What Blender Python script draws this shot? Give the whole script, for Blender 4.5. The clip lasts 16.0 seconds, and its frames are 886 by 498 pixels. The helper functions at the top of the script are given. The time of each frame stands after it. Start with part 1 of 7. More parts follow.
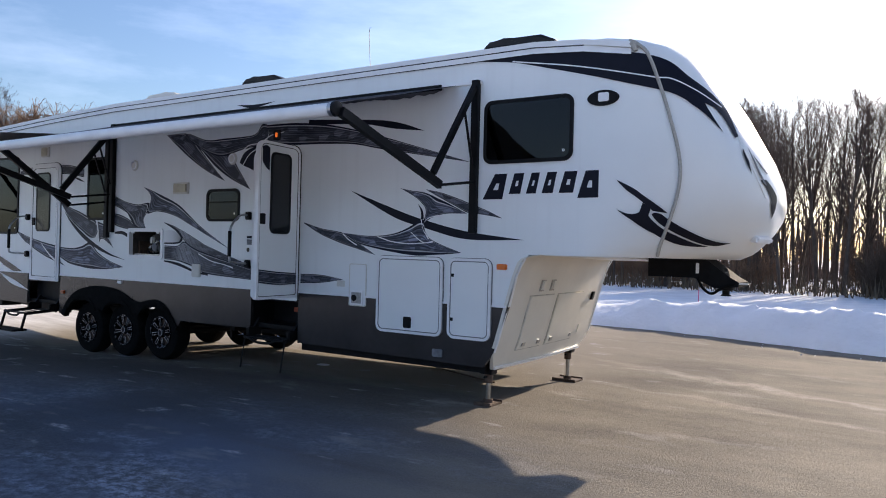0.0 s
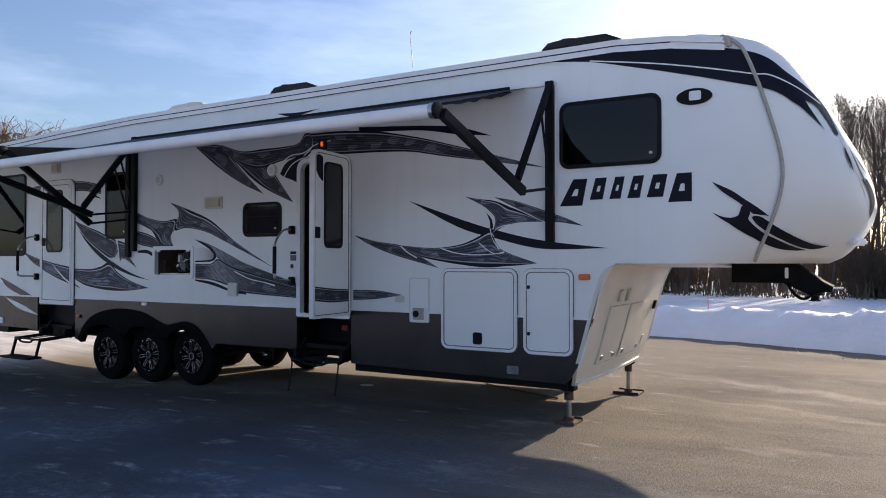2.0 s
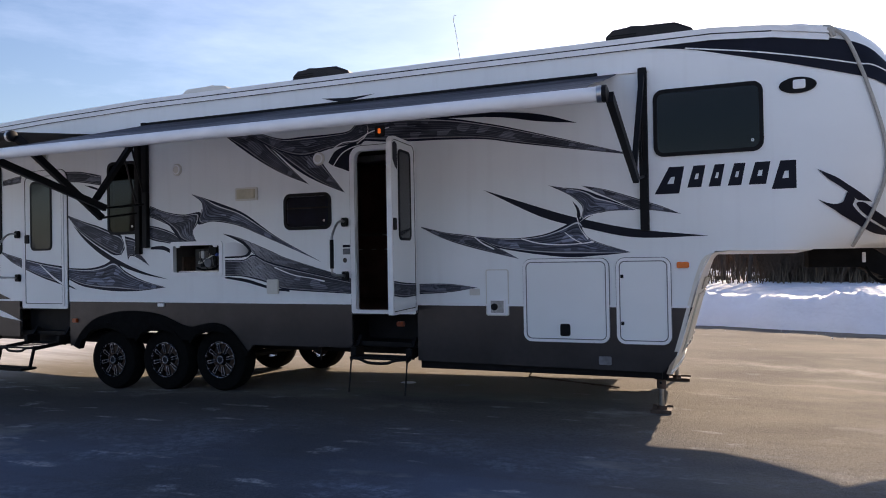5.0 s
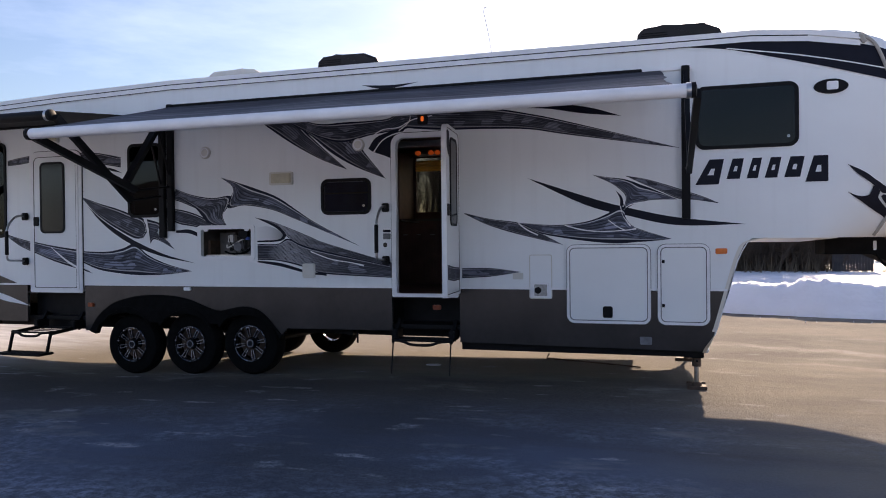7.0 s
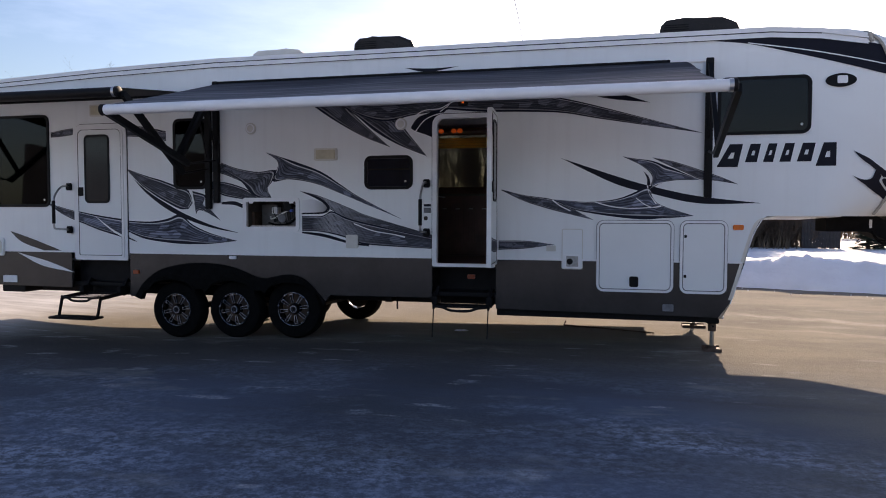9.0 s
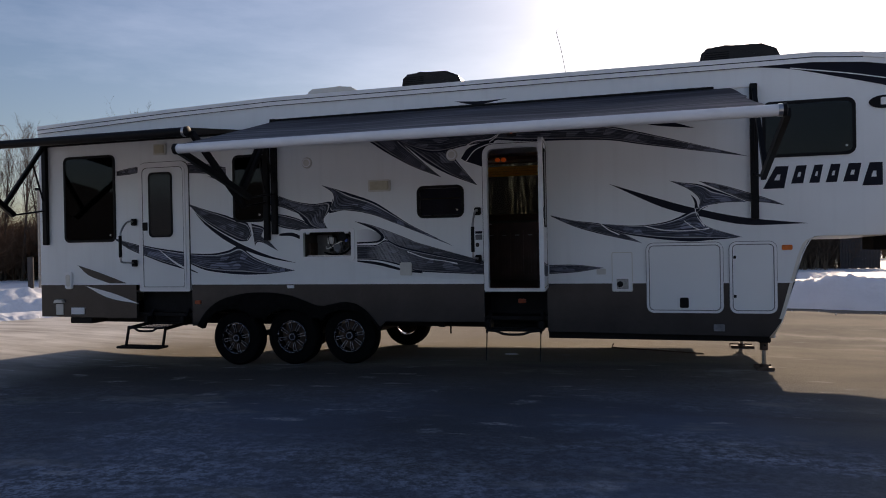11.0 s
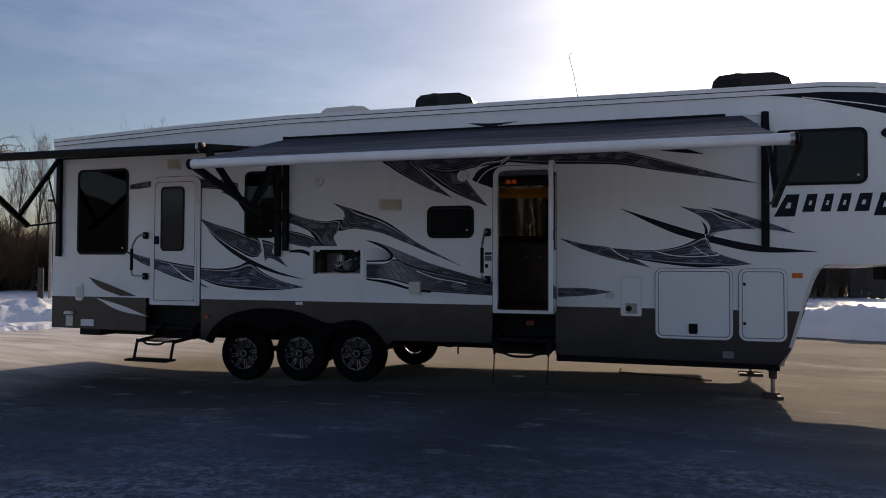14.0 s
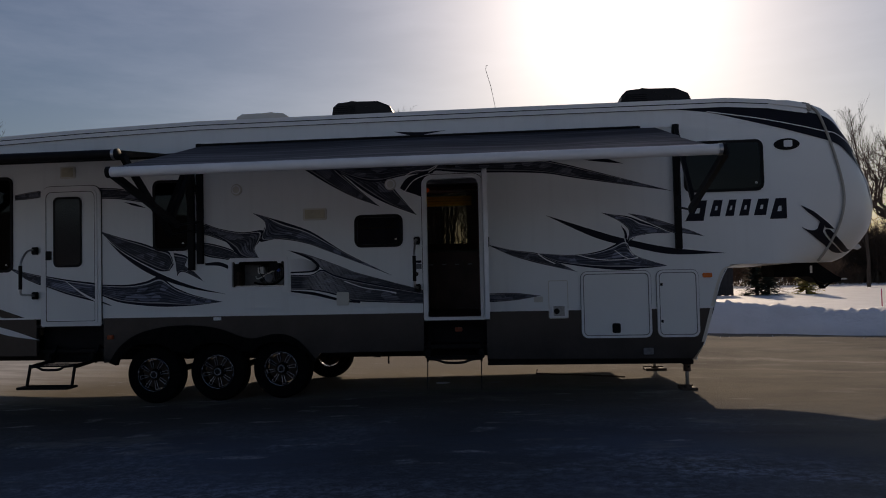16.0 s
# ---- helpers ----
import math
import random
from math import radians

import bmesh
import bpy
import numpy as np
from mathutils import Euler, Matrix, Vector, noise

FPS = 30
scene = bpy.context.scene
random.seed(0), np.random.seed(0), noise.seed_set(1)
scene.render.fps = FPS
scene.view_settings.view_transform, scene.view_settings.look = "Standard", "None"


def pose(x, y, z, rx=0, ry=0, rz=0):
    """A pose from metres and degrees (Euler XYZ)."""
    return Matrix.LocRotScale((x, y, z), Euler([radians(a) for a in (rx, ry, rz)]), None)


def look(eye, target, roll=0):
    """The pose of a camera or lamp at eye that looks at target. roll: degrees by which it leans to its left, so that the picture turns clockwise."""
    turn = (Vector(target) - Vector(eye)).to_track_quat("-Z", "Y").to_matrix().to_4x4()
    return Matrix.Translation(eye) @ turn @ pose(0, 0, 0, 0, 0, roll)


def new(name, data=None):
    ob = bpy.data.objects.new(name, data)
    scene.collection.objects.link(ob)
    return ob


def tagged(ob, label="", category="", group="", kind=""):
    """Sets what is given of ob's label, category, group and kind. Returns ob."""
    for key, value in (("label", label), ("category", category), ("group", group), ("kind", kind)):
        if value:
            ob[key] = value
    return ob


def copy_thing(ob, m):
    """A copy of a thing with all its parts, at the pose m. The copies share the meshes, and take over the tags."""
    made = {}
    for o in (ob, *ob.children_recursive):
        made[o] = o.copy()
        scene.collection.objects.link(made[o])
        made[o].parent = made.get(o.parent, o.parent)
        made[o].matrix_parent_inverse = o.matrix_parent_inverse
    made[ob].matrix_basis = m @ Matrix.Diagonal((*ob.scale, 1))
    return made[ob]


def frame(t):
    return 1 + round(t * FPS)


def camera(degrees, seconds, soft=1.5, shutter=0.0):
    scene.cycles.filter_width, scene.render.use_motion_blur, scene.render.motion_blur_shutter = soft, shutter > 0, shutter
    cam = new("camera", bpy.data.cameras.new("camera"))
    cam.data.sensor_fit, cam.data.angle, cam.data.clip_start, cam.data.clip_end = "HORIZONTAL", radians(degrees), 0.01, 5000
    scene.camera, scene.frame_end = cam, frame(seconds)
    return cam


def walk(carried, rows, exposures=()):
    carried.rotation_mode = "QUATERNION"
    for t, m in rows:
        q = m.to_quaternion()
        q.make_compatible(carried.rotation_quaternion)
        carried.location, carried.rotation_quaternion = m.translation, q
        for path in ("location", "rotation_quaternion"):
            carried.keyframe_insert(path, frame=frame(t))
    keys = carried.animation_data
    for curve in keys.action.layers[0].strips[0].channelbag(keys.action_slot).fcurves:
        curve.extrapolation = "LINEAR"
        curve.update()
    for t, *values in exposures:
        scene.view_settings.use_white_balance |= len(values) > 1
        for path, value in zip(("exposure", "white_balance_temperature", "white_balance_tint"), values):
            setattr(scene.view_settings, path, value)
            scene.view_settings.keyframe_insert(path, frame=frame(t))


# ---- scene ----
cam = camera(63.68, 16.0, soft=1.0)
# seconds, eye in metres, turn in degrees
PATH = [
    (0.0, 6.071, -6.246, 1.561, 90.11, -1.48, 32.35),
    (0.5, 5.825, -6.304, 1.550, 91.75, -1.88, 33.82),
    (1.0, 5.562, -6.318, 1.538, 91.35, -2.36, 32.70),
    (1.5, 5.272, -6.379, 1.553, 91.03, -1.09, 31.38),
    (2.0, 4.988, -6.422, 1.547, 91.09, -0.02, 29.96),
    (2.5, 4.707, -6.391, 1.551, 91.20, -1.81, 28.44),
    (3.0, 4.421, -6.507, 1.540, 91.11, -1.31, 24.95),
    (3.5, 4.139, -6.636, 1.537, 90.72, -1.50, 26.18),
    (4.0, 3.823, -6.745, 1.550, 89.69, 0.16, 26.25),
    (6.5, 2.408, -7.458, 1.532, 91.46, 0.50, 16.00),
    (7.0, 2.164, -7.623, 1.526, 89.48, 0.57, 16.46),
    (7.5, 1.944, -7.789, 1.532, 87.96, -0.36, 13.75),
    (8.0, 1.795, -8.019, 1.549, 89.03, -0.36, 9.32),
    (8.5, 1.654, -8.256, 1.542, 87.07, -0.94, 12.70),
    (11.0, 1.312, -8.813, 1.518, 89.64, 1.08, 16.09),
    (11.5, 1.290, -8.793, 1.515, 89.94, 1.38, 19.45),
    (12.0, 1.299, -8.819, 1.518, 90.21, 1.08, 21.92),
    (12.5, 1.299, -8.815, 1.520, 90.58, 1.22, 23.32),
    (13.0, 1.293, -8.825, 1.513, 90.86, 0.79, 24.08),
    (13.5, 1.299, -8.837, 1.510, 90.73, 0.15, 20.18),
    (14.0, 1.299, -8.841, 1.522, 91.24, -0.24, 16.70),
    (14.5, 1.268, -8.826, 1.510, 90.90, -0.64, 15.33),
    (15.0, 1.014, -8.938, 1.514, 91.39, 1.43, 10.29),
    (15.5, 0.775, -8.974, 1.503, 92.91, 1.72, 6.36),
    (16.0, 0.446, -9.015, 1.514, 91.91, 1.29, 5.60),
]
EXPOSURE = [(0.0, 0.6, 6230, 22), (0.5, 0.45, 6240, 22), (1.5, 0.41, 6380, 23), (2.5, 0.5, 6440, 24), (3.5, 0.45, 6490, 24), (7.0, 0.56, 6700, 28), (8.0, 0.48, 6710, 27), (8.5, 0.55, 6730, 27), (10.8, -0.4, 6740, 25), (12.5, -0.47, 6720, 25), (14.5, -0.55, 6750, 25), (15.0, -0.8, 6750, 25), (15.5, -1.04, 6760, 24), (16.0, -1.42, 6770, 24)]
walk(cam, [(t, pose(x, y, z, rx, ry, rz)) for t, x, y, z, rx, ry, rz in PATH], EXPOSURE)

# ---------------------------------------------------------------- light
SUN_EL, SUN_AZ = 22.5, 9.0        # elevation; azimuth from +y towards +x
world = bpy.data.worlds.new("winter_sky")
scene.world = world
world.use_nodes = True
wn, wl = world.node_tree.nodes, world.node_tree.links
sky = wn.new("ShaderNodeTexSky")
sky.sky_type = 'NISHITA'
sky.sun_disc = False
sky.sun_elevation, sky.sun_rotation = radians(SUN_EL), radians(SUN_AZ)
sky.air_density, sky.dust_density, sky.ozone_density = 1.2, 1.15, 2.0
tc = wn.new("ShaderNodeTexCoord")
mp = wn.new("ShaderNodeMapping")
mp.inputs["Scale"].default_value = (1.2, 1.6, 6.0)
mp.inputs["Rotation"].default_value = (0.12, 0.1, 0.4)
cl = wn.new("ShaderNodeTexNoise")
cl.inputs["Scale"].default_value, cl.inputs["Detail"].default_value, cl.inputs["Roughness"].default_value = 1.6, 7.0, 0.6
cr = wn.new("ShaderNodeValToRGB")
cr.color_ramp.elements[0].position, cr.color_ramp.elements[1].position = 0.44, 0.66
cr.color_ramp.elements[1].color = (0.85, 0.85, 0.85, 1)
cm = wn.new("ShaderNodeMixRGB")
cb = wn.new("ShaderNodeMixRGB")
cb.blend_type = 'ADD'
cb.inputs[0].default_value, cb.inputs[2].default_value = 1.0, (1.9, 1.75, 1.7, 1)
wl.new(tc.outputs["Generated"], mp.inputs["Vector"])
wl.new(mp.outputs["Vector"], cl.inputs["Vector"])
wl.new(cl.outputs["Fac"], cr.inputs["Fac"])
wl.new(cr.outputs["Color"], cm.inputs["Fac"])
wl.new(sky.outputs["Color"], cm.inputs["Color1"])
wl.new(sky.outputs["Color"], cb.inputs[1])
wl.new(cb.outputs["Color"], cm.inputs["Color2"])
# clear cold air deepens the blue low down
hs = wn.new("ShaderNodeHueSaturation")
hs.inputs["Saturation"].default_value = 1.04
hz = wn.new("ShaderNodeSeparateXYZ")
hm = wn.new("ShaderNodeMapRange")
hm.inputs["From Min"].default_value, hm.inputs["From Max"].default_value, hm.inputs["To Min"].default_value, hm.inputs["To Max"].default_value = 0.0, 0.60, 1.0, 0.0
hx = wn.new("ShaderNodeMixRGB")
wl.new(tc.outputs["Generated"], hz.inputs[0])
wl.new(hz.outputs["Z"], hm.inputs["Value"])
wl.new(hm.outputs[0], hx.inputs[0])
wl.new(cm.outputs["Color"], hs.inputs["Color"])
wl.new(cm.outputs["Color"], hx.inputs[1])
wl.new(hs.outputs["Color"], hx.inputs[2])
ht = wn.new("ShaderNodeMixRGB")
ht.blend_type = 'MULTIPLY'
ht.inputs[0].default_value, ht.inputs[2].default_value = 1.0, (0.86, 0.985, 1.085, 1)
wl.new(hx.outputs[0], ht.inputs[1])
# thin cloud glows round the sun: a bright core and a wide skirt
sun_way = Vector((math.sin(radians(SUN_AZ)) * math.cos(radians(SUN_EL)), math.cos(radians(SUN_AZ)) * math.cos(radians(SUN_EL)), math.sin(radians(SUN_EL))))
dot = wn.new("ShaderNodeVectorMath")
dot.operation = 'DOT_PRODUCT'
dot.inputs[1].default_value = sun_way
wl.new(tc.outputs["Generated"], dot.inputs[0])
last_sky = ht.outputs[0]
for power, tint in ((60.0, (13.0, 12.3, 11.0, 1)), (9.0, (1.4, 1.35, 1.3, 1))):
    cut = wn.new("ShaderNodeMath")
    cut.operation, cut.inputs[1].default_value = 'MAXIMUM', 0.0
    wl.new(dot.outputs["Value"], cut.inputs[0])
    fall = wn.new("ShaderNodeMath")
    fall.operation, fall.inputs[1].default_value = 'POWER', power
    wl.new(cut.outputs[0], fall.inputs[0])
    halo = wn.new("ShaderNodeMixRGB")
    halo.blend_type = 'ADD'
    halo.inputs[2].default_value = tint
    wl.new(fall.outputs[0], halo.inputs[0])
    wl.new(last_sky, halo.inputs[1])
    last_sky = halo.outputs[0]
wl.new(last_sky, wn["Background"].inputs["Color"])
wn["Background"].inputs["Strength"].default_value = 0.104
sun = bpy.data.lights.new("sun", 'SUN')
sun.energy, sun.angle, sun.color = 5.0, radians(0.6), (1.0, 0.86, 0.60)
new("sun", sun).matrix_world = look(sun_way * 80, (0, 0, 0))


# ---------------------------------------------------------------- materials
def mat(name, color, rough=0.5, metal=0.0, scale=8.0, vary=0.12, bump=0.0, bscale=60.0, spec=0.5, fine=0.0):
    """A surface with broad stains and fine grain over its base colour."""
    m = bpy.data.materials.new(name)
    m.use_nodes = True
    n, l = m.node_tree.nodes, m.node_tree.links
    b = n["Principled BSDF"]
    b.inputs["Roughness"].default_value, b.inputs["Metallic"].default_value = rough, metal
    b.inputs["Specular IOR Level"].default_value = spec
    t = n.new("ShaderNodeTexCoord")
    a = n.new("ShaderNodeTexNoise")
    a.inputs["Scale"].default_value, a.inputs["Detail"].default_value = scale, 5.0
    g = n.new("ShaderNodeTexNoise")
    g.inputs["Scale"].default_value, g.inputs["Detail"].default_value = bscale, 3.0
    l.new(t.outputs["Object"], a.inputs["Vector"])
    l.new(t.outputs["Object"], g.inputs["Vector"])
    r = n.new("ShaderNodeValToRGB")
    r.color_ramp.elements[0].position, r.color_ramp.elements[1].position = 0.3, 0.7
    r.color_ramp.elements[0].color = (*[c * (1 - vary) for c in color], 1)
    r.color_ramp.elements[1].color = (*[min(1, c * (1 + vary)) for c in color], 1)
    l.new(a.outputs["Fac"], r.inputs["Fac"])
    last = r.outputs["Color"]
    if fine:
        x = n.new("ShaderNodeMixRGB")
        x.blend_type = 'OVERLAY'
        x.inputs[0].default_value = fine
        l.new(last, x.inputs[1])
        l.new(g.outputs["Fac"], x.inputs[2])
        last = x.outputs[0]
    l.new(last, b.inputs["Base Color"])
    if bump:
        u = n.new("ShaderNodeBump")
        u.inputs["Strength"].default_value, u.inputs["Distance"].default_value = bump, 0.02
        l.new(g.outputs["Fac"], u.inputs["Height"])
        l.new(u.outputs["Normal"], b.inputs["Normal"])
    return m


def glass_mat(name, color, rough=0.02):
    m = bpy.data.materials.new(name)
    m.use_nodes = True
    b = m.node_tree.nodes["Principled BSDF"]
    b.inputs["Base Color"].default_value = (*color, 1)
    b.inputs["Roughness"].default_value, b.inputs["IOR"].default_value = rough, 1.31
    b.inputs["Transmission Weight"].default_value = 1.0
    return m


def glow(name, color, strength):
    m = bpy.data.materials.new(name)
    m.use_nodes = True
    b = m.node_tree.nodes["Principled BSDF"]
    b.inputs["Base Color"].default_value = (*color, 1)
    b.inputs["Emission Color"].default_value = (*color, 1)
    b.inputs["Emission Strength"].default_value = strength
    return m


WHITE = mat("white_gelcoat", (0.845, 0.865, 0.86), 0.3, scale=0.9, vary=0.04, bump=0.02, bscale=3.0, fine=0.05)
TRIM = mat("white_aluminium_trim", (0.86, 0.86, 0.86), 0.35, scale=5, vary=0.05)
GREY = mat("grey_skirt_metal", (0.031, 0.0285, 0.028), 0.24, scale=1.5, vary=0.25, bump=0.03, bscale=14, fine=0.15, spec=0.45)
BLACK = mat("black_powder_coat", (0.008, 0.008, 0.009), 0.5, scale=9, vary=0.25, fine=0.2, spec=0.13)
RUBBER = mat("tyre_rubber", (0.006, 0.006, 0.006), 0.95, scale=14, vary=0.3, bump=0.3, bscale=90, spec=0.1)
CREAM = mat("cream_fibreglass", (0.74, 0.70, 0.62), 0.38, scale=2, vary=0.07, fine=0.08)
ROOF = mat("white_roof_membrane", (0.72, 0.72, 0.7), 0.7, scale=2.0, vary=0.08)
STEEL = mat("bare_steel", (0.5, 0.5, 0.5), 0.3, 1.0, scale=20, vary=0.2)
RIM = mat("machined_alloy", (0.42, 0.44, 0.48), 0.25, 1.0, scale=25, vary=0.15)
BLACKGLOSS = mat("gloss_black_wheel_paint", (0.012, 0.012, 0.014), 0.15, scale=12, vary=0.2)
RUST = mat("rusty_steel", (0.085, 0.052, 0.035), 0.75, scale=18, vary=0.4, bump=0.2)
PLASTIC = mat("aged_white_plastic", (0.68, 0.66, 0.6), 0.5, scale=10, vary=0.06)
LAMP = mat("yellowed_lamp_lens", (0.55, 0.5, 0.36), 0.35, scale=14, vary=0.1)
ACMAT = mat("black_plastic_shroud", (0.016, 0.014, 0.014), 0.5, scale=5, vary=0.25, spec=0.3)
ORANGE = mat("amber_lens", (0.75, 0.16, 0.015), 0.25, scale=30, vary=0.15)
DULL = mat("dull_amber_lens", (0.36, 0.062, 0.012), 0.3, scale=30, vary=0.2)
CANVAS = mat("awning_fabric", (0.10, 0.105, 0.125), 0.75, scale=1.4, vary=0.35, bump=0.05)
ROPE = mat("pale_rope", (0.42, 0.40, 0.36), 0.85, scale=60, vary=0.15)
DECK = mat("interior_dark_wood", (0.115, 0.054, 0.040), 0.45, scale=5, vary=0.3)
LINER = mat("interior_panel", (0.10, 0.085, 0.065), 0.6, scale=3, vary=0.1)
VALANCE = mat("yellow_blind_cloth", (0.62, 0.45, 0.14), 0.85, scale=10, vary=0.15)
vn, vl = VALANCE.node_tree.nodes, VALANCE.node_tree.links
vt, vm = vn.new("ShaderNodeBsdfTranslucent"), vn.new("ShaderNodeMixShader")
vt.inputs["Color"].default_value, vm.inputs[0].default_value = (0.8, 0.58, 0.2, 1), 0.6
vl.new(vn["Principled BSDF"].outputs[0], vm.inputs[1])
vl.new(vt.outputs[0], vm.inputs[2])
vl.new(vm.outputs[0], vn["Material Output"].inputs["Surface"])
ENGINE = mat("engine_casting", (0.34, 0.34, 0.33), 0.4, 0.5, scale=25, vary=0.35)
LETTER = mat("navy_vinyl", (0.007, 0.008, 0.017), 0.45, scale=6, vary=0.15, spec=0.16)
TINT = glass_mat("tinted_window_glass", (0.012, 0.018, 0.044))
CLEAR = glass_mat("lightly_tinted_glass", (0.10, 0.10, 0.085))
BARK = mat("grey_bark", (0.085, 0.063, 0.05), 0.9, scale=3, vary=0.3, bump=0.4, bscale=25)
TWIG = mat("brown_twigs", (0.115, 0.078, 0.058), 0.9, scale=2, vary=0.3)
WILLOWT = mat("orange_willow_twigs", (0.58, 0.28, 0.07), 0.85, scale=0.8, vary=0.35)
BUSHT = mat("brown_shrub_twigs", (0.17, 0.10, 0.06), 0.9, scale=1.2, vary=0.4)
NEEDLE = mat("dark_conifer_needles", (0.02, 0.035, 0.018), 0.85, scale=4, vary=0.4)
PINE = mat("yellow_green_pine_needles", (0.34, 0.29, 0.06), 0.85, scale=4, vary=0.4)
REED = mat("dry_grass_straw", (0.13, 0.095, 0.06), 0.9, scale=3, vary=0.3)
SHED = mat("dark_weathered_boards", (0.05, 0.045, 0.045), 0.8, scale=4, vary=0.25)
POLE = mat("weathered_pole", (0.34, 0.31, 0.27), 0.8, scale=6, vary=0.2)
PINK = mat("pink_marker_plastic", (0.8, 0.12, 0.25), 0.5, scale=20, vary=0.1)


def snow_mat():
    m = mat("packed_snow", (0.86, 0.87, 0.90), 0.6, scale=1.1, vary=0.06, bump=0.8, bscale=11.0)
    b = m.node_tree.nodes["Principled BSDF"]
    b.inputs["Subsurface Weight"].default_value = 0.0
    return m


def asphalt_mat():
    """Worn asphalt: grit, broad tone, thin streaks of dried salt and frost, painted sun and shade."""
    m = bpy.data.materials.new("frosted_asphalt")
    m.use_nodes = True
    n, l = m.node_tree.nodes, m.node_tree.links
    b = n["Principled BSDF"]
    b.inputs["Roughness"].default_value = 0.93
    b.inputs["Specular IOR Level"].default_value = 0.2
    t = n.new("ShaderNodeTexCoord")

    def noise_at(scale, detail, sx=1.0, sy=1.0, rough=0.55):
        p = n.new("ShaderNodeMapping")
        p.inputs["Scale"].default_value = (sx, sy, 1)
        p.inputs["Rotation"].default_value = (0, 0, -0.18)
        o = n.new("ShaderNodeTexNoise")
        o.inputs["Scale"].default_value, o.inputs["Detail"].default_value, o.inputs["Roughness"].default_value = scale, detail, rough
        l.new(t.outputs["Object"], p.inputs["Vector"])
        l.new(p.outputs["Vector"], o.inputs["Vector"])
        return o.outputs["Fac"]

    def ramp(fac, p0, p1, c0, c1):
        r = n.new("ShaderNodeValToRGB")
        r.color_ramp.elements[0].position, r.color_ramp.elements[1].position = p0, p1
        r.color_ramp.elements[0].color, r.color_ramp.elements[1].color = (*c0, 1), (*c1, 1)
        l.new(fac, r.inputs["Fac"])
        return r.outputs["Color"]

    def mix(fac, a, c, mode='MIX'):
        x = n.new("ShaderNodeMixRGB")
        x.blend_type = mode
        if isinstance(fac, float):
            x.inputs[0].default_value = fac
        else:
            l.new(fac, x.inputs[0])
        l.new(a, x.inputs[1])
        if isinstance(c, tuple):
            x.inputs[2].default_value = (*c, 1)
        else:
            l.new(c, x.inputs[2])
        return x.outputs[0]

    def times(a, c):
        return mix(1.0, a, c, 'MULTIPLY')

    g = lambda v: (v, v, v)
    base = ramp(noise_at(0.5, 6, 0.5, 1.3), 0.3, 0.7, (0.062, 0.056, 0.050), (0.142, 0.126, 0.107))
    grit = noise_at(48.0, 4, rough=0.65)
    col = mix(0.75, base, ramp(grit, 0.3, 0.72, g(0.22), g(0.84)), 'OVERLAY')
    # rime: broad clouded patches, broken by grain, thinning out towards the sunny end; its blue carries the shade
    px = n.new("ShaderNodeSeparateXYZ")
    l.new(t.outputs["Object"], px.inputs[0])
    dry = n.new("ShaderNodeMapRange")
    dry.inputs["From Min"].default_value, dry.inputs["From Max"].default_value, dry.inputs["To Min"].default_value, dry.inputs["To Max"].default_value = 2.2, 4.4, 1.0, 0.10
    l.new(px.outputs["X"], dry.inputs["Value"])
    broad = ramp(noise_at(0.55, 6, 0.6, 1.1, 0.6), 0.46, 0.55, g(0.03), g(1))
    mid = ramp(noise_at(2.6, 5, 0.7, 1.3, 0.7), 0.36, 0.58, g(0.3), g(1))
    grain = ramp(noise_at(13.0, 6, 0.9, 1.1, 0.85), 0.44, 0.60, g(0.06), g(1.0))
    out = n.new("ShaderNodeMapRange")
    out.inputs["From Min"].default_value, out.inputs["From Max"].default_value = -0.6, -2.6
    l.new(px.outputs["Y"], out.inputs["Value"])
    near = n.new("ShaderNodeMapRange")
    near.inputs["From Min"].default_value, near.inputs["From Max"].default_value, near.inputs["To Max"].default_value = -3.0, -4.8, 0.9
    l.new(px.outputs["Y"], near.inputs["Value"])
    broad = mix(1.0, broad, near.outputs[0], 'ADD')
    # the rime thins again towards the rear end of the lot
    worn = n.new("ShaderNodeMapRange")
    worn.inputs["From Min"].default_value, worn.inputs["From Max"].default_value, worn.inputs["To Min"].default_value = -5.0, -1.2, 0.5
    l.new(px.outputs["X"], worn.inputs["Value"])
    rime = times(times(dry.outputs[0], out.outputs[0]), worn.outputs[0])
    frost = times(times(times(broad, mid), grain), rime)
    # the shade is painted in: bare asphalt made cooler and deeper there
    shade_blue = mix(1.0, col, (0.70, 0.84, 1.04), 'MULTIPLY')
    col = mix(times(dry.outputs[0], out.outputs[0]), col, shade_blue)
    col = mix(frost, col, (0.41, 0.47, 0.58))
    # smooth rime patches, mixed with the blue of the shade
    rime_shade = times(ramp(noise_at(0.34, 5, 0.55, 1.1, 0.6), 0.38, 0.58, g(0.22), g(0.88)), rime)
    col = mix(rime_shade, col, (0.106, 0.134, 0.194))
    # painted light: the sunlit side made paler, in ragged patches
    sunlit_side = n.new("ShaderNodeMapRange")
    sunlit_side.inputs["From Min"].default_value, sunlit_side.inputs["From Max"].default_value, sunlit_side.inputs["To Max"].default_value = 1.6, 4.6, 0.65
    l.new(px.outputs["X"], sunlit_side.inputs["Value"])
    sun_patches = times(ramp(noise_at(0.8, 6, 0.6, 1.15, 0.62), 0.34, 0.62, g(0.1), g(1)), sunlit_side.outputs[0])
    col = mix(sun_patches, col, (0.30, 0.265, 0.205))
    # painted light: a paler sunlit strip under the trailer and out behind it, ragged at its edge; the asphalt before it
    # is darkened as shade
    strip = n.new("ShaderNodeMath")
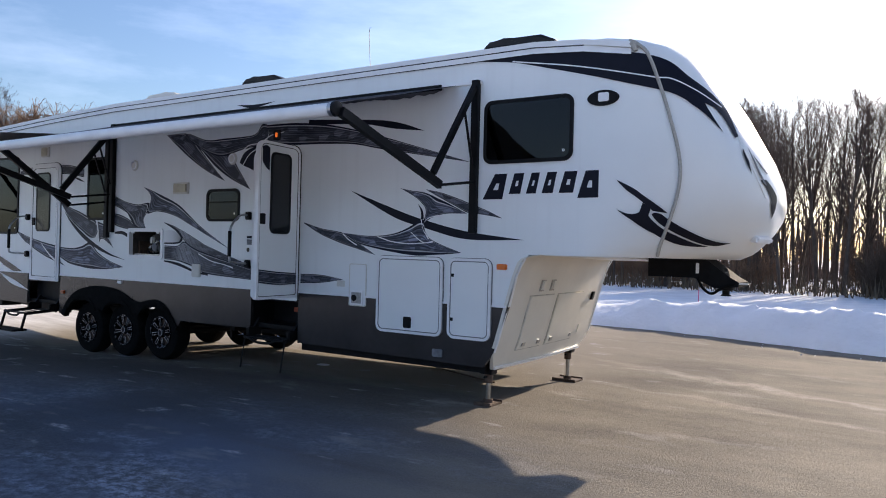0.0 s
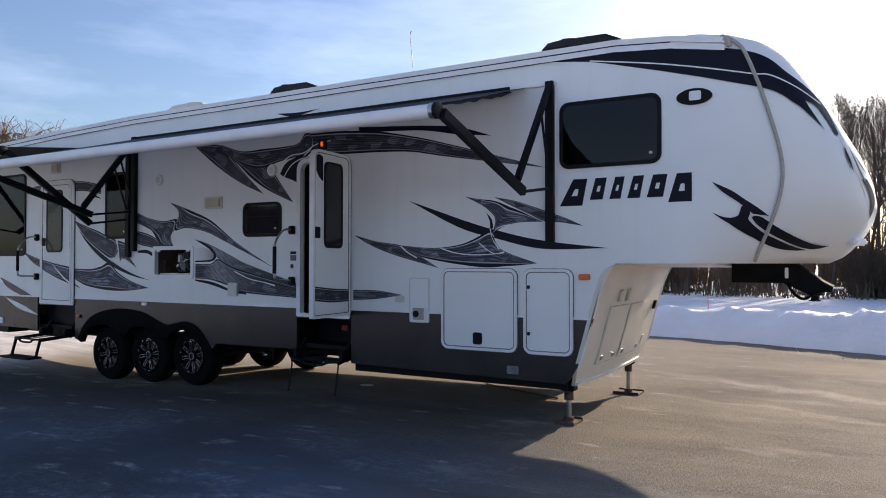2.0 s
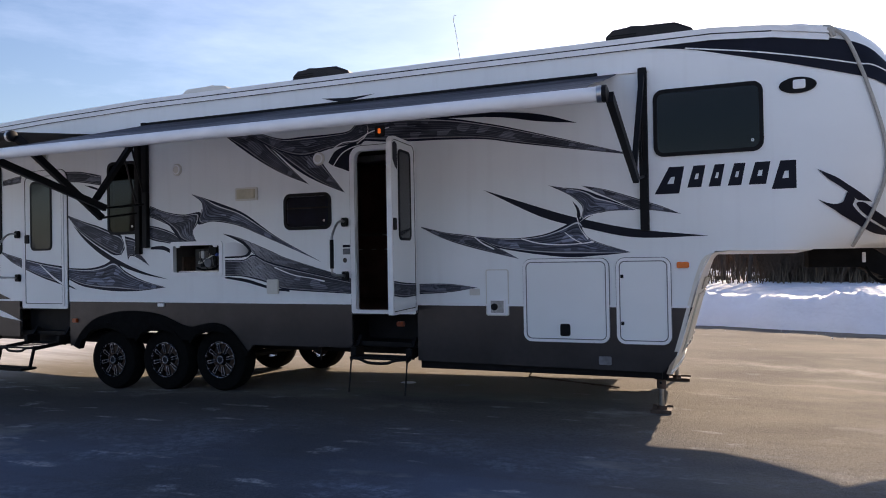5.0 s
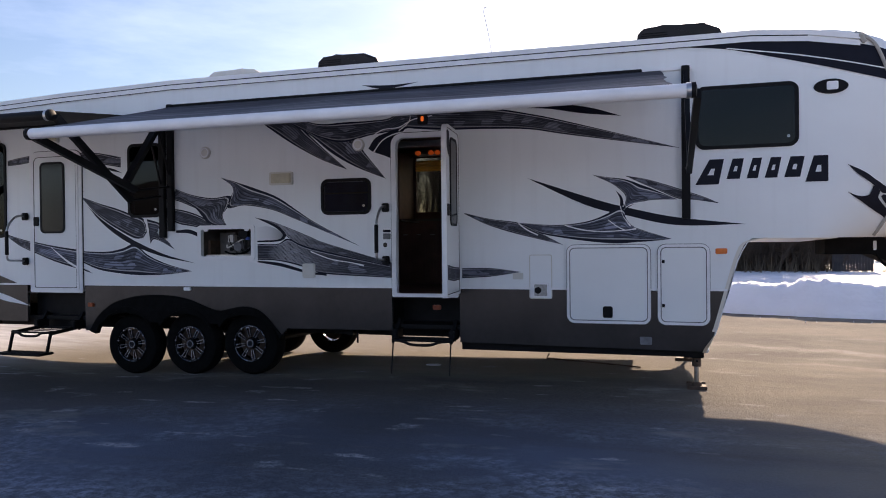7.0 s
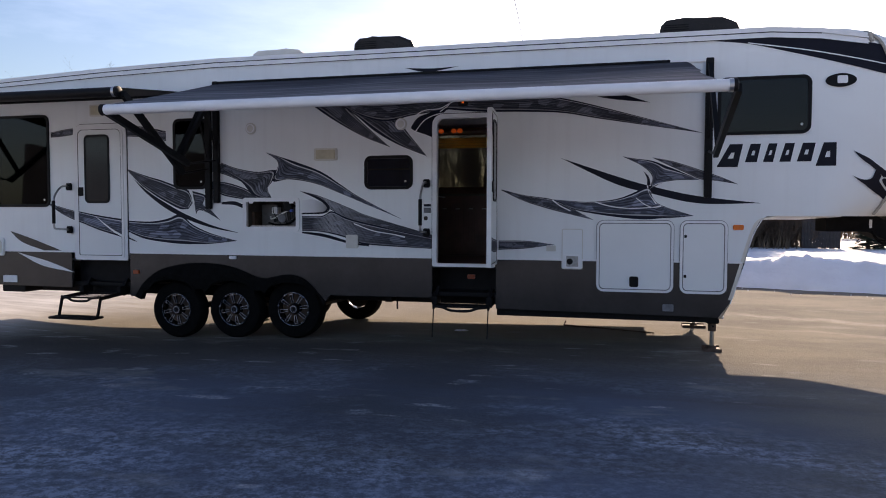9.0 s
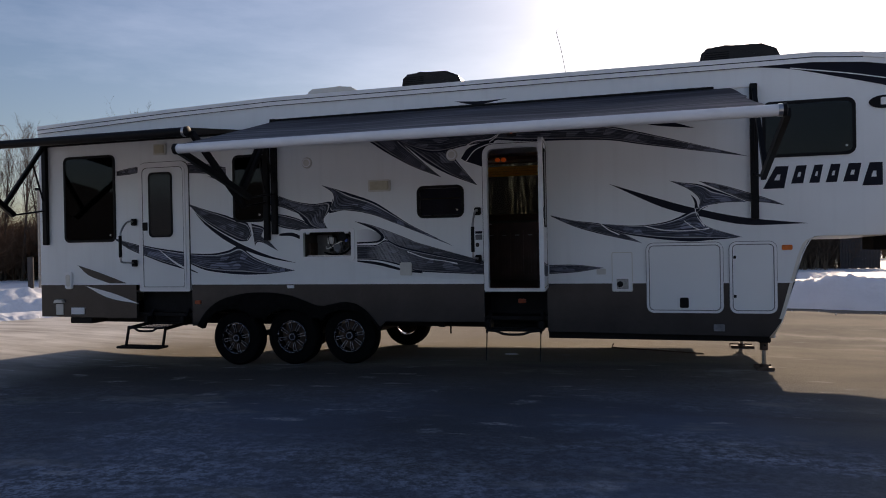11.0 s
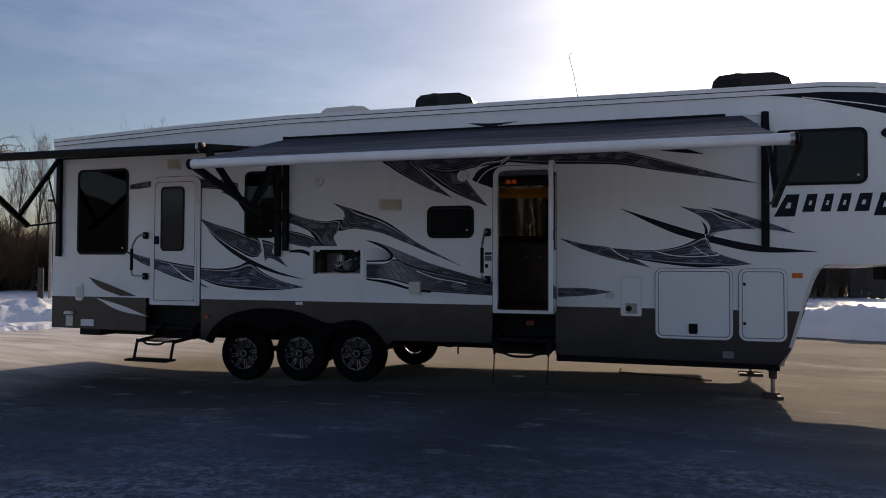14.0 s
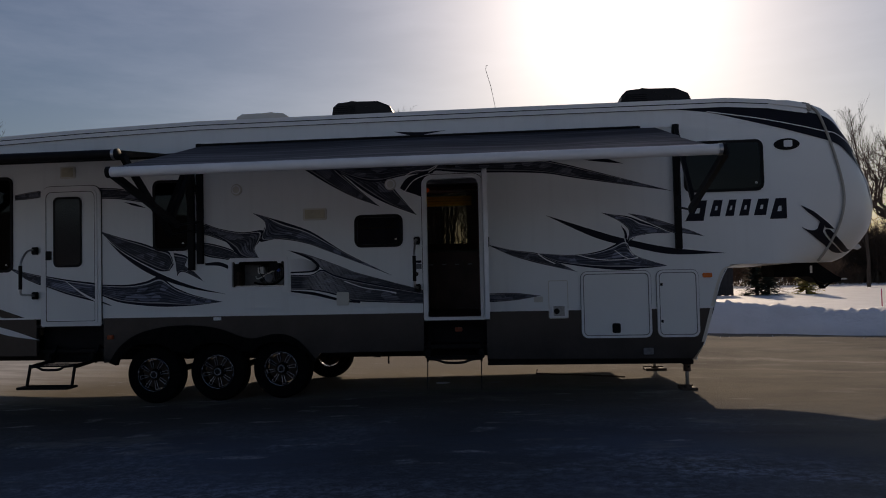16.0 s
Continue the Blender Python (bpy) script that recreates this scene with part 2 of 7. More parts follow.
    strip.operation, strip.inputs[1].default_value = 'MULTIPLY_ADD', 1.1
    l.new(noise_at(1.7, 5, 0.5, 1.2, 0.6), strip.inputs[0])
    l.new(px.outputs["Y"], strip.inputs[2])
    sunlit_strip = n.new("ShaderNodeMapRange")
    sunlit_strip.inputs["From Min"].default_value, sunlit_strip.inputs["From Max"].default_value, sunlit_strip.inputs["To Max"].default_value = 0.60, 1.35, 0.55
    l.new(strip.outputs[0], sunlit_strip.inputs["Value"])
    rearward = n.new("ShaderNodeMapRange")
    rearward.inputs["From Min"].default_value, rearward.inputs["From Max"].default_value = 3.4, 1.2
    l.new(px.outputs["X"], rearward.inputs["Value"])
    shaded_front = n.new("ShaderNodeMapRange")
    shaded_front.inputs["From Min"].default_value, shaded_front.inputs["From Max"].default_value, shaded_front.inputs["To Max"].default_value = 0.65, 0.05, 0.45
    l.new(strip.outputs[0], shaded_front.inputs["Value"])
    col = mix(times(times(shaded_front.outputs[0], rearward.outputs[0]), ramp(out.outputs[0], 0.0, 1.0, g(1), g(0))), col, (0.042, 0.044, 0.052))
    col = mix(times(sunlit_strip.outputs[0], rearward.outputs[0]), col, (0.35, 0.31, 0.25))
    # small dried rings and blots
    blot = n.new("ShaderNodeTexVoronoi")
    blot.inputs["Scale"].default_value = 1.7
    vp = n.new("ShaderNodeMapping")
    vp.inputs["Scale"].default_value = (0.7, 1.0, 1)
    l.new(t.outputs["Object"], vp.inputs["Vector"])
    wob = n.new("ShaderNodeMixRGB")
    wob.blend_type = 'ADD'
    wob.inputs[0].default_value = 0.22
    wn2 = n.new("ShaderNodeTexNoise")
    wn2.inputs["Scale"].default_value, wn2.inputs["Detail"].default_value = 7.0, 4.0
    l.new(t.outputs["Object"], wn2.inputs["Vector"])
    l.new(vp.outputs["Vector"], wob.inputs[1])
    l.new(wn2.outputs["Color"], wob.inputs[2])
    l.new(wob.outputs[0], blot.inputs["Vector"])
    ringy = times(ramp(blot.outputs["Distance"], 0.05, 0.18, g(0.55), g(0)), dry.outputs[0])
    col = mix(times(ringy, ramp(noise_at(22.0, 4, rough=0.75), 0.42, 0.62, g(0), g(1))), col, (0.50, 0.53, 0.58))
    wisp = ramp(noise_at(1.1, 7, 0.6, 1.25, 0.66), 0.58, 0.74, g(0), g(0.5))
    col = mix(wisp, col, (0.40, 0.385, 0.36))
    # pale dried salt along two old wheel tracks
    wobble = noise_at(1.3, 4, 0.8, 0.8)
    for slope, start, strength in ((-0.35, 5.05, 0.75), (-0.29, 3.36, 0.45)):
        mul = n.new("ShaderNodeMath")
        mul.operation, mul.inputs[1].default_value, mul.inputs[2].default_value = 'MULTIPLY_ADD', -slope, -start
        l.new(px.outputs["X"], mul.inputs[0])
        off = n.new("ShaderNodeMath")
        off.operation = 'ADD'
        l.new(mul.outputs[0], off.inputs[0])
        l.new(px.outputs["Y"], off.inputs[1])
        wav = n.new("ShaderNodeMath")
        wav.operation, wav.inputs[1].default_value = 'MULTIPLY_ADD', 1.0
        l.new(wobble, wav.inputs[0])
        l.new(off.outputs[0], wav.inputs[2])
        mid_line = n.new("ShaderNodeMath")
        mid_line.operation, mid_line.inputs[1].default_value = 'SUBTRACT', 0.5
        l.new(wav.outputs[0], mid_line.inputs[0])
        far = n.new("ShaderNodeMath")
        far.operation = 'ABSOLUTE'
        l.new(mid_line.outputs[0], far.inputs[0])
        band = ramp(far.outputs[0], 0.03, 0.16, g(strength), g(0))
        col = mix(times(times(band, sunlit_side.outputs[0]), ramp(noise_at(9.0, 5, rough=0.7), 0.3, 0.6, g(0.2), g(1))), col, (0.50, 0.46, 0.40))
    spots = times(ramp(noise_at(2.4, 3, 0.6, 2.2, 0.45), 0.66, 0.72, g(0), g(0.6)), times(dry.outputs[0], ramp(noise_at(26.0, 4, rough=0.75), 0.40, 0.60, g(0.1), g(1))))
    col = mix(spots, col, (0.52, 0.52, 0.53))
    # paler towards the rear end: sunlit brightness put in along with the salt
    mr = n.new("ShaderNodeMapRange")
    mr.inputs["From Min"].default_value, mr.inputs["From Max"].default_value, mr.inputs["To Max"].default_value = -6.3, -9.0, 1.0
    l.new(px.outputs["X"], mr.inputs["Value"])
    salt = times(ramp(noise_at(1.6, 6, 0.4, 1.6, 0.6), 0.3, 0.6, g(0.35), g(1)), mr.outputs[0])
    col = mix(salt, col, (0.66, 0.63, 0.585))
    tracks = ramp(noise_at(1.2, 3, 0.12, 2.2), 0.56, 0.72, g(0), g(0.28))
    col = mix(tracks, col, (0.085, 0.072, 0.056))
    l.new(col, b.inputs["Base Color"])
    u = n.new("ShaderNodeBump")
    u.inputs["Strength"].default_value, u.inputs["Distance"].default_value = 0.6, 0.02
    relief = mix(0.5, grit, frost, 'ADD')
    l.new(relief, u.inputs["Height"])
    l.new(u.outputs["Normal"], b.inputs["Normal"])
    return m


def decal_mat(name, inner, edge=(0.007, 0.009, 0.022), light=(0.22, 0.225, 0.24), lines=0.75, rim=0.12, hatch=None):
    """Printed vinyl: dark outline, grey fill, swept fine lines and pale flecks."""
    m = bpy.data.materials.new(name)
    m.use_nodes = True
    n, l = m.node_tree.nodes, m.node_tree.links
    b = n["Principled BSDF"]
    b.inputs["Roughness"].default_value, b.inputs["Specular IOR Level"].default_value = 0.42, 0.18
    uv = n.new("ShaderNodeUVMap")
    uv.uv_map = "uv"
    sep = n.new("ShaderNodeSeparateXYZ")
    l.new(uv.outputs["UV"], sep.inputs[0])
    t = n.new("ShaderNodeTexCoord")

    def ramp(fac, stops):
        r = n.new("ShaderNodeValToRGB")
        e = r.color_ramp.elements
        e[0].position, e[1].position = stops[0][0], stops[-1][0]
        e[0].color, e[1].color = (*[stops[0][1]] * 3, 1), (*[stops[-1][1]] * 3, 1)
        for p, v in stops[1:-1]:
            e.new(p).color = (v, v, v, 1)
        l.new(fac, r.inputs["Fac"])
        return r.outputs["Color"]

    def mixc(fac, a, c):
        x = n.new("ShaderNodeMixRGB")
        l.new(fac, x.inputs[0])
        for k, v in ((1, a), (2, c)):
            if isinstance(v, tuple):
                x.inputs[k].default_value = (*v, 1)
            else:
                l.new(v, x.inputs[k])
        return x.outputs[0]

    inside = ramp(sep.outputs["Y"], [(rim * 1.0, 0), (rim * 1.9, 1), (1 - rim * 1.9, 1), (1 - rim * 1.0, 0)])
    pinline = ramp(sep.outputs["Y"], [(rim * 1.2, 0), (rim * 1.35, 0.9), (rim * 1.75, 0.9), (rim * 1.9, 0), (1 - rim * 1.9, 0), (1 - rim * 1.75, 0.55), (1 - rim * 1.4, 0.55), (1 - rim * 1.25, 0)])
    # airbrushed body: pale in the middle, dark towards both edges
    body = ramp(sep.outputs["Y"], [(0.10, 0.15), (0.40, 0.85), (0.62, 1.0), (0.90, 0.2)])
    # engraved lines along the sweep
    w = n.new("ShaderNodeTexWave")
    w.bands_direction = 'Y'
    w.inputs["Scale"].default_value, w.inputs["Distortion"].default_value, w.inputs["Detail"].default_value, w.inputs["Detail Scale"].default_value = lines, 0.9, 1.0, 0.7
    l.new(uv.outputs["UV"], w.inputs["Vector"])
    cut = ramp(w.outputs["Fac"], [(0.10, 0.75), (0.42, 0.0)])
    # brushed highlights in clusters, drawn out along the sweep
    po = n.new("ShaderNodeMapping")
    po.inputs["Scale"].default_value = (7.0, 16.0, 1.0)
    po.inputs["Rotation"].default_value = (0, 0, 0.10)
    o = n.new("ShaderNodeTexNoise")
    o.inputs["Scale"].default_value, o.inputs["Detail"].default_value, o.inputs["Roughness"].default_value, o.inputs["Distortion"].default_value = 1.0, 4.0, 0.6, 0.6
    l.new(uv.outputs["UV"], po.inputs["Vector"])
    l.new(po.outputs["Vector"], o.inputs["Vector"])
    fleck = ramp(o.outputs["Fac"], [(0.50, 0.0), (0.62, 0.8)])
    # angular facets, longer than high
    pv = n.new("ShaderNodeMapping")
    pv.inputs["Scale"].default_value = (7.0, 7.0, 15.0)
    pv.inputs["Rotation"].default_value = (0, 0.5, 0)
    vo = n.new("ShaderNodeTexVoronoi")
    vo.inputs["Scale"].default_value = 1.0
    l.new(t.outputs["Object"], pv.inputs["Vector"])
    l.new(pv.outputs["Vector"], vo.inputs["Vector"])
    fs = n.new("ShaderNodeSeparateXYZ")
    l.new(vo.outputs["Color"], fs.inputs[0])
    facet = ramp(fs.outputs["X"], [(0.70, 0.0), (0.80, 0.75)])
    g = n.new("ShaderNodeTexNoise")
    g.inputs["Scale"].default_value, g.inputs["Detail"].default_value = 2.2, 3.0
    l.new(t.outputs["Object"], g.inputs["Vector"])
    tone = ramp(g.outputs["Fac"], [(0.36, 0.0), (0.64, 1.0)])
    fill = mixc(tone, tuple(v * 0.34 for v in inner), tuple(v * 0.88 for v in inner))
    fill = mixc(fleck, fill, tuple(v * 2.3 for v in inner))
    fill = mixc(facet, fill, tuple(v * 2.9 for v in inner))
    fill = mixc(body, tuple(v * 0.38 for v in inner), fill)
    fill = mixc(cut, fill, edge)
    if hatch:
        # fine crossed lines that fade along the sweep
        fade = ramp(sep.outputs["X"], [(hatch[0], 0.0), (hatch[1], 1.0), (hatch[2], 0.45), (hatch[3], 0.0)])
        for tilt in (0.34, 0.20):
            ph = n.new("ShaderNodeMapping")
            ph.inputs["Rotation"].default_value = (0, tilt, 0)
            h = n.new("ShaderNodeTexWave")
            h.bands_direction = 'Z'
            h.inputs["Scale"].default_value = 21.0
            l.new(t.outputs["Object"], ph.inputs["Vector"])
            l.new(ph.outputs["Vector"], h.inputs["Vector"])
            both = n.new("ShaderNodeMath")
            both.operation = 'MULTIPLY'
            l.new(ramp(h.outputs["Fac"], [(0.45, 0.0), (0.75, 0.62)]), both.inputs[0])
            l.new(fade, both.inputs[1])
            fill = mixc(both.outputs[0], fill, light)
    l.new(mixc(pinline, mixc(inside, edge, fill), light), b.inputs["Base Color"])
    return m


def awning_mat():
    """Vinyl cloth: dark by the wall, fading in long streaks towards the roller."""
    m = mat("faded_striped_awning", (0.1, 0.1, 0.12), 0.6, spec=0.3)
    n, l = m.node_tree.nodes, m.node_tree.links
    uv = n.new("ShaderNodeUVMap")
    uv.uv_map = "uv"
    p = n.new("ShaderNodeMapping")
    p.inputs["Scale"].default_value = (2.6, 14, 1)
    o = n.new("ShaderNodeTexNoise")
    o.inputs["Scale"].default_value, o.inputs["Detail"].default_value, o.inputs["Roughness"].default_value = 1.0, 6.0, 0.62
    l.new(uv.outputs["UV"], p.inputs["Vector"])
    l.new(p.outputs["Vector"], o.inputs["Vector"])
    sep = n.new("ShaderNodeSeparateXYZ")
    l.new(uv.outputs["UV"], sep.inputs[0])
    k = n.new("ShaderNodeMath")
    k.operation = 'MULTIPLY_ADD'
    k.inputs[1].default_value = 0.14
    l.new(sep.outputs["Y"], k.inputs[0])
    q = n.new("ShaderNodeMath")
    q.operation = 'MULTIPLY'
    q.inputs[1].default_value = 1.1
    l.new(o.outputs["Fac"], q.inputs[0])
    l.new(q.outputs[0], k.inputs[2])
    r = n.new("ShaderNodeValToRGB")
    e = r.color_ramp.elements
    e[0].position, e[0].color = 0.50, (0.010, 0.012, 0.03, 1)
    e[1].position, e[1].color = 0.80, (0.30, 0.29, 0.31, 1)
    e.new(0.58).color = (0.055, 0.058, 0.085, 1)
    e.new(0.66).color = (0.11, 0.11, 0.13, 1)
    l.new(k.outputs[0], r.inputs["Fac"])
    l.new(r.outputs["Color"], n["Principled BSDF"].inputs["Base Color"])
    tr = n.new("ShaderNodeBsdfTranslucent")
    lift = n.new("ShaderNodeMixRGB")
    lift.inputs[0].default_value, lift.inputs[2].default_value = 0.35, (0.75, 0.74, 0.74, 1)
    l.new(r.outputs["Color"], lift.inputs[1])
    l.new(lift.outputs[0], tr.inputs["Color"])
    mx = n.new("ShaderNodeMixShader")
    mx.inputs[0].default_value = 0.45
    l.new(n["Principled BSDF"].outputs[0], mx.inputs[1])
    l.new(tr.outputs[0], mx.inputs[2])
    l.new(mx.outputs[0], n["Material Output"].inputs["Surface"])
    return m


STRIPED = awning_mat()
BLACKCLOTH = mat("black_awning_cloth", (0.014, 0.014, 0.016), 0.7, scale=2, vary=0.3, spec=0.25)
LINING = mat("white_awning_lining", (0.74, 0.74, 0.75), 0.7, scale=1.2, vary=0.06)


def siding_mat():
    """The wall skin: faint horizontal ribs over gelcoat, thin runs of dirt."""
    m = mat("ribbed_white_siding", (0.845, 0.865, 0.86), 0.32, scale=0.9, vary=0.04, fine=0.05)
    n, l = m.node_tree.nodes, m.node_tree.links
    t = n.new("ShaderNodeTexCoord")
    w = n.new("ShaderNodeTexWave")
    w.bands_direction = 'Z'
    w.inputs["Scale"].default_value, w.inputs["Distortion"].default_value = 7.5, 0.0
    l.new(t.outputs["Object"], w.inputs["Vector"])
    u = n.new("ShaderNodeBump")
    u.inputs["Strength"].default_value, u.inputs["Distance"].default_value = 0.05, 0.004
    l.new(w.outputs["Fac"], u.inputs["Height"])
    b = n["Principled BSDF"]
    l.new(u.outputs["Normal"], b.inputs["Normal"])
    p = n.new("ShaderNodeMapping")
    p.inputs["Scale"].default_value = (9, 9, 0.5)
    o = n.new("ShaderNodeTexNoise")
    o.inputs["Scale"].default_value, o.inputs["Detail"].default_value = 1.0, 5.0
    l.new(t.outputs["Object"], p.inputs["Vector"])
    l.new(p.outputs["Vector"], o.inputs["Vector"])
    r = n.new("ShaderNodeValToRGB")
    r.color_ramp.elements[0].position, r.color_ramp.elements[1].position = 0.52, 0.8
    r.color_ramp.elements[0].color, r.color_ramp.elements[1].color = (0, 0, 0, 1), (0.13, 0.13, 0.13, 1)
    l.new(o.outputs["Fac"], r.inputs["Fac"])
    x = n.new("ShaderNodeMixRGB")
    x.inputs[2].default_value = (0.50, 0.48, 0.45, 1)
    l.new(r.outputs["Color"], x.inputs[0])
    l.new(b.inputs["Base Color"].links[0].from_socket, x.inputs[1])
    l.new(x.outputs[0], b.inputs["Base Color"])
    return m


SIDING = siding_mat()
SNOW = snow_mat()
ASPHALT = asphalt_mat()
SILVER = decal_mat("silver_vinyl", (0.115, 0.128, 0.170), light=(0.66, 0.67, 0.70), lines=2.6, rim=0.08)
SMOKE = decal_mat("smoke_vinyl", (0.088, 0.093, 0.114), light=(0.55, 0.55, 0.57), lines=3.2, rim=0.075)
HATCHED = decal_mat("hatched_vinyl", (0.088, 0.093, 0.114), light=(0.50, 0.50, 0.53), lines=3.0, rim=0.05, hatch=(0.10, 0.30, 0.62, 0.90))


def fading_mat(name, stops):
    """Vinyl airbrushed from white to smoke along its sweep."""
    m = mat(name, (0.5, 0.5, 0.5), 0.35, spec=0.3)
    n, l = m.node_tree.nodes, m.node_tree.links
    uv = n.new("ShaderNodeUVMap")
    uv.uv_map = "uv"
    sep = n.new("ShaderNodeSeparateXYZ")
    r = n.new("ShaderNodeValToRGB")
    e = r.color_ramp.elements
    e[0].position, e[1].position = stops[0][0], stops[-1][0]
    e[0].color, e[1].color = (*[stops[0][1]] * 3, 1), (*[stops[-1][1]] * 3, 1)
    for p, v in stops[1:-1]:
        e.new(p).color = (v, v, v * 1.03, 1)
    l.new(uv.outputs["UV"], sep.inputs[0])
    l.new(sep.outputs["X"], r.inputs["Fac"])
    l.new(r.outputs["Color"], n["Principled BSDF"].inputs["Base Color"])
    return m


FADING = fading_mat("airbrushed_vinyl", [(0.0, 0.80), (0.35, 0.66), (0.7, 0.34), (1.0, 0.08)])

# ---------------------------------------------------------------- mesh helpers
def mesh_of(name, bm, material, smooth=False):
    bmesh.ops.recalc_face_normals(bm, faces=bm.faces[:])
    me = bpy.data.meshes.new(name)
    bm.to_mesh(me)
    bm.free()
    for m in (material if isinstance(material, (list, tuple)) else [material]):
        me.materials.append(m)
    if smooth:
        for p in me.polygons:
            p.use_smooth = True
        me.set_sharp_from_angle(angle=radians(35))
    return me


def part(name, bm, material, parent, label="", smooth=True):
    ob = new(name, mesh_of(name, bm, material, smooth))
    ob.parent = parent
    if label:
        tagged(ob, label)
    return ob


def thing(name, bm, material, label, category, group="", kind="", smooth=True):
    ob = new(name, mesh_of(name, bm, material, smooth) if bm else None)
    return tagged(ob, label, category, group, kind)


def rr(x0, x1, z0, z1, r=0.06, n=4):
    """Rounded rectangle as a closed polygon."""
    out = []
    for cx, cz, a in ((x1 - r, z1 - r, 0), (x0 + r, z1 - r, 90), (x0 + r, z0 + r, 180), (x1 - r, z0 + r, 270)):
        for i in range(n + 1):
            t = radians(a + 90 * i / n)
            out.append((cx + r * math.cos(t), cz + r * math.sin(t)))
    return out


def doorway(x0, x1, z0, z1, r=0.06, n=4):
    """Rounded above, nearly square at the foot."""
    p = rr(x0, x1, z0, z1, r, n)
    q = rr(x0, x1, z0, z1, 0.022, n)
    return [a if i < len(p) // 2 else b for i, (a, b) in enumerate(zip(p, q))]


def prism(bm, poly, y0, y1, bevel=0.0):
    """A polygon in x and z, given depth along y; bevel rounds the rim at y0."""
    f0 = bm.faces.new([bm.verts.new((x, y0, z)) for x, z in poly])
    f1 = bm.faces.new([bm.verts.new((x, y1, z)) for x, z in reversed(poly)])
    a, b = list(f0.verts), list(reversed(f1.verts))
    k = len(a)
    for i in range(k):
        bm.faces.new((a[i], a[(i + 1) % k], b[(i + 1) % k], b[i]))
    if bevel:
        bmesh.ops.bevel(bm, geom=list(f0.edges), offset=bevel, segments=2, affect='EDGES')
    return bm


def ring(bm, outer, inner, y0, y1):
    k = len(outer)
    v = [[bm.verts.new((x, y, z)) for x, z in p] for p, y in ((outer, y0), (inner, y0), (inner, y1), (outer, y1))]
    for i in range(k):
        j = (i + 1) % k
        for q in range(4):
            a, b = v[q], v[(q + 1) % 4]
            bm.faces.new((a[i], a[j], b[j], b[i]))
    return bm


def box(bm, x0, x1, y0, y1, z0, z1, bevel=0.0):
    vs = [bm.verts.new((x, y, z)) for x in (x0, x1) for y in (y0, y1) for z in (z0, z1)]
    fs = [bm.faces.new([vs[i] for i in q]) for q in ((0, 1, 3, 2), (4, 6, 7, 5), (0, 4, 5, 1), (2, 3, 7, 6), (0, 2, 6, 4), (1, 5, 7, 3))]
    if bevel:
        es = list({e for f in fs for e in f.edges})
        bmesh.ops.bevel(bm, geom=es, offset=bevel, segments=2, affect='EDGES')
    return bm


def tube(bm, pts, r, sides=8, caps=True):
    """A round bar along points; r is one radius or one for each point."""
    pts = [Vector(p) for p in pts]
    rs = r if isinstance(r, (list, tuple)) else [r] * len(pts)
    rings, ref = [], None
    for i, p in enumerate(pts):
        d = (pts[min(i + 1, len(pts) - 1)] - pts[max(i - 1, 0)]).normalized()
        if ref is None:
            ref = d.orthogonal().normalized()
        ref = (ref - d * ref.dot(d)).normalized()
        s = d.cross(ref)
        rings.append([bm.verts.new(p + rs[i] * (math.cos(a) * ref + math.sin(a) * s)) for a in (2 * math.pi * k / sides for k in range(sides))])
    for a, b in zip(rings, rings[1:]):
        for k in range(sides):
            bm.faces.new((a[k], a[(k + 1) % sides], b[(k + 1) % sides], b[k]))
    if caps:
        bm.faces.new(rings[0])
        bm.faces.new(rings[-1])
    return bm


def bar(bm, a, b, w, h):
    """A square bar from a to b, w wide along x, h across."""
    a, b = Vector(a), Vector(b)
    d = (b - a).normalized()
    s = Vector((1, 0, 0)) if abs(d.x) < 0.9 else Vector((0, 1, 0))
    s = (s - d * s.dot(d)).normalized()
    u = d.cross(s)
    va = [bm.verts.new(p + s * i * w / 2 + u * j * h / 2) for p in (a, b) for i, j in ((-1, -1), (1, -1), (1, 1), (-1, 1))]
    for q in ((0, 1, 2, 3), (7, 6, 5, 4), (0, 4, 5, 1), (1, 5, 6, 2), (2, 6, 7, 3), (3, 7, 4, 0)):
        bm.faces.new([va[i] for i in q])
    return bm


def lathe(bm, prof, centre, axis='y', n=28, caps=True):
    """Turn a profile of (radius, along) round an axis."""
    c = Vector(centre)
    rings = []
    for r, y in prof:
        row = []
        for i in range(n):
            a = 2 * math.pi * i / n
            o = (r * math.cos(a), y, r * math.sin(a)) if axis == 'y' else (r * math.cos(a), r * math.sin(a), y)
            row.append(bm.verts.new(c + Vector(o)))
        rings.append(row)
    for a, b in zip(rings, rings[1:]):
        for i in range(n):
            bm.faces.new((a[i], a[(i + 1) % n], b[(i + 1) % n], b[i]))
    if caps:
        for row in (rings[0], rings[-1]):
            bm.faces.new(row)
    return bm


def curve_through(pts, n):
    """Points at even steps on a smooth curve through pts."""
    P = [np.array(p, float) for p in pts]
    if len(P) == 2:
        return [tuple(P[0] + (P[1] - P[0]) * i / n) for i in range(n + 1)]
    out = []
    seg = len(P) - 1
    for i in range(n + 1):
        s = min(i / n * seg, seg - 1e-9)
        k = int(s)
        t = s - k
        p1, p2 = P[k], P[k + 1]
        p0 = P[k - 1] if k else 2 * p1 - p2
        p3 = P[k + 2] if k + 2 <= seg else 2 * p2 - p1
        out.append(tuple(0.5 * (2 * p1 + (p2 - p0) * t + (2 * p0 - 5 * p1 + 4 * p2 - p3) * t * t + (3 * p1 - p0 - 3 * p2 + p3) * t ** 3)))
    return out


# ---------------------------------------------------------------- the trailer's hull
WIDE = 2.55


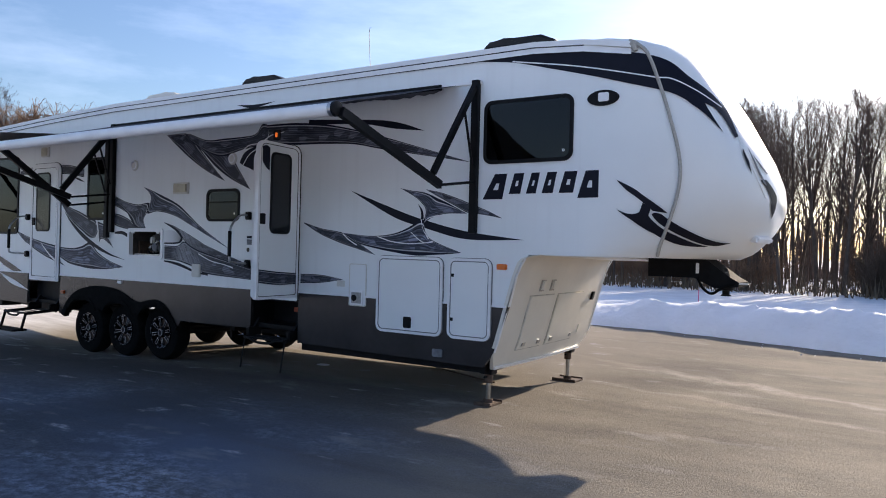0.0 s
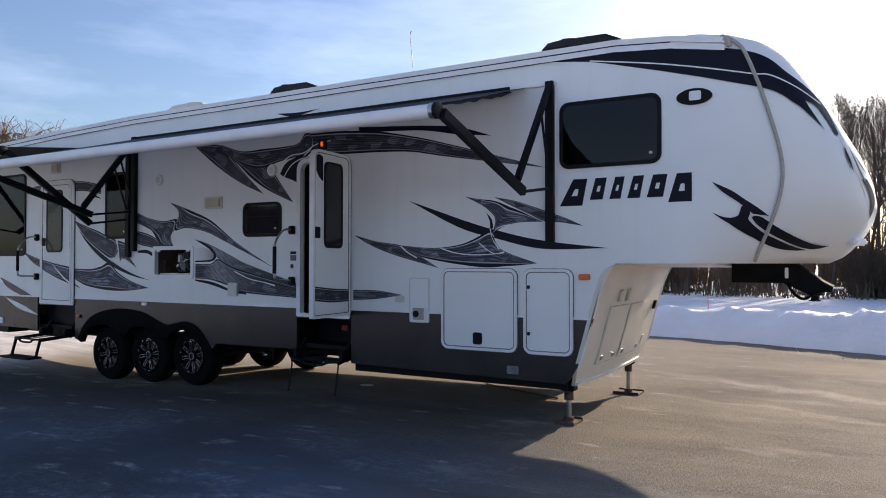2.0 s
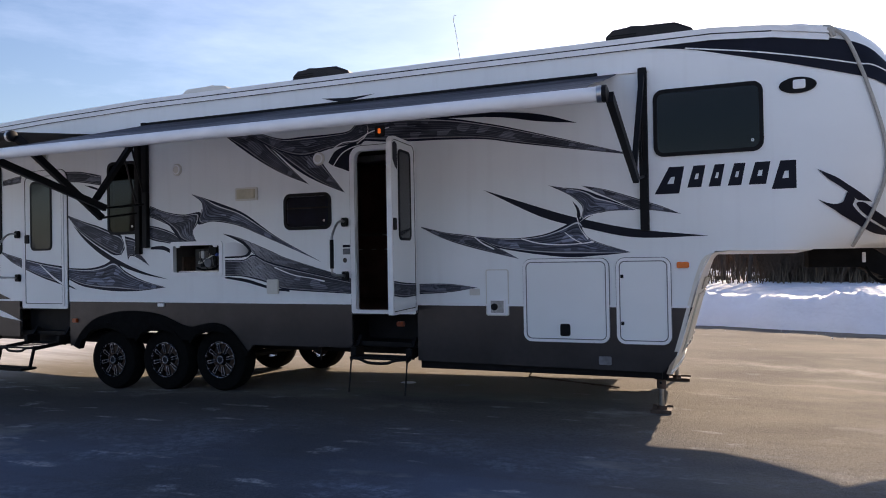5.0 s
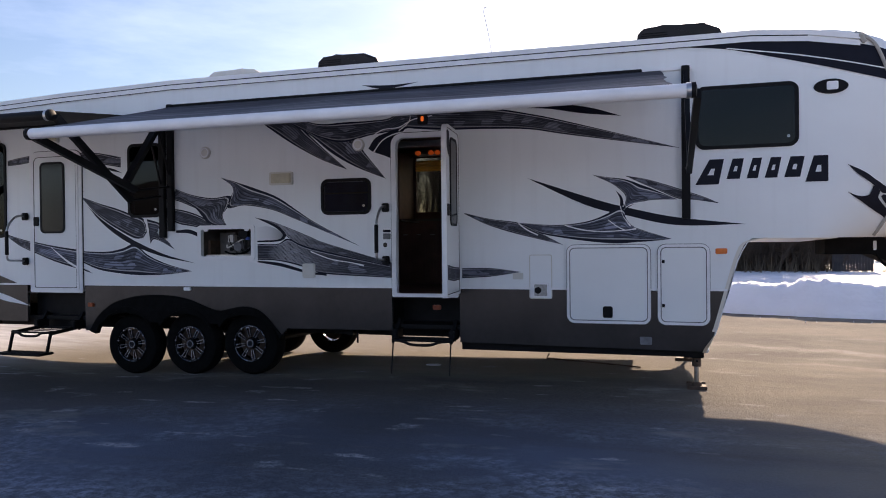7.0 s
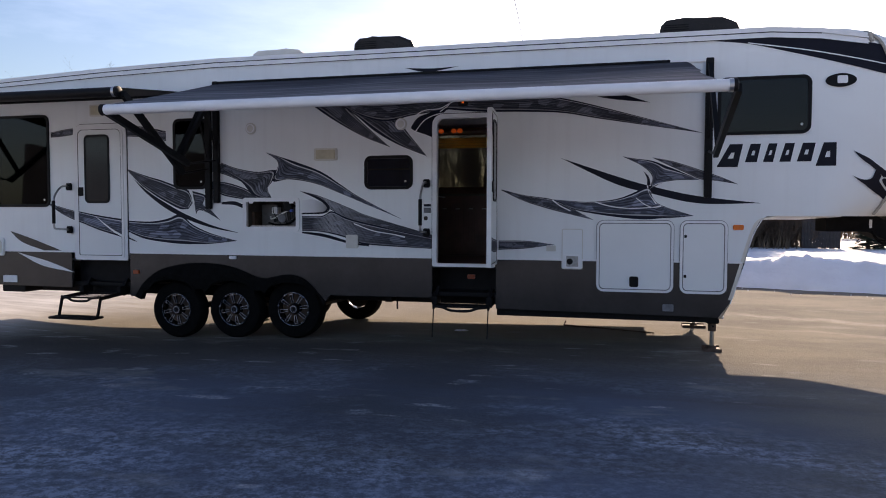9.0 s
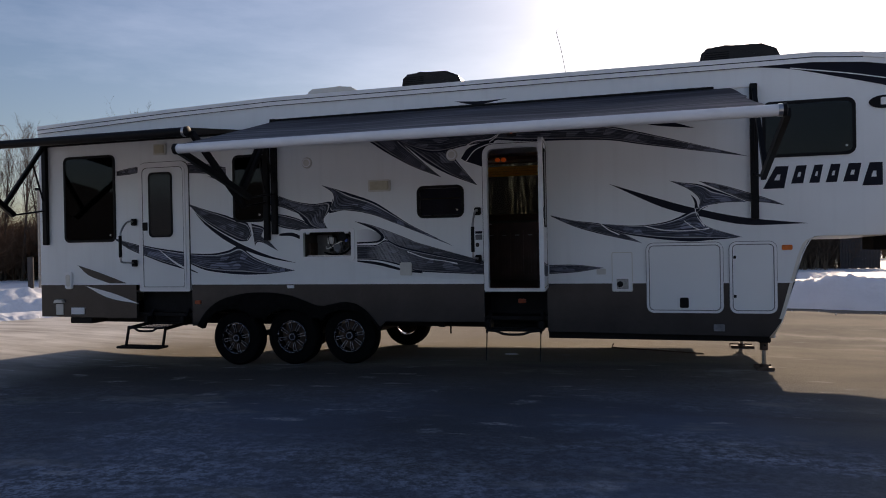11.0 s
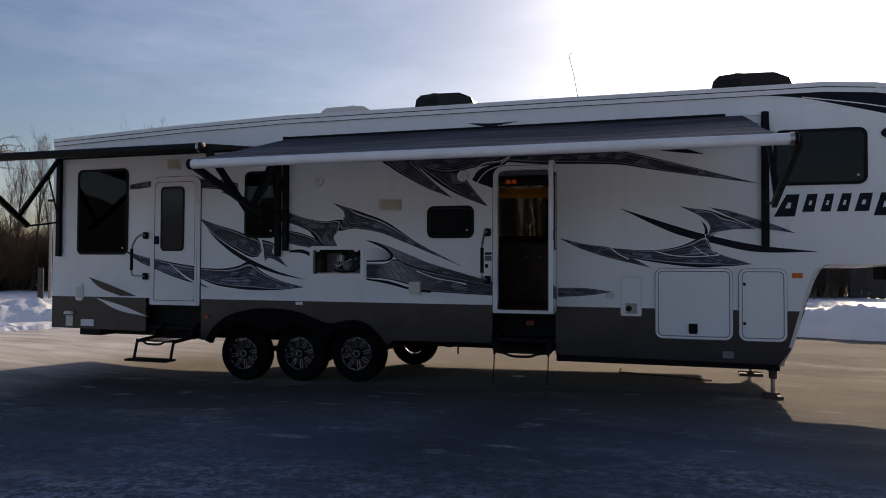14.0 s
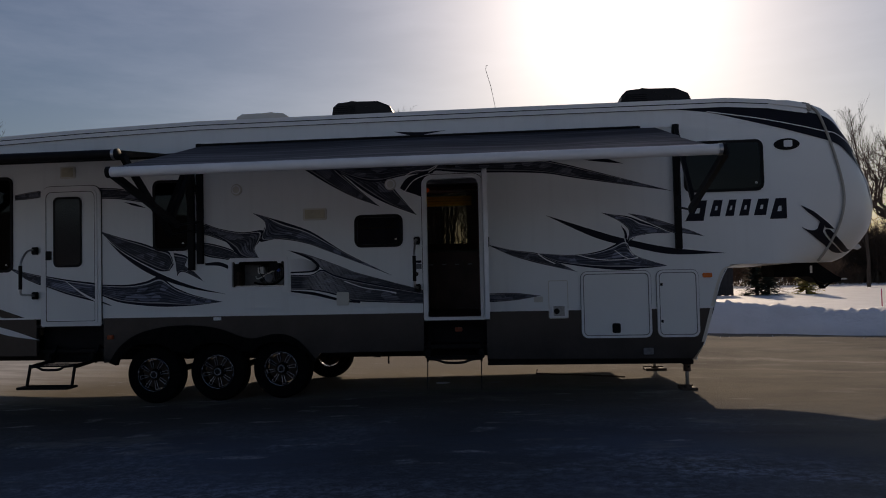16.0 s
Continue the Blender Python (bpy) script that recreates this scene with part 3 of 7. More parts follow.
def roof_z(x):
    return float(np.interp(x, [-7.66, -5.3, -3.65, -1.8, 0.4, 2.5, 3.1, 3.6], [3.425, 3.525, 3.57, 3.572, 3.575, 3.57, 3.57, 3.53]))


def cap_len(z):
    return float(np.interp(z, CAP_Z, CAP_L))


CAP_Z = [1.54, 1.58, 1.66, 1.78, 1.92, 2.05, 2.25, 2.5, 2.75, 3.0, 3.2, 3.34, 3.44, 3.50, 3.53]
CAP_L = [1.18, 1.28, 1.37, 1.475, 1.55, 1.58, 1.55, 1.45, 1.31, 1.17, 1.04, 0.94, 0.80, 0.62, 0.40]


def cap_n(z):
    """How boxy the cap is in plan: a keel below, square shoulders above."""
    return 1.5 + 1.73 * (z - 1.54)


def hull_y(x, z):
    """The near skin's y: flat along the side, turning in round the front cap."""
    u = (x - 3.6) / max(cap_len(z), 0.02)
    if u <= 0:
        return 0.0
    u = min(u, 0.995)
    n = cap_n(z)
    return WIDE / 2 * (1 - (1 - u ** n) ** (1 / n))


trailer = thing("fifth_wheel_trailer", None, None, "white fifth-wheel camper trailer with swept grey graphics, parked on asphalt", "trailer")

DOOR = (-0.63, 0.03, 0.96, 2.71)
GEN = (-3.21, -2.50, 1.38, 1.72)
RDOOR = (-5.80, -5.05, 0.95, 2.74)
WINS = {"rear": (-7.19, -6.26, 1.65, 2.94), "mid": (-4.28, -3.77, 1.88, 2.82), "small": (-1.57, -0.94, 1.86, 2.28), "front": (2.57, 3.52, 2.43, 3.06)}


def side_wall(y, inward, holes, x_end, z_low, x_low):
    """A wall with thickness, real openings and the roof's line as its top."""
    bm = bmesh.new()
    xs = sorted({-7.66, x_end, -5.3, -3.65, -1.8, 0.4, 2.5, 3.1, x_low, *[h[0] for h in holes], *[h[1] for h in holes]})
    zs = sorted({z_low, 1.54, 3.2, *[max(h[2], z_low) for h in holes], *[h[3] for h in holes]})
    grid = {}

    def v(i, j):
        if (i, j) not in grid:
            grid[i, j] = bm.verts.new((xs[i], y, zs[j] if j < len(zs) else roof_z(xs[i])))
        return grid[i, j]
    for i in range(len(xs) - 1):
        for j in range(len(zs)):
            cx, cz = (xs[i] + xs[i + 1]) / 2, (zs[j] + (zs[j + 1] if j + 1 < len(zs) else 3.5)) / 2
            if any(h[0] < cx < h[1] and h[2] < cz < h[3] for h in holes) or (cx > x_low and cz < 1.54):
                continue
            bm.faces.new((v(i, j), v(i + 1, j), v(i + 1, j + 1), v(i, j + 1)))
    ext = bmesh.ops.extrude_face_region(bm, geom=bm.faces[:])
    bmesh.ops.translate(bm, vec=(0, inward, 0), verts=[e for e in ext["geom"] if isinstance(e, bmesh.types.BMVert)])
    return bm


inset = [(a + 0.04, b - 0.04, c + 0.04, d - 0.04) for a, b, c, d in WINS.values()]
part("side_wall", side_wall(0.0, 0.05, [DOOR, GEN, RDOOR, *inset], 3.6, 1.02, 2.885), SIDING, trailer, "white gelcoat side wall", smooth=False)
FARWIN = (-1.54, -0.33, 2.02, 2.90)
SLIDE = (-2.20, 2.10, 0.50, 3.02)
part("side_wall", side_wall(WIDE, -0.05, [(SLIDE[0] + 0.1, 0.50, 0.95, 2.96)], 3.6, 0.5, 2.66), SIDING, trailer, "white gelcoat side wall", smooth=False)
# slide-out room on the far side: outer wall with its window, ends, floor and lid
DEEP = WIDE + 0.90
xa, xb, za, zb = SLIDE
slide = part("slide_out_room", box(bmesh.new(), xa, xb, WIDE + 0.002, DEEP, zb, zb + 0.04), SIDING, trailer, "white slide-out room on the far side", smooth=False)
for a, b, c, d in ((xa, FARWIN[0], za, zb), (FARWIN[1], xb, za, zb), (FARWIN[0], FARWIN[1], za, FARWIN[2]), (FARWIN[0], FARWIN[1], FARWIN[3], zb)):
    part("slide_wall", box(bmesh.new(), a, b, DEEP - 0.04, DEEP, c, d), DECK, slide, smooth=False)
for a in (xa, xb - 0.04):
    part("slide_end", box(bmesh.new(), a, a + 0.04, WIDE + 0.002, DEEP - 0.04, za, zb), DECK, slide, smooth=False)
part("slide_floor", box(bmesh.new(), xa + 0.04, xb - 0.04, WIDE + 0.002, DEEP - 0.04, za, za + 0.05), BLACK, slide, smooth=False)
bm = box(bmesh.new(), -7.66, -7.61, 0.05, WIDE - 0.05, 0.55, 3.42)
part("rear_wall", bm, WHITE, trailer)

# front cap, lofted level by level
bm = bmesh.new()
rows = []
for z in [*np.linspace(1.54, 3.42, 36), 3.44, 3.46, 3.48, 3.50, 3.515, 3.53]:
    L, row, n = cap_len(z), [], cap_n(z)
    for i in range(97):
        a = math.pi * i / 96
        u, w = abs(math.sin(a)) ** (2 / n), math.copysign(abs(math.cos(a)) ** (2 / n), math.cos(a))
        row.append(bm.verts.new((3.6 + L * u, WIDE / 2 * (1 - w), z)))
    rows.append(row)
for a, b in zip(rows, rows[1:]):
    for i in range(96):
        bm.faces.new((a[i], a[i + 1], b[i + 1], b[i]))
bm.faces.new(rows[0])
bm.faces.new(rows[-1])
front_cap = part("front_cap", bm, WHITE, trailer, "rounded white fibreglass front cap")
# raised crease between the cap's flank and its face, and the marker on its chin
crease = [(x, hull_y(x, z) - 0.002, z) for x, z in curve_through([(4.73, 2.96), (4.80, 2.82), (4.87, 2.66), (4.94, 2.48), (5.02, 2.29), (5.08, 2.10)], 24)]
part("cap_crease", tube(bmesh.new(), crease, [0.004 + 0.016 * math.sin(math.pi * k / 24) for k in range(25)], 8), WHITE, front_cap)
chin = box(bmesh.new(), -0.05, 0.07, -0.14, 0.14, -0.035, 0.03, 0.018)
part("chin_lamp", chin, TRIM, front_cap, "small white lamp housing on the chin").matrix_basis = pose(4.99, 1.0, 1.745, 0, 12, -20)

# overhang belly, roof, floor, frame
bm = bmesh.new()
bel = [bm.verts.new(p) for p in ((3.06, 0.06, 1.538), (3.92, 0.30, 1.533), (3.92, 2.2, 1.492), (3.06, 2.2, 1.492), (3.06, 0.06, 1.60), (3.92, 0.30, 1.56), (3.92, 2.2, 1.56), (3.06, 2.2, 1.60))]
for q in ((3, 2, 1, 0), (4, 5, 6, 7), (0, 1, 5, 4), (1, 2, 6, 5), (2, 3, 7, 6), (3, 0, 4, 7)):
    bm.faces.new([bel[i] for i in q])
part("overhang_belly", bm, WHITE, trailer, smooth=False)
bm = bmesh.new()
xs = [-7.66, -5.3, -3.65, -1.8, 0.4, 2.5, 3.1, 3.6]
low = [[bm.verts.new((x, y, roof_z(x) + c)) for y, c in ((0.0, 0.0), (0.25, 0.012), (WIDE / 2, 0.03), (WIDE - 0.25, 0.012), (WIDE, 0.0))] for x in xs]
for a, b in zip(low, low[1:]):
    for i in range(4):
        bm.faces.new((a[i], b[i], b[i + 1], a[i + 1]))
part("roof", bm, ROOF, trailer, "white crowned membrane roof")
def roof_strip(za, zb, y0, y1, end=4.05):
    xr = [x for x in (*xs, 3.9, 4.05) if x <= end]
    zr = [roof_z(x) if x <= 3.6 else 3.53 - 0.18 * (x - 3.6) for x in xr]
    return prism(bmesh.new(), [(x, z + za) for x, z in zip(xr, zr)] + [(x, z + zb) for x, z in reversed(list(zip(xr, zr)))], y0, y1)


for y0, y1 in ((-0.020, 0.003), (WIDE - 0.003, WIDE + 0.020)):
    rail = part("gutter_rail", roof_strip(-0.036, 0.014, y0, y1), TRIM, trailer, "white aluminium gutter rail")
    # dark strip standing in for the shadow gap under the rail
    part("rail_shadow_line", roof_strip(-0.046, -0.036, y0 + 0.006, y1 - 0.006, 3.6), GREY, rail)
    part("rail_flange", roof_strip(-0.098, -0.046, y0 + 0.008, y1 - 0.008), TRIM, rail)
    part("rail_lip", roof_strip(-0.104, -0.098, y0 + 0.004, y1 - 0.004), GREY, rail)
for xa, xb, ya in ((-7.6, -4.97, 0.06), (-4.97, -1.95, 0.78), (-1.95, 2.7, 0.06)):
    part("underbelly", box(bmesh.new(), xa, xb, ya, WIDE - ya, 0.55, 0.60), BLACK, trailer)
for y in (0.55, 1.95):
    part("frame_beam", box(bmesh.new(), -7.4, 2.6, y, y + 0.09, 0.40, 0.55), BLACK, trailer)
for x in (-5.5, -1.4, 1.2):
    part("cross_member", box(bmesh.new(), x, x + 0.08, 0.3, 2.25, 0.42, 0.55), BLACK, trailer)
bm = box(bmesh.new(), 0.10, 2.60, 0.08, 0.5, 0.33, 0.56)
part("lower_sill", bm, BLACK, trailer)

# grey skirt panels with scalloped wheel arches
bm = prism(bmesh.new(), [(-7.66, 0.53), (-5.93, 0.52), (-5.93, 1.02), (-7.66, 1.02)], 0.0, 0.04)
part("skirt_panel", bm, GREY, trailer)
AXLEX = (-4.34, -3.46, -2.60)
arch = [(-4.98, 0.42), (-4.88, 0.43)]
for k, cx in enumerate(AXLEX):
    a0, a1 = (172 if k == 0 else 140), (8 if k == 2 else 40)
    for i in range(13):
        a = radians(a0 + (a1 - a0) * i / 12)
        arch.append((cx + 0.47 * math.cos(a), 0.36 + 0.33 * math.sin(a)))
arch += [(-2.04, 0.52), (-0.70, 0.53)]
bm = prism(bmesh.new(), arch + [(-0.70, 1.02), (-4.98, 1.02)], 0.0, 0.04)
part("skirt_panel", bm, GREY, trailer)
bm = prism(bmesh.new(), [(0.10, 0.42), (2.62, 0.40), (2.735, 0.56), (2.885, 1.02), (0.10, 1.02)], 0.0, 0.04)
part("skirt_panel", bm, GREY, trailer)
part("wall_corner", prism(bmesh.new(), [(2.885, 1.02), (2.97, 1.36), (3.03, 1.49), (3.10, 1.54), (2.885, 1.54)], 0.0, 0.05), WHITE, trailer, smooth=False)
part("wall_corner", prism(bmesh.new(), [(2.66, 0.5), (2.71, 0.5), (2.88, 1.02), (2.97, 1.36), (3.03, 1.49), (3.10, 1.54), (2.66, 1.54)], WIDE - 0.05, WIDE, 0), WHITE, trailer, smooth=False)
bm2 = bmesh.new()
for xa, xb in ((-7.66, -5.86), (-4.98, -0.70), (0.10, 2.86)):
    box(bm2, xa, xb, -0.012, 0.0, 1.012, 1.034)
part("belt_moulding", bm2, TRIM, trailer)
lip = arch[2:-2]
flare = curve_through([(-4.90, 0.42), (-4.76, 0.62), (-4.52, 0.79), (-4.18, 0.88), (-3.90, 0.90), (-3.64, 0.89), (-3.41, 0.853), (-3.22, 0.788), (-3.07, 0.735), (-2.93, 0.718), (-2.79, 0.748), (-2.62, 0.775), (-2.45, 0.745), (-2.31, 0.66), (-2.19, 0.53), (-2.10, 0.43)], 60)
bm = prism(bmesh.new(), [(x, z - 0.02) for x, z in lip] + list(reversed(flare)), -0.02, 0.06)
part("arch_lip", bm, RUBBER, trailer, "black scalloped wheel-arch flare")
for cx in AXLEX:
    band = [(cx + 0.43 * math.cos(a), 0.32 + 0.43 * math.sin(a)) for a in np.linspace(0.5, 2.64, 20)] + [(cx + 0.395 * math.cos(a), 0.32 + 0.395 * math.sin(a)) for a in np.linspace(2.64, 0.5, 20)]
    part("arch_moulding", prism(bmesh.new(), band, -0.030, -0.0205, 0.004), RUBBER, trailer, "black arch moulding")
for k in range(2):
    y = 0.05 if k == 0 else WIDE - 0.75
    part("wheel_well", box(bmesh.new(), -4.95, -1.98, y + (0.65 if k == 0 else 0), y + (0.69 if k == 0 else 0.04), 0.60, 0.98), BLACK, trailer)

# the soft edge shade of the hatch gaps is put into this colour
SEAM = mat("shaded_seam", (0.48, 0.45, 0.39), 0.8, scale=8, vary=0.4)
# slanted cream front wall below the overhang
bm = bmesh.new()
prof = curve_through([(2.66, 0.37), (2.76, 0.62), (2.88, 1.05), (2.97, 1.36), (3.05, 1.50), (3.25, 1.545)], 14)
rows = []
for x, z in prof:
    rows.append([bm.verts.new((x + 0.05 * (1 - ((y - WIDE / 2) / (WIDE / 2)) ** 2) , y, z)) for y in np.linspace(-0.004 + 0.7 * max(0.0, 0.55 - z), WIDE + 0.004 - 0.9 * max(0.0, 0.58 - z), 13)])
for a, b in zip(rows, rows[1:]):
    for i in range(12):
        bm.faces.new((a[i], a[i + 1], b[i + 1], b[i]))
ext = bmesh.ops.extrude_face_region(bm, geom=bm.faces[:])
bmesh.ops.translate(bm, vec=(-0.035, 0, 0), verts=[e for e in ext["geom"] if isinstance(e, bmesh.types.BMVert)])
front_wall = part("front_wall", bm, CREAM, trailer, "cream fibreglass lower front wall")


def on_front(y0, y1, z0, z1, off, thick, n=8):
    """A plate laid on the slanted, bowed front wall."""
    bm = bmesh.new()
    grid = []
    for z in np.linspace(z0, z1, n + 1):
        row = []
        for y in np.linspace(y0, y1, n + 1):
            x = float(np.interp(z, [0.37, 0.62, 1.05, 1.36, 1.5], [2.66, 2.76, 2.88, 2.97, 3.05])) + 0.05 * (1 - ((y - WIDE / 2) / (WIDE / 2)) ** 2)
            row.append(bm.verts.new((x + off + thick, y, z)))
        grid.append(row)
    for a, b in zip(grid, grid[1:]):
        for i in range(n):
            bm.faces.new((a[i], a[i + 1], b[i + 1], b[i]))
    ext = bmesh.ops.extrude_face_region(bm, geom=bm.faces[:])
    bmesh.ops.translate(bm, vec=(-thick, 0, 0), verts=[e for e in ext["geom"] if isinstance(e, bmesh.types.BMVert)])
    return bm


for y0, y1 in ((0.42, 0.96), (1.08, 1.86)):
    part("hatch_gap", on_front(y0 - 0.012, y1 + 0.012, 0.538, 1.122, 0.0, 0.005), SEAM, trailer)
    h = part("front_hatch", on_front(y0, y1, 0.55, 1.11, 0.002, 0.014), CREAM, trailer, "cream front storage hatch")
    for dy in (0.10, y1 - y0 - 0.10):
        part("hatch_latch", on_front(y0 + dy - 0.03, y0 + dy + 0.03, 0.58, 0.62, 0.016, 0.014, 2), STEEL, h)
for y in (0.62, 0.86):
    part("hatch_catch", on_front(y - 0.045, y + 0.045, 1.16, 1.28, 0.0, 0.012, 2), SEAM, trailer)
    part("catch_tongue", on_front(y - 0.03, y + 0.03, 1.175, 1.265, 0.012, 0.02, 2), CREAM, trailer)
part("base_trim", on_front(0.12, WIDE - 0.19, 0.37, 0.40, 0.0, 0.02, 14), TRIM, trailer, "white aluminium edge trim")
part("edge_trim", on_front(0.0, 0.022, 0.56, 1.5, 0.0, 0.010, 10), TRIM, trailer)
part("edge_trim", on_front(WIDE - 0.022, WIDE, 0.58, 1.5, 0.0, 0.010, 10), TRIM, trailer)
part("round_plug", on_front(2.02, 2.10, 0.60, 0.70, 0.0, 0.012, 2), CREAM, trailer)
part("wall_plug", on_front(2.18, 2.24, 1.00, 1.10, 0.002, 0.03, 2), BLACK, trailer)


# ---------------------------------------------------------------- windows, doors, hatches
# blue sheet behind the small window, standing in for the sky's reflection
BLUESHEET = mat("blue_reflection_sheet", (0.13, 0.155, 0.22), 0.8, scale=6, vary=0.2)
SMOKED = glass_mat("smoked_window_glass", (0.16, 0.18, 0.24))
# dark sheet added behind the other panes to keep them dark
DARKSHEET = mat("dark_backing_sheet", (0.02, 0.022, 0.03), 0.9, scale=3, vary=0.3)


def window(name, box4, bar_at=None, label=""):
    a, b, c, d = box4
    w = part("window_frame", ring(bmesh.new(), rr(a, b, c, d, 0.09, 6), rr(a + 0.035, b - 0.035, c + 0.035, d - 0.035, 0.065, 6), -0.016, 0.012), BLACK, trailer, label)
    p = part("window_pane", prism(bmesh.new(), rr(a + 0.034, b - 0.034, c + 0.034, d - 0.034, 0.066, 6), -0.010, -0.004), SMOKED if name == "small" else TINT, w, smooth=False)
    if bar_at:
        part("window_bar", box(bmesh.new(), a + 0.03, b - 0.03, -0.014, 0.008, bar_at - 0.008, bar_at + 0.008), BLACK, w)
    part("window_latch", ring(bmesh.new(), rr(b - 0.105, b - 0.080, c + 0.088, c + 0.113, 0.01, 3), rr(b - 0.098, b - 0.087, c + 0.095, c + 0.106, 0.005, 3), -0.016, -0.0101), STEEL, w)
    near = name == "small"
    part("window_backing", box(bmesh.new(), a + 0.04, b - 0.04, 0.02 if near else 0.075, 0.03 if near else 0.085, c + 0.04, d - 0.04), BLUESHEET if near else DARKSHEET, w)
    return w


window("rear", WINS["rear"], label="dark tinted window with rounded corners")
window("mid", WINS["mid"], label="dark tinted window with rounded corners")
window("small", WINS["small"], bar_at=2.11, label="small dark tinted sliding window")
window("front", WINS["front"], label="dark tinted bedroom window")


def door_leaf(x0, x1, z0, z1, win, sign=1):
    """A white entry door: leaf, trim, dark window and lock, closed in the wall's plane; parts of the leaf."""
    leaf = part("door", prism(bmesh.new(), doorway(x0, x1, z0, z1, 0.10, 6), -0.028, 0.012, 0.006), WHITE, trailer, "white entry door")
    part("door_trim", ring(bmesh.new(), doorway(x0 - 0.002, x1 + 0.002, z0 - 0.002, z1 + 0.002, 0.102, 6), doorway(x0 + 0.028, x1 - 0.028, z0 + 0.028, z1 - 0.028, 0.08, 6), -0.034, 0.018), TRIM, leaf)
    part("door_seal", ring(bmesh.new(), doorway(x0 + 0.027, x1 - 0.027, z0 + 0.027, z1 - 0.027, 0.081, 6), doorway(x0 + 0.035, x1 - 0.035, z0 + 0.035, z1 - 0.035, 0.075, 6), -0.0315, -0.0275), GREY, leaf)
    a, b, c, d = win
    part("door_window_frame", ring(bmesh.new(), rr(a, b, c, d, 0.07, 6), rr(a + 0.025, b - 0.025, c + 0.025, d - 0.025, 0.05, 6), -0.040, -0.028), BLACK, leaf)
    part("door_window", prism(bmesh.new(), rr(a + 0.02, b - 0.02, c + 0.02, d - 0.02, 0.052, 6), -0.037, -0.0285), BLACKGLOSS, leaf, "dark tinted door window")
    bm = prism(bmesh.new(), rr(x0 + 0.03, x0 + 0.11, 1.80, 1.92, 0.012, 2), -0.045, -0.0282, 0.004)
    part("door_lock", bm, BLACK, leaf)
    return leaf


door_leaf(-5.80, -5.05, 0.95, 2.74, (-5.66, -5.26, 1.70, 2.64))
part("frame_seal", ring(bmesh.new(), doorway(-5.858, -4.992, 0.907, 2.793, 0.136, 6), doorway(-5.849, -5.001, 0.916, 2.784, 0.13, 6), -0.010, 0.0), GREY, trailer)
part("door_frame", ring(bmesh.new(), doorway(-5.85, -5.00, 0.915, 2.785, 0.13, 6), doorway(-5.795, -5.055, 0.955, 2.735, 0.098, 6), -0.022, 0.05), TRIM, trailer, "white aluminium door frame")
main_leaf = door_leaf(-0.63, 0.06, 0.965, 2.73, (-0.44, -0.10, 1.70, 2.62))
main_leaf.matrix_basis = Matrix.Translation((0.098, -0.03, 0)) @ Matrix.Rotation(radians(94), 4, 'Z') @ Matrix.Translation((-0.075, 0.012, 0))
tagged(main_leaf, "white entry door swung open")
part("frame_seal", ring(bmesh.new(), doorway(-0.698, 0.098, 0.907, 2.773, 0.136, 6), doorway(-0.689, 0.089, 0.916, 2.764, 0.13, 6), -0.010, 0.0), GREY, trailer)
part("door_frame", ring(bmesh.new(), doorway(-0.69, 0.09, 0.915, 2.765, 0.13, 6), doorway(-0.635, 0.035, 0.955, 2.715, 0.10, 6), -0.022, 0.05), TRIM, trailer, "white aluminium door frame")
part("hinge_rail", tube(bmesh.new(), [(0.085, -0.032, 0.97), (0.085, -0.032, 2.70)], 0.012, 8), TRIM, trailer)


def grab_handle(x):
    bm = bmesh.new()
    tube(bm, curve_through([(x, -0.02, 1.93), (x, -0.10, 1.94), (x, -0.20, 1.90), (x, -0.30, 1.77), (x, -0.31, 1.62), (x, -0.31, 1.40), (x, -0.28, 1.35), (x, -0.14, 1.34), (x, -0.02, 1.33)], 30), 0.014, 8)
    g = part("grab_handle", bm, STEEL, trailer, "swung-out chrome grab handle with foam grip")
    part("foam_grip", tube(bmesh.new(), [(x, -0.312, 1.73), (x, -0.312, 1.42)], 0.022, 10), BLACK, g)
    for z in (1.93, 1.33):
        part("handle_mount", box(bmesh.new(), x - 0.04, x + 0.04, -0.05, 0.0, z - 0.05, z + 0.05, 0.01), BLACK, g)


grab_handle(-0.76)
grab_handle(-5.93)


SEALING = mat("weathered_hatch_seal", (0.17, 0.17, 0.18), 0.7, scale=12, vary=0.45)


def hatch(x0, x1, z0, z1, latch):
    h = part("storage_hatch", prism(bmesh.new(), rr(x0 + 0.03, x1 - 0.03, z0 + 0.03, z1 - 0.03, 0.05, 5), -0.022, 0.03, 0.004), WHITE, trailer, "white baggage hatch door")
    part("hatch_frame", ring(bmesh.new(), rr(x0, x1, z0, z1, 0.08, 5), rr(x0 + 0.027, x1 - 0.027, z0 + 0.027, z1 - 0.027, 0.055, 5), -0.028, 0.0), TRIM, h)
    part("hatch_seal", ring(bmesh.new(), rr(x0 + 0.026, x1 - 0.026, z0 + 0.026, z1 - 0.026, 0.056, 5), rr(x0 + 0.036, x1 - 0.036, z0 + 0.036, z1 - 0.036, 0.048, 5), -0.0255, -0.0205), SEALING, h)
    part("hatch_seal", ring(bmesh.new(), rr(x0 - 0.006, x1 + 0.006, z0 - 0.006, z1 + 0.006, 0.085, 5), rr(x0 + 0.001, x1 - 0.001, z0 + 0.001, z1 - 0.001, 0.08, 5), -0.012, 0.0), SEALING, h)
    for lx, lz, big in latch:
        s = 0.05 if big else 0.014
        part("hatch_latch", prism(bmesh.new(), rr(lx - s, lx + s, lz - s * 1.2, lz + s * 1.2, s * 0.4, 3), -0.035, -0.0222, 0.004), BLACK, h)


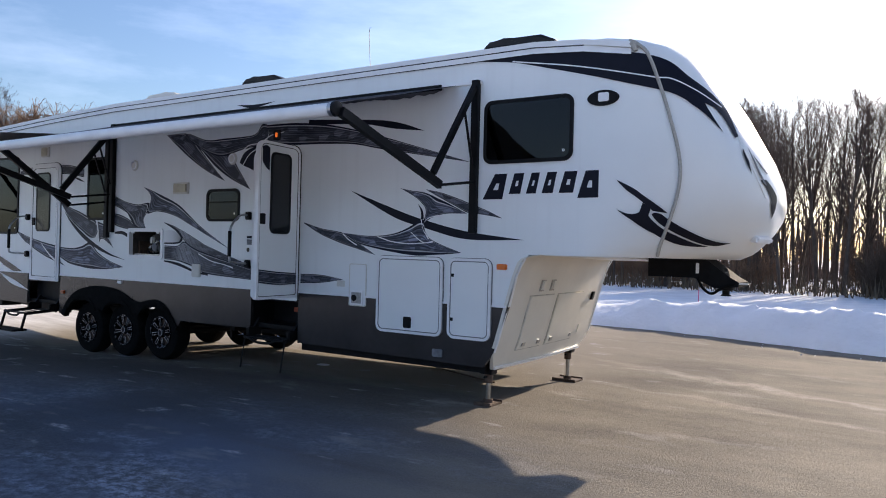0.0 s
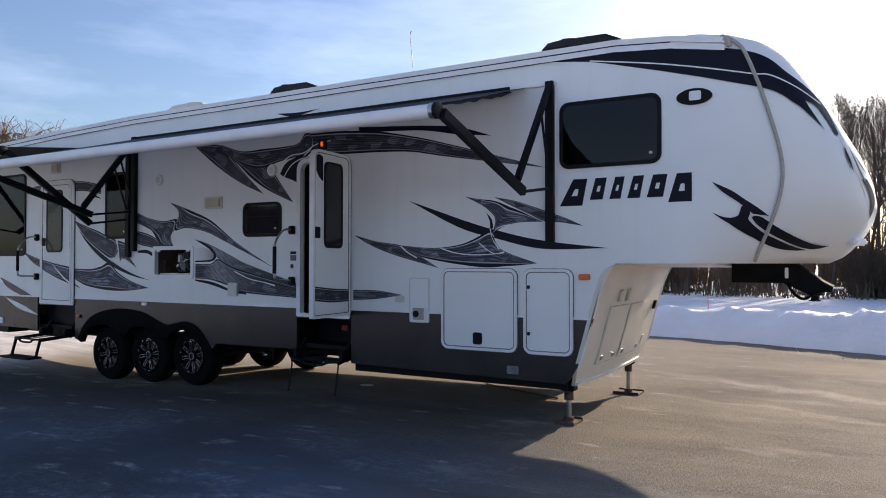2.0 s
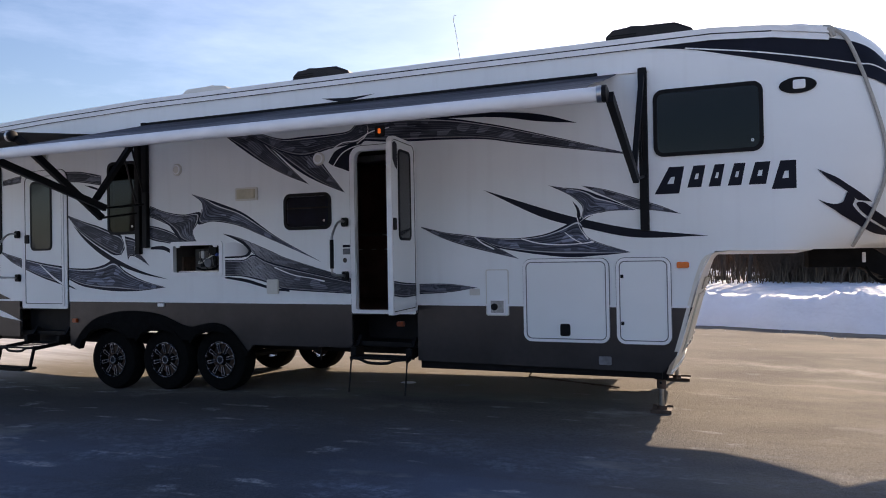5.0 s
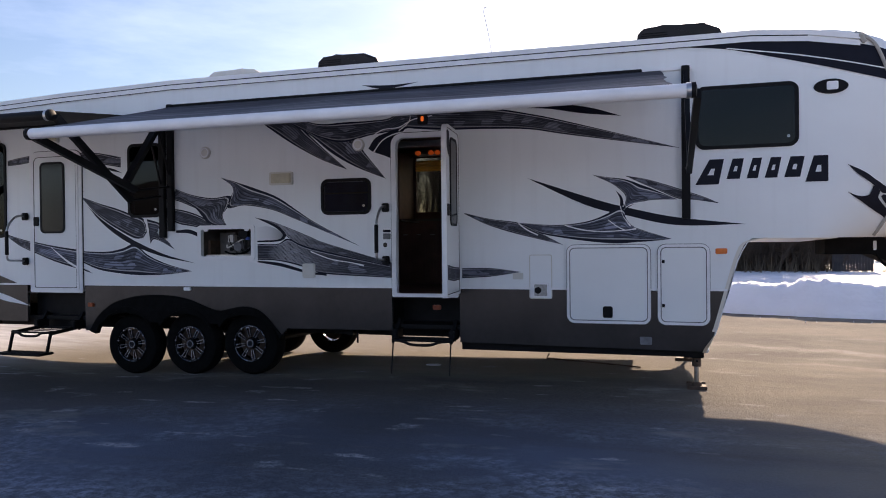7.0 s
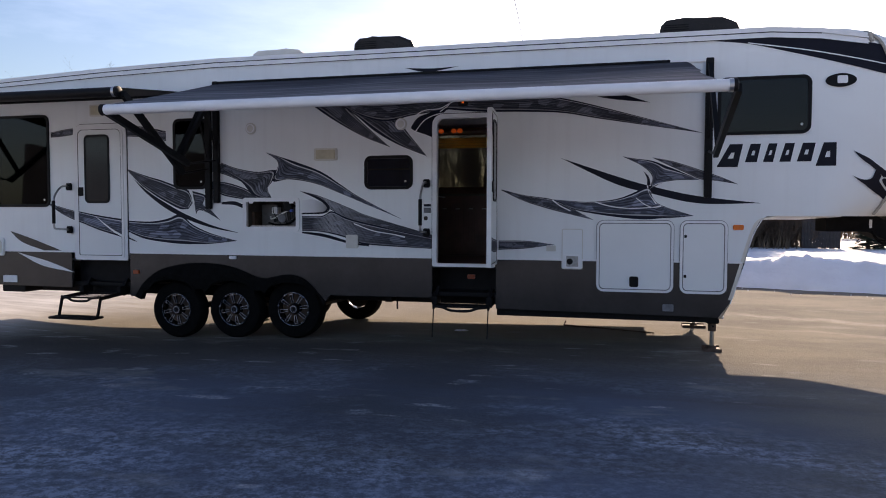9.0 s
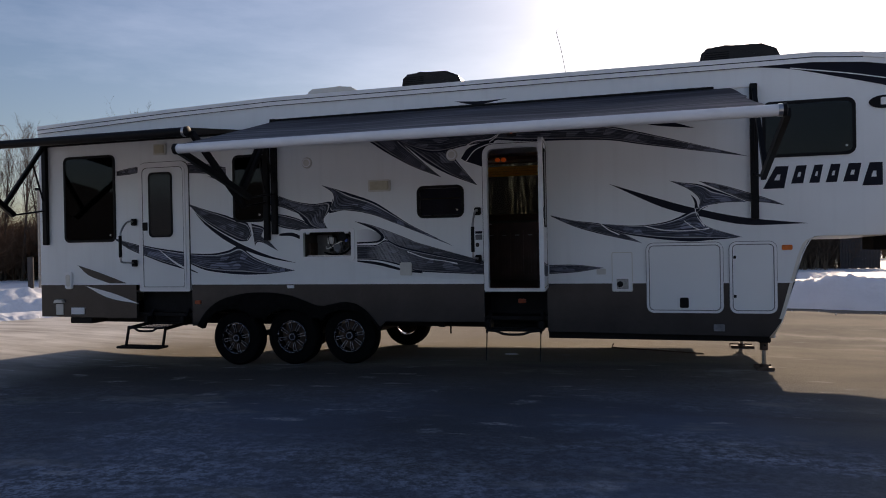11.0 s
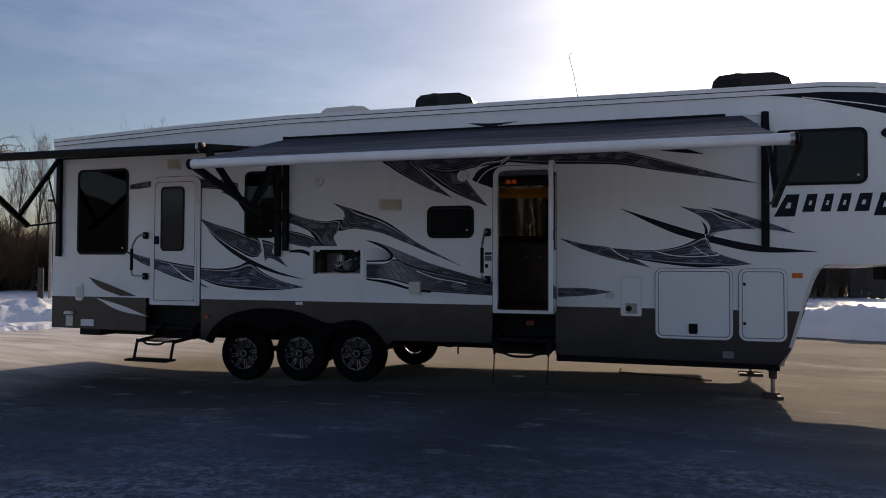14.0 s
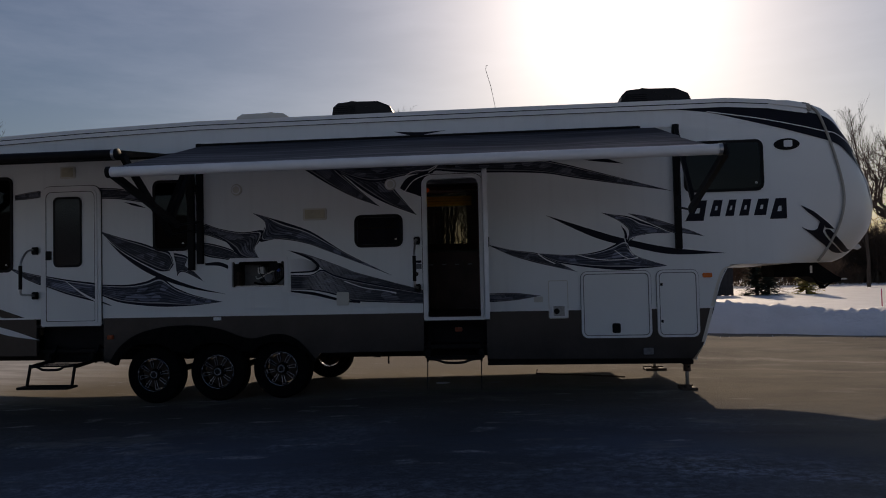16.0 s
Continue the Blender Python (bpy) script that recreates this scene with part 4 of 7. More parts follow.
hatch(1.28, 2.13, 0.665, 1.485, [(1.70, 0.785, True)])
hatch(2.20, 2.70, 0.665, 1.485, [(2.255, 1.31, False), (2.255, 0.86, False)])

# generator bay: open box in the wall with the engine inside
a, b, c, d = GEN
gen = part("generator_bay", ring(bmesh.new(), rr(a - 0.045, b + 0.045, c - 0.045, d + 0.045, 0.04), rr(a + 0.004, b - 0.004, c + 0.004, d - 0.004, 0.02), -0.014, 0.0), TRIM, trailer, "open generator bay with white frame")
bm = bmesh.new()
box(bm, a, b, 0.55, 0.58, c, d), box(bm, a - 0.02, a, 0.05, 0.58, c, d), box(bm, b, b + 0.02, 0.05, 0.58, c, d)
box(bm, a, b, 0.05, 0.58, c - 0.02, c), box(bm, a, b, 0.05, 0.58, d, d + 0.02)
part("bay_liner", bm, mat("dark_brown_bay_lining", (0.07, 0.058, 0.048), 0.6, scale=8, vary=0.4), gen)
CAST = mat("greasy_engine_casting", (0.055, 0.052, 0.048), 0.45, 0.3, scale=30, vary=0.5)
bm = bmesh.new()
box(bm, -2.86, -2.60, 0.16, 0.45, 1.42, 1.56, 0.02)
lathe(bm, [(0.075, 0.0), (0.075, 0.05), (0.03, 0.07)], (-2.74, 0.09, 1.50))
for i in range(6):
    box(bm, -2.70 + i * 0.026, -2.69 + i * 0.026, 0.11, 0.20, 1.50, 1.64)
engine = part("engine", bm, CAST, gen, "small greasy engine")
part("control_box", box(bmesh.new(), -2.90, -2.81, 0.10, 0.20, 1.555, 1.645, 0.008), PLASTIC, engine, "pale grey control box")
part("air_cleaner", lathe(bmesh.new(), [(0.06, 0.0), (0.062, 0.07), (0.045, 0.085)], (-2.66, 0.06, 1.65), n=18), BLACK, engine)
part("oil_cap", lathe(bmesh.new(), [(0.022, 0.0), (0.022, 0.03)], (-2.84, 0.08, 1.47), n=12), BLACK, engine)
part("muffler", tube(bmesh.new(), [(-2.60, 0.30, 1.45), (-2.60, 0.12, 1.45)], 0.045, 14), SEALING, engine)
part("pull_cord_cover", lathe(bmesh.new(), [(0.055, 0.0), (0.055, -0.02), (0.02, -0.03)], (-2.74, 0.088, 1.50), n=18), SEALING, engine)
bm = bmesh.new()
tube(bm, curve_through([(-2.95, 0.12, 1.44), (-2.8, 0.07, 1.41), (-2.65, 0.09, 1.43), (-2.55, 0.12, 1.53), (-2.58, 0.12, 1.66), (-2.72, 0.11, 1.69)], 24), 0.013, 6)
part("hose", bm, RUBBER, gen)
part("fuel_line", tube(bmesh.new(), curve_through([(-2.94, 0.15, 1.52), (-2.90, 0.10, 1.49), (-2.80, 0.09, 1.53), (-2.70, 0.08, 1.58), (-2.62, 0.09, 1.61)], 18), 0.009, 6), PLASTIC, gen, "pale fuel line")
part("bay_shield", box(bmesh.new(), -3.17, -2.94, 0.34, 0.36, 1.385, 1.68, 0.006), mat("dusty_sheet_steel", (0.15, 0.145, 0.14), 0.5, 0.4, scale=6, vary=0.35), gen, "grey sheet-metal shield")
part("rusty_edge", box(bmesh.new(), -3.20, -3.165, 0.12, 0.36, 1.39, 1.58, 0.008), RUST, gen)
part("bay_sill", box(bmesh.new(), a + 0.02, b - 0.02, 0.06, 0.12, c + 0.002, c + 0.022, 0.004), STEEL, gen)
part("fuel_filter", lathe(bmesh.new(), [(0.02, 0.0), (0.022, 0.05), (0.012, 0.06)], (-2.615, 0.07, 1.60), n=12), mat("blue_plastic", (0.05, 0.12, 0.5), 0.4), gen, "blue plastic filter")
for k in range(5):
    w = curve_through([(-2.88 + k * 0.06, 0.10, 1.66), (-2.86 + k * 0.06, 0.08, 1.57 - 0.02 * (k % 3)), (-2.80 + k * 0.045, 0.08, 1.48), (-2.76 + k * 0.04, 0.09, 1.42 + 0.01 * k)], 12)
    part("wire", tube(bmesh.new(), w, 0.005, 5), SEALING if k % 2 else BLACK, gen)
for x in (a + 0.05, b - 0.09):
    part("latch_tab", prism(bmesh.new(), [(x, d - 0.03), (x + 0.04, d - 0.03), (x + 0.055, d + 0.002), (x - 0.015, d + 0.002)], -0.010, 0.01), TRIM, gen)

# small fittings on the wall
for x, z, r in ((-3.13, 2.66, 0.075), (-1.09, 2.66, 0.075)):
    bm = lathe(bmesh.new(), [(r, 0.0), (r, -0.012), (r * 0.85, -0.024), (r * 0.3, -0.028)], (x, 0, z), n=24)
    sp = part("wall_speaker", bm, PLASTIC, trailer, "round grey-white outdoor speaker")
    part("speaker_grille", ring(bmesh.new(), [(x + r * 0.8 * math.cos(t), z + r * 0.8 * math.sin(t)) for t in np.linspace(0, 6.2, 20)], [(x + r * 0.6 * math.cos(t), z + r * 0.6 * math.sin(t)) for t in np.linspace(0, 6.2, 20)], -0.031, -0.022), TRIM, sp)
for x0, x1, z0, z1 in ((-2.24, -1.93, 2.23, 2.385), (-5.57, -5.36, 2.89, 3.05)):
    lp = part("porch_lamp", prism(bmesh.new(), rr(x0, x1, z0, z1, 0.02, 3), -0.03, 0.0, 0.006), PLASTIC, trailer, "off-white rectangular porch lamp")
    part("lamp_lens", prism(bmesh.new(), rr(x0 + 0.03, x1 - 0.02, z0 + 0.02, z1 - 0.02, 0.015, 3), -0.048, -0.0305, 0.008), LAMP, lp)
bm = prism(bmesh.new(), rr(-1.815, -1.655, 1.125, 1.295, 0.02, 3), -0.03, 0.0, 0.008)
part("water_inlet", bm, PLASTIC, trailer, "white plastic fill hatch")
bm = prism(bmesh.new(), [(0.885, 0.92), (1.115, 0.92), (1.115, 1.13), (0.94, 1.37), (0.885, 1.40)][:3] + [(1.115, 1.38), (0.885, 1.38)], -0.008, 0.0)
op = part("outlet_plate", bm, WHITE, trailer)
part("plate_seal", ring(bmesh.new(), rr(0.878, 1.122, 0.913, 1.387, 0.02, 3), rr(0.888, 1.112, 0.923, 1.377, 0.015, 3), -0.010, 0.0), PLASTIC, op)
part("outlet_box", prism(bmesh.new(), rr(0.905, 1.085, 0.925, 1.085, 0.012, 2), -0.03, -0.0082, 0.005), TRIM, op)
part("outlet_panel", prism(bmesh.new(), rr(0.935, 1.072, 0.945, 1.068, 0.006, 2), -0.033, -0.0302), ENGINE, op)
part("outlet_socket", lathe(bmesh.new(), [(0.036, -0.034), (0.036, -0.042), (0.02, -0.046)], (0.975, 0, 1.005), n=14), BLACK, op)
part("small_plate", prism(bmesh.new(), rr(0.70, 0.81, 1.12, 1.19, 0.008, 2), -0.012, 0.0), PLASTIC, trailer, "small off-white plate")
part("small_plate", prism(bmesh.new(), rr(-3.46, -3.36, 0.96, 1.0, 0.008, 2), -0.02, 0.0), TRIM, trailer)
for x, y, z, w, lens in ((2.81, 0.0, 1.413, 0.055, ORANGE), (-0.285, 0.40, 0.765, 0.05, DULL), (-4.88, 0.0, 0.76, 0.045, DULL)):
    part("marker_lamp", prism(bmesh.new(), rr(x - w, x + w, z - 0.028, z + 0.028, 0.015, 3), y - 0.026, y, 0.008), lens, trailer, "amber marker lamp")
ml = part("marker_lamp", prism(bmesh.new(), rr(-0.37, -0.25, 2.85, 2.97, 0.02, 3), -0.02, 0.0, 0.006), GREY, trailer, "lit amber lamp on a dark square base")
part("lamp_lens", prism(bmesh.new(), rr(-0.325, -0.295, 2.885, 2.94, 0.012, 4), -0.04, -0.0205, 0.008), glow("lit_amber_lens", (1.0, 0.20, 0.02), 0.35), ml)
bm = prism(bmesh.new(), [(3.80 + 0.15 * math.cos(t), 2.985 + 0.07 * math.sin(t)) for t in np.linspace(0, 2 * math.pi, 25)[:-1]], -0.022, 0.02, 0.008)
cl = part("cap_lamp", bm, BLACK, trailer, "oval black clearance lamp")
part("lamp_lens", prism(bmesh.new(), rr(3.76, 3.86, 2.95, 3.03, 0.015, 3), -0.034, -0.0225, 0.005), TRIM, cl)
bm = prism(bmesh.new(), rr(-7.20, -7.06, 0.95, 1.21, 0.04, 4), -0.03, 0.0, 0.01)
sh = part("shower_box", bm, TRIM, trailer, "white capsule-shaped utility hatch")
part("shower_lid", prism(bmesh.new(), rr(-7.17, -7.09, 0.99, 1.17, 0.03, 4), -0.036, -0.0305), PLASTIC, sh)
part("vent_hood", prism(bmesh.new(), [(-7.40, 0.74), (-7.22, 0.74), (-7.24, 0.79), (-7.38, 0.79)], -0.05, 0.0, 0.006), PLASTIC, trailer)
part("vent_plate", prism(bmesh.new(), rr(-7.38, -7.25, 0.56, 0.72, 0.01, 2), -0.012, 0.0), PLASTIC, trailer)
part("label_plate", prism(bmesh.new(), rr(-7.10, -6.86, 0.57, 0.67, 0.01, 2), -0.012, 0.0), TRIM, trailer)
part("label_plate", prism(bmesh.new(), rr(2.02, 2.14, 0.455, 0.535, 0.01, 2), -0.016, 0.0), SEALING, trailer)
part("sticker", prism(bmesh.new(), rr(-0.80, -0.71, 1.648, 1.678, 0.004, 2), -0.003, 0.0), LETTER, trailer)
part("sticker", prism(bmesh.new(), rr(-0.80, -0.71, 1.570, 1.636, 0.004, 2), -0.003, 0.0), SEALING, trailer, "faded grey sticker")
part("sticker", prism(bmesh.new(), rr(-0.80, -0.752, 1.478, 1.532, 0.022, 4), -0.003, 0.0), GREY, trailer)


# ---------------------------------------------------------------- roof gear
def air_conditioner(x0, x1, y0, y1, z, h):
    bm = bmesh.new()
    prof = [(x0, z), (x0 + 0.03, z + h * 0.72), (x0 + 0.10, z + h * 0.95), (x0 + 0.3, z + h), (x1 - 0.25, z + h * 0.97), (x1 - 0.08, z + h * 0.7), (x1, z + 0.02), (x1 - 0.02, z)]
    prism(bm, prof, y0, y1)
    bmesh.ops.bevel(bm, geom=[e for e in bm.edges if abs(e.verts[0].co.y - e.verts[1].co.y) < 1e-6], offset=0.035, segments=3, affect='EDGES')
    ac = part("air_conditioner", bm, ACMAT, trailer, "low black rooftop air conditioner")
    for i in range(6):
        bm = box(bmesh.new(), x0 + 0.02 + i * 0.012, x0 + 0.36, y0 - 0.006, y0 + 0.01, z + 0.05 + i * 0.028, z + 0.062 + i * 0.028)
        part("vent_slat", bm, BLACK, ac)
    part("base_pan", box(bmesh.new(), x0 + 0.05, x1 - 0.05, y0 + 0.03, y1 - 0.03, z - 0.09, z + 0.01), PLASTIC, ac)


air_conditioner(1.97, 2.97, 0.92, 1.80, 3.70, 0.285)
air_conditioner(-2.10, -1.17, 0.95, 1.75, 3.73, 0.27)
bm = bmesh.new()
prism(bm, [(-3.20, 3.56), (-3.19, 3.66), (-3.12, 3.70), (-2.70, 3.705), (-2.55, 3.69), (-2.42, 3.60), (-2.40, 3.56)], 0.16, 0.80)
bmesh.ops.bevel(bm, geom=[e for e in bm.edges if abs(e.verts[0].co.y - e.verts[1].co.y) < 1e-6 and e.verts[0].co.z > 3.6], offset=0.03, segments=2, affect='EDGES')
rv = part("roof_vent", bm, PLASTIC, trailer, "white domed roof vent cover")
part("vent_seam", box(bmesh.new(), -3.18, -2.44, 0.150, 0.165, 3.615, 3.622), GREY, rv)
part("antenna", tube(bmesh.new(), [(0.29, 1.04, 3.66), (0.20, 1.10, 4.15), (0.13, 1.17, 4.42), (0.14, 1.17, 4.48), (0.17, 1.15, 4.47)], 0.0035, 5), BLACK, trailer, "thin bent whip antenna")

# rope hanging over the cap
pts = []
for x, z in curve_through([(4.09, 3.45), (4.19, 3.35), (4.29, 3.10), (4.385, 2.8), (4.47, 2.45), (4.475, 2.2), (4.40, 1.92), (4.24, 1.56)], 30):
    pts.append((x, hull_y(x, z) - 0.02, z))
part("hanging_rope", tube(bmesh.new(), [(3.90, 0.45, 3.525), (4.0, 0.12, 3.505)] + pts, 0.016, 7), ROPE, trailer, "pale cable hanging over the cap")
part("rope_knot", tube(bmesh.new(), [(4.02, 0.05, 3.49), (4.06, 0.0, 3.45), (4.09, 0.0, 3.38)], [0.02, 0.034, 0.02], 8), ROPE, trailer)

# pin box and landing jacks
bm = bmesh.new()
prism(bm, [(3.95, 1.55), (4.50, 1.55), (4.74, 1.37), (4.82, 1.325), (4.81, 1.28), (4.60, 1.26), (4.40, 1.355), (3.95, 1.355)], 1.02, 1.50)
pin = part("pin_box", bm, mat("worn_black_paint", (0.010, 0.010, 0.011), 0.85, scale=9, vary=0.3, spec=0.1), trailer, "black steel hitch pin box")
part("king_pin", lathe(bmesh.new(), [(0.07, 0.0), (0.07, -0.03), (0.035, -0.04), (0.035, -0.075), (0.05, -0.08), (0.05, -0.09)], (4.66, 1.26, 1.27), 'z', 18), BLACK, pin)
part("cable", tube(bmesh.new(), curve_through([(4.44, 1.0, 1.36), (4.50, 0.97, 1.26), (4.58, 0.98, 1.21), (4.66, 1.0, 1.26), (4.78, 1.03, 1.31)], 20), 0.014, 6), RUBBER, pin)
part("warning_sticker", prism(bmesh.new(), rr(4.42, 4.45, 1.40, 1.50, 0.006, 2), 1.014, 1.02), TRIM, pin)
part("bracket", box(bmesh.new(), 4.56, 4.90, 1.04, 1.10, 1.305, 1.322), STEEL, pin)


def ground_z(x, y):
    """The lot dips a little towards the trailer's rear and far side, and levels out again beyond it."""
    ease = lambda v: max(0.0, min(1.0, v)) ** 2 * (3 - 2 * max(0.0, min(1.0, v)))
    back = 0.0145 * min(x - 2.4, 0.0) if x > -6.0 else -0.1218 * (1 - ease((-6.0 - x) / 5.0))
    back -= 0.045 * ease((-2.2 - x) / 2.5) * (1 - ease((-6.0 - x) / 5.0))
    side = -0.022 * max(0.0, min(y, 2.6))
    return (back + side) * (1 - ease((y - 3.0) / 3.0)) * (1 - ease((-y - 5.0) / 3.0))


def jack(y, half):
    j = part("landing_jack", box(bmesh.new(), 2.51, 2.65, y - 0.06, y + 0.06, 0.31, 0.62, 0.008), BLACK, trailer, "black landing jack with bare ram")
    part("jack_tube", tube(bmesh.new(), [(2.58, y, 0.22), (2.58, y, 0.32)], 0.045, 14), RUST, j)
    part("jack_pin", tube(bmesh.new(), [(2.58, y - 0.09, 0.285), (2.58, y + 0.09, 0.285)], 0.012, 8), BLACK, j)
    g = ground_z(2.58, y)
    part("jack_ram", tube(bmesh.new(), [(2.58, y, g + 0.02), (2.58, y, 0.34)], 0.024, 14), STEEL, j)
    part("jack_collar", tube(bmesh.new(), [(2.58, y, g + 0.022), (2.58, y, g + 0.06)], 0.05, 14), RUST, j)
    part("jack_foot", box(bmesh.new(), 2.58 - half, 2.58 + half, y - 0.12, y + 0.12, g, g + 0.022, 0.006), RUST, j)
    for e in (-1, 1):
        part("foot_lip", box(bmesh.new(), 2.58 - half, 2.58 + half, y + e * 0.126 - 0.006, y + e * 0.126 + 0.006, g, g + 0.038, 0.003), RUST, j)
    part("jack_bracket", box(bmesh.new(), 2.40, 2.51, y - 0.05, y + 0.05, 0.38, 0.5, 0.01), BLACK, j)


jack(0.20, 0.095)
jack(2.30, 0.155)


# ---------------------------------------------------------------- wheels and steps
def wheel(x, y, face):
    """face -1: rim towards the camera's side."""
    bm = bmesh.new()
    prof = [(0.21, 0.0), (0.225, 0.012), (0.31, -0.006), (0.362, 0.01), (0.386, 0.05), (0.39, 0.115), (0.386, 0.18), (0.362, 0.22), (0.31, 0.235), (0.21, 0.23)]
    hub = part("wheel", lathe(bmesh.new(), [(0.055, -0.0), (0.06, 0.02), (0.075, 0.04), (0.08, 0.2)], (0, 0, 0), n=20), BLACKGLOSS, trailer, "six-spoke black and machined alloy wheel")
    part("tyre", lathe(bm, prof, (0, 0, 0), n=44, caps=False), RUBBER, hub)
    bm = bmesh.new()
    lathe(bm, [(0.218, 0.005), (0.212, 0.10), (0.215, 0.225), (0.207, 0.225), (0.204, 0.10), (0.209, 0.005)], (0, 0, 0), n=40, caps=False)
    part("rim_barrel", bm, BLACKGLOSS, hub)
    bm = lathe(bmesh.new(), [(0.222, 0.0), (0.222, 0.012), (0.207, 0.012), (0.207, 0.0)], (0, 0, 0), n=40, caps=False)
    part("rim_lip", bm, BLACKGLOSS, hub)
    part("rim_edge", lathe(bmesh.new(), [(0.221, -0.004), (0.221, 0.004), (0.2145, 0.004), (0.2145, -0.004)], (0, 0, 0), n=40, caps=False), RIM, hub)
    part("brake_disc", lathe(bmesh.new(), [(0.192, 0.10), (0.192, 0.12)], (0, 0, 0), n=24), RUST, hub)
    for k in range(8):
        a = 2 * math.pi * k / 8 + 0.2
        for s in (-1, 1):
            ca, sa = math.cos(a), math.sin(a)
            p0 = (0.085 * ca - s * 0.012 * sa, 0.012, 0.085 * sa + s * 0.012 * ca)
            p1 = (0.196 * ca - s * 0.021 * sa, 0.006, 0.196 * sa + s * 0.021 * ca)
            bm = bmesh.new()
            d = Vector(p1) - Vector(p0)
            n = Vector((-d.z, 0, d.x)).normalized() * 0.0042
            vs = [bm.verts.new(Vector(q) + o + Vector((0, dy, 0))) for dy in (0, 0.028) for q, o in ((p0, n), (p1, n), (p1, -n), (p0, -n))]
            for q in ((0, 1, 2, 3), (7, 6, 5, 4), (0, 4, 5, 1), (1, 5, 6, 2), (2, 6, 7, 3), (3, 7, 4, 0)):
                bm.faces.new([vs[i] for i in q])
            part("spoke", bm, RIM, hub)
        bm = bmesh.new()
        bar(bm, (0.196 * ca - 0.022 * sa, 0.012, 0.196 * sa + 0.022 * ca), (0.196 * ca + 0.022 * sa, 0.012, 0.196 * sa - 0.022 * ca), 0.007, 0.012)
        part("spoke_tip", bm, RIM, hub)
    part("centre_cap", ring(bmesh.new(), [(0.048 * math.cos(t), 0.048 * math.sin(t)) for t in np.linspace(0, 6.283, 17)[:-1]], [(0.036 * math.cos(t), 0.036 * math.sin(t)) for t in np.linspace(0, 6.283, 17)[:-1]], -0.006, 0.004), RIM, hub)
    for k in range(8):
        a = 2 * math.pi * k / 8 + 0.2
        part("lug_nut", lathe(bmesh.new(), [(0.011, -0.009), (0.011, 0.01)], (0.214 * math.cos(a + 0.39), 0, 0.214 * math.sin(a + 0.39)), n=6), RIM, hub)
    hub.matrix_basis = pose(x, y, 0.388 + ground_z(x, y), 0, 0, 0 if face < 0 else 180)
    return hub


for x in AXLEX:
    wheel(x, 0.10, -1)
for x in AXLEX:
    wheel(x + 0.07, WIDE - 0.10, 1)
for x in AXLEX:
    part("axle", tube(bmesh.new(), [(x, 0.26, 0.38 + ground_z(x, 0.1)), (x, WIDE - 0.26, 0.38 + ground_z(x, WIDE - 0.1))], 0.045, 10), BLACK, trailer)
for xa, xb in zip(AXLEX, AXLEX[1:]):
    xm = (xa + xb) / 2
    for y in (0.62, WIDE - 0.62):
        part("spring_hanger", prism(bmesh.new(), [(xm - 0.05, 0.30), (xm + 0.05, 0.30), (xm + 0.08, 0.56), (xm - 0.08, 0.56)], y, y + 0.05), BLACK, trailer)


def steps(x0, x1, reach, low, lower_tread):
    """Folding steps under a door, swung down."""
    s = part("entry_step", box(bmesh.new(), x0 + 0.02, x1 - 0.02, -0.03, 0.02, 0.435, 0.465, 0.006), BLACK, trailer, "black folding steel entry steps")
    for x in (x0 + 0.02, x1 - 0.02):
        bm = bmesh.new()
        bar(bm, (x, 0.12, 0.64), (x, -0.02, 0.45), 0.035, 0.09)
        bar(bm, (x, 0.0, 0.46), (x, -reach, 0.43), 0.025, 0.045)
        bar(bm, (x, 0.02 - reach, 0.46), (x, -0.05 - reach, low + 0.015), 0.02 if lower_tread else 0.012, 0.035 if lower_tread else 0.014)
        part("step_arm", bm, BLACK, s)
        part("pivot_plate", box(bmesh.new(), x - 0.035, x + 0.035, -0.10, 0.10, 0.44, 0.56, 0.012), BLACK, s)
    xm = (x0 + x1) / 2
    part("tread_bar", box(bmesh.new(), x0 + 0.03, x1 - 0.03, -reach - 0.01, 0.03 - reach, 0.432, 0.452, 0.004), BLACK, s)
    for y in np.linspace(-0.045, 0.045 - reach, 2 if reach < 0.3 else 4):
        part("tread_slat", box(bmesh.new(), x0 + 0.03, x1 - 0.03, y - 0.006, y + 0.006, 0.438, 0.448), BLACK, s)
    if lower_tread:
        part("step_tread", box(bmesh.new(), x0 - 0.02, x1 + 0.02, -0.20 - reach, 0.02 - reach, low, low + 0.03, 0.006), BLACK, s)
    part("step_rail", tube(bmesh.new(), curve_through([(x0 + 0.02, -reach, 0.445), (x0 + 0.14, -reach - 0.02, 0.435), (xm - 0.1, -reach - 0.02, 0.40), (xm + 0.1, -reach - 0.02, 0.40), (x1 - 0.14, -reach - 0.02, 0.435), (x1 - 0.02, -reach, 0.445)], 24), 0.016, 7), BLACK, s)


steps(-0.66, 0.05, 0.15, 0.06, False)
steps(-5.72, -5.08, 0.46, 0.175, True)
part("step_well", box(bmesh.new(), -0.70, 0.10, 0.40, 0.44, 0.50, 0.93), BLACK, trailer)
for x in (-0.74, 0.10):
    part("well_cheek", box(bmesh.new(), x, x + 0.04, 0.045, 0.44, 0.50, 0.93), BLACK, trailer)
part("step_well", box(bmesh.new(), -5.93, -4.98, 0.16, 0.20, 0.42, 0.93), BLACK, trailer)
for a, b, c in ((-0.70, 0.10, 0.40), (-5.93, -4.98, 0.16)):
    part("door_sill", box(bmesh.new(), a, b, 0.0, c, 0.90, 0.93), BLACK, trailer)
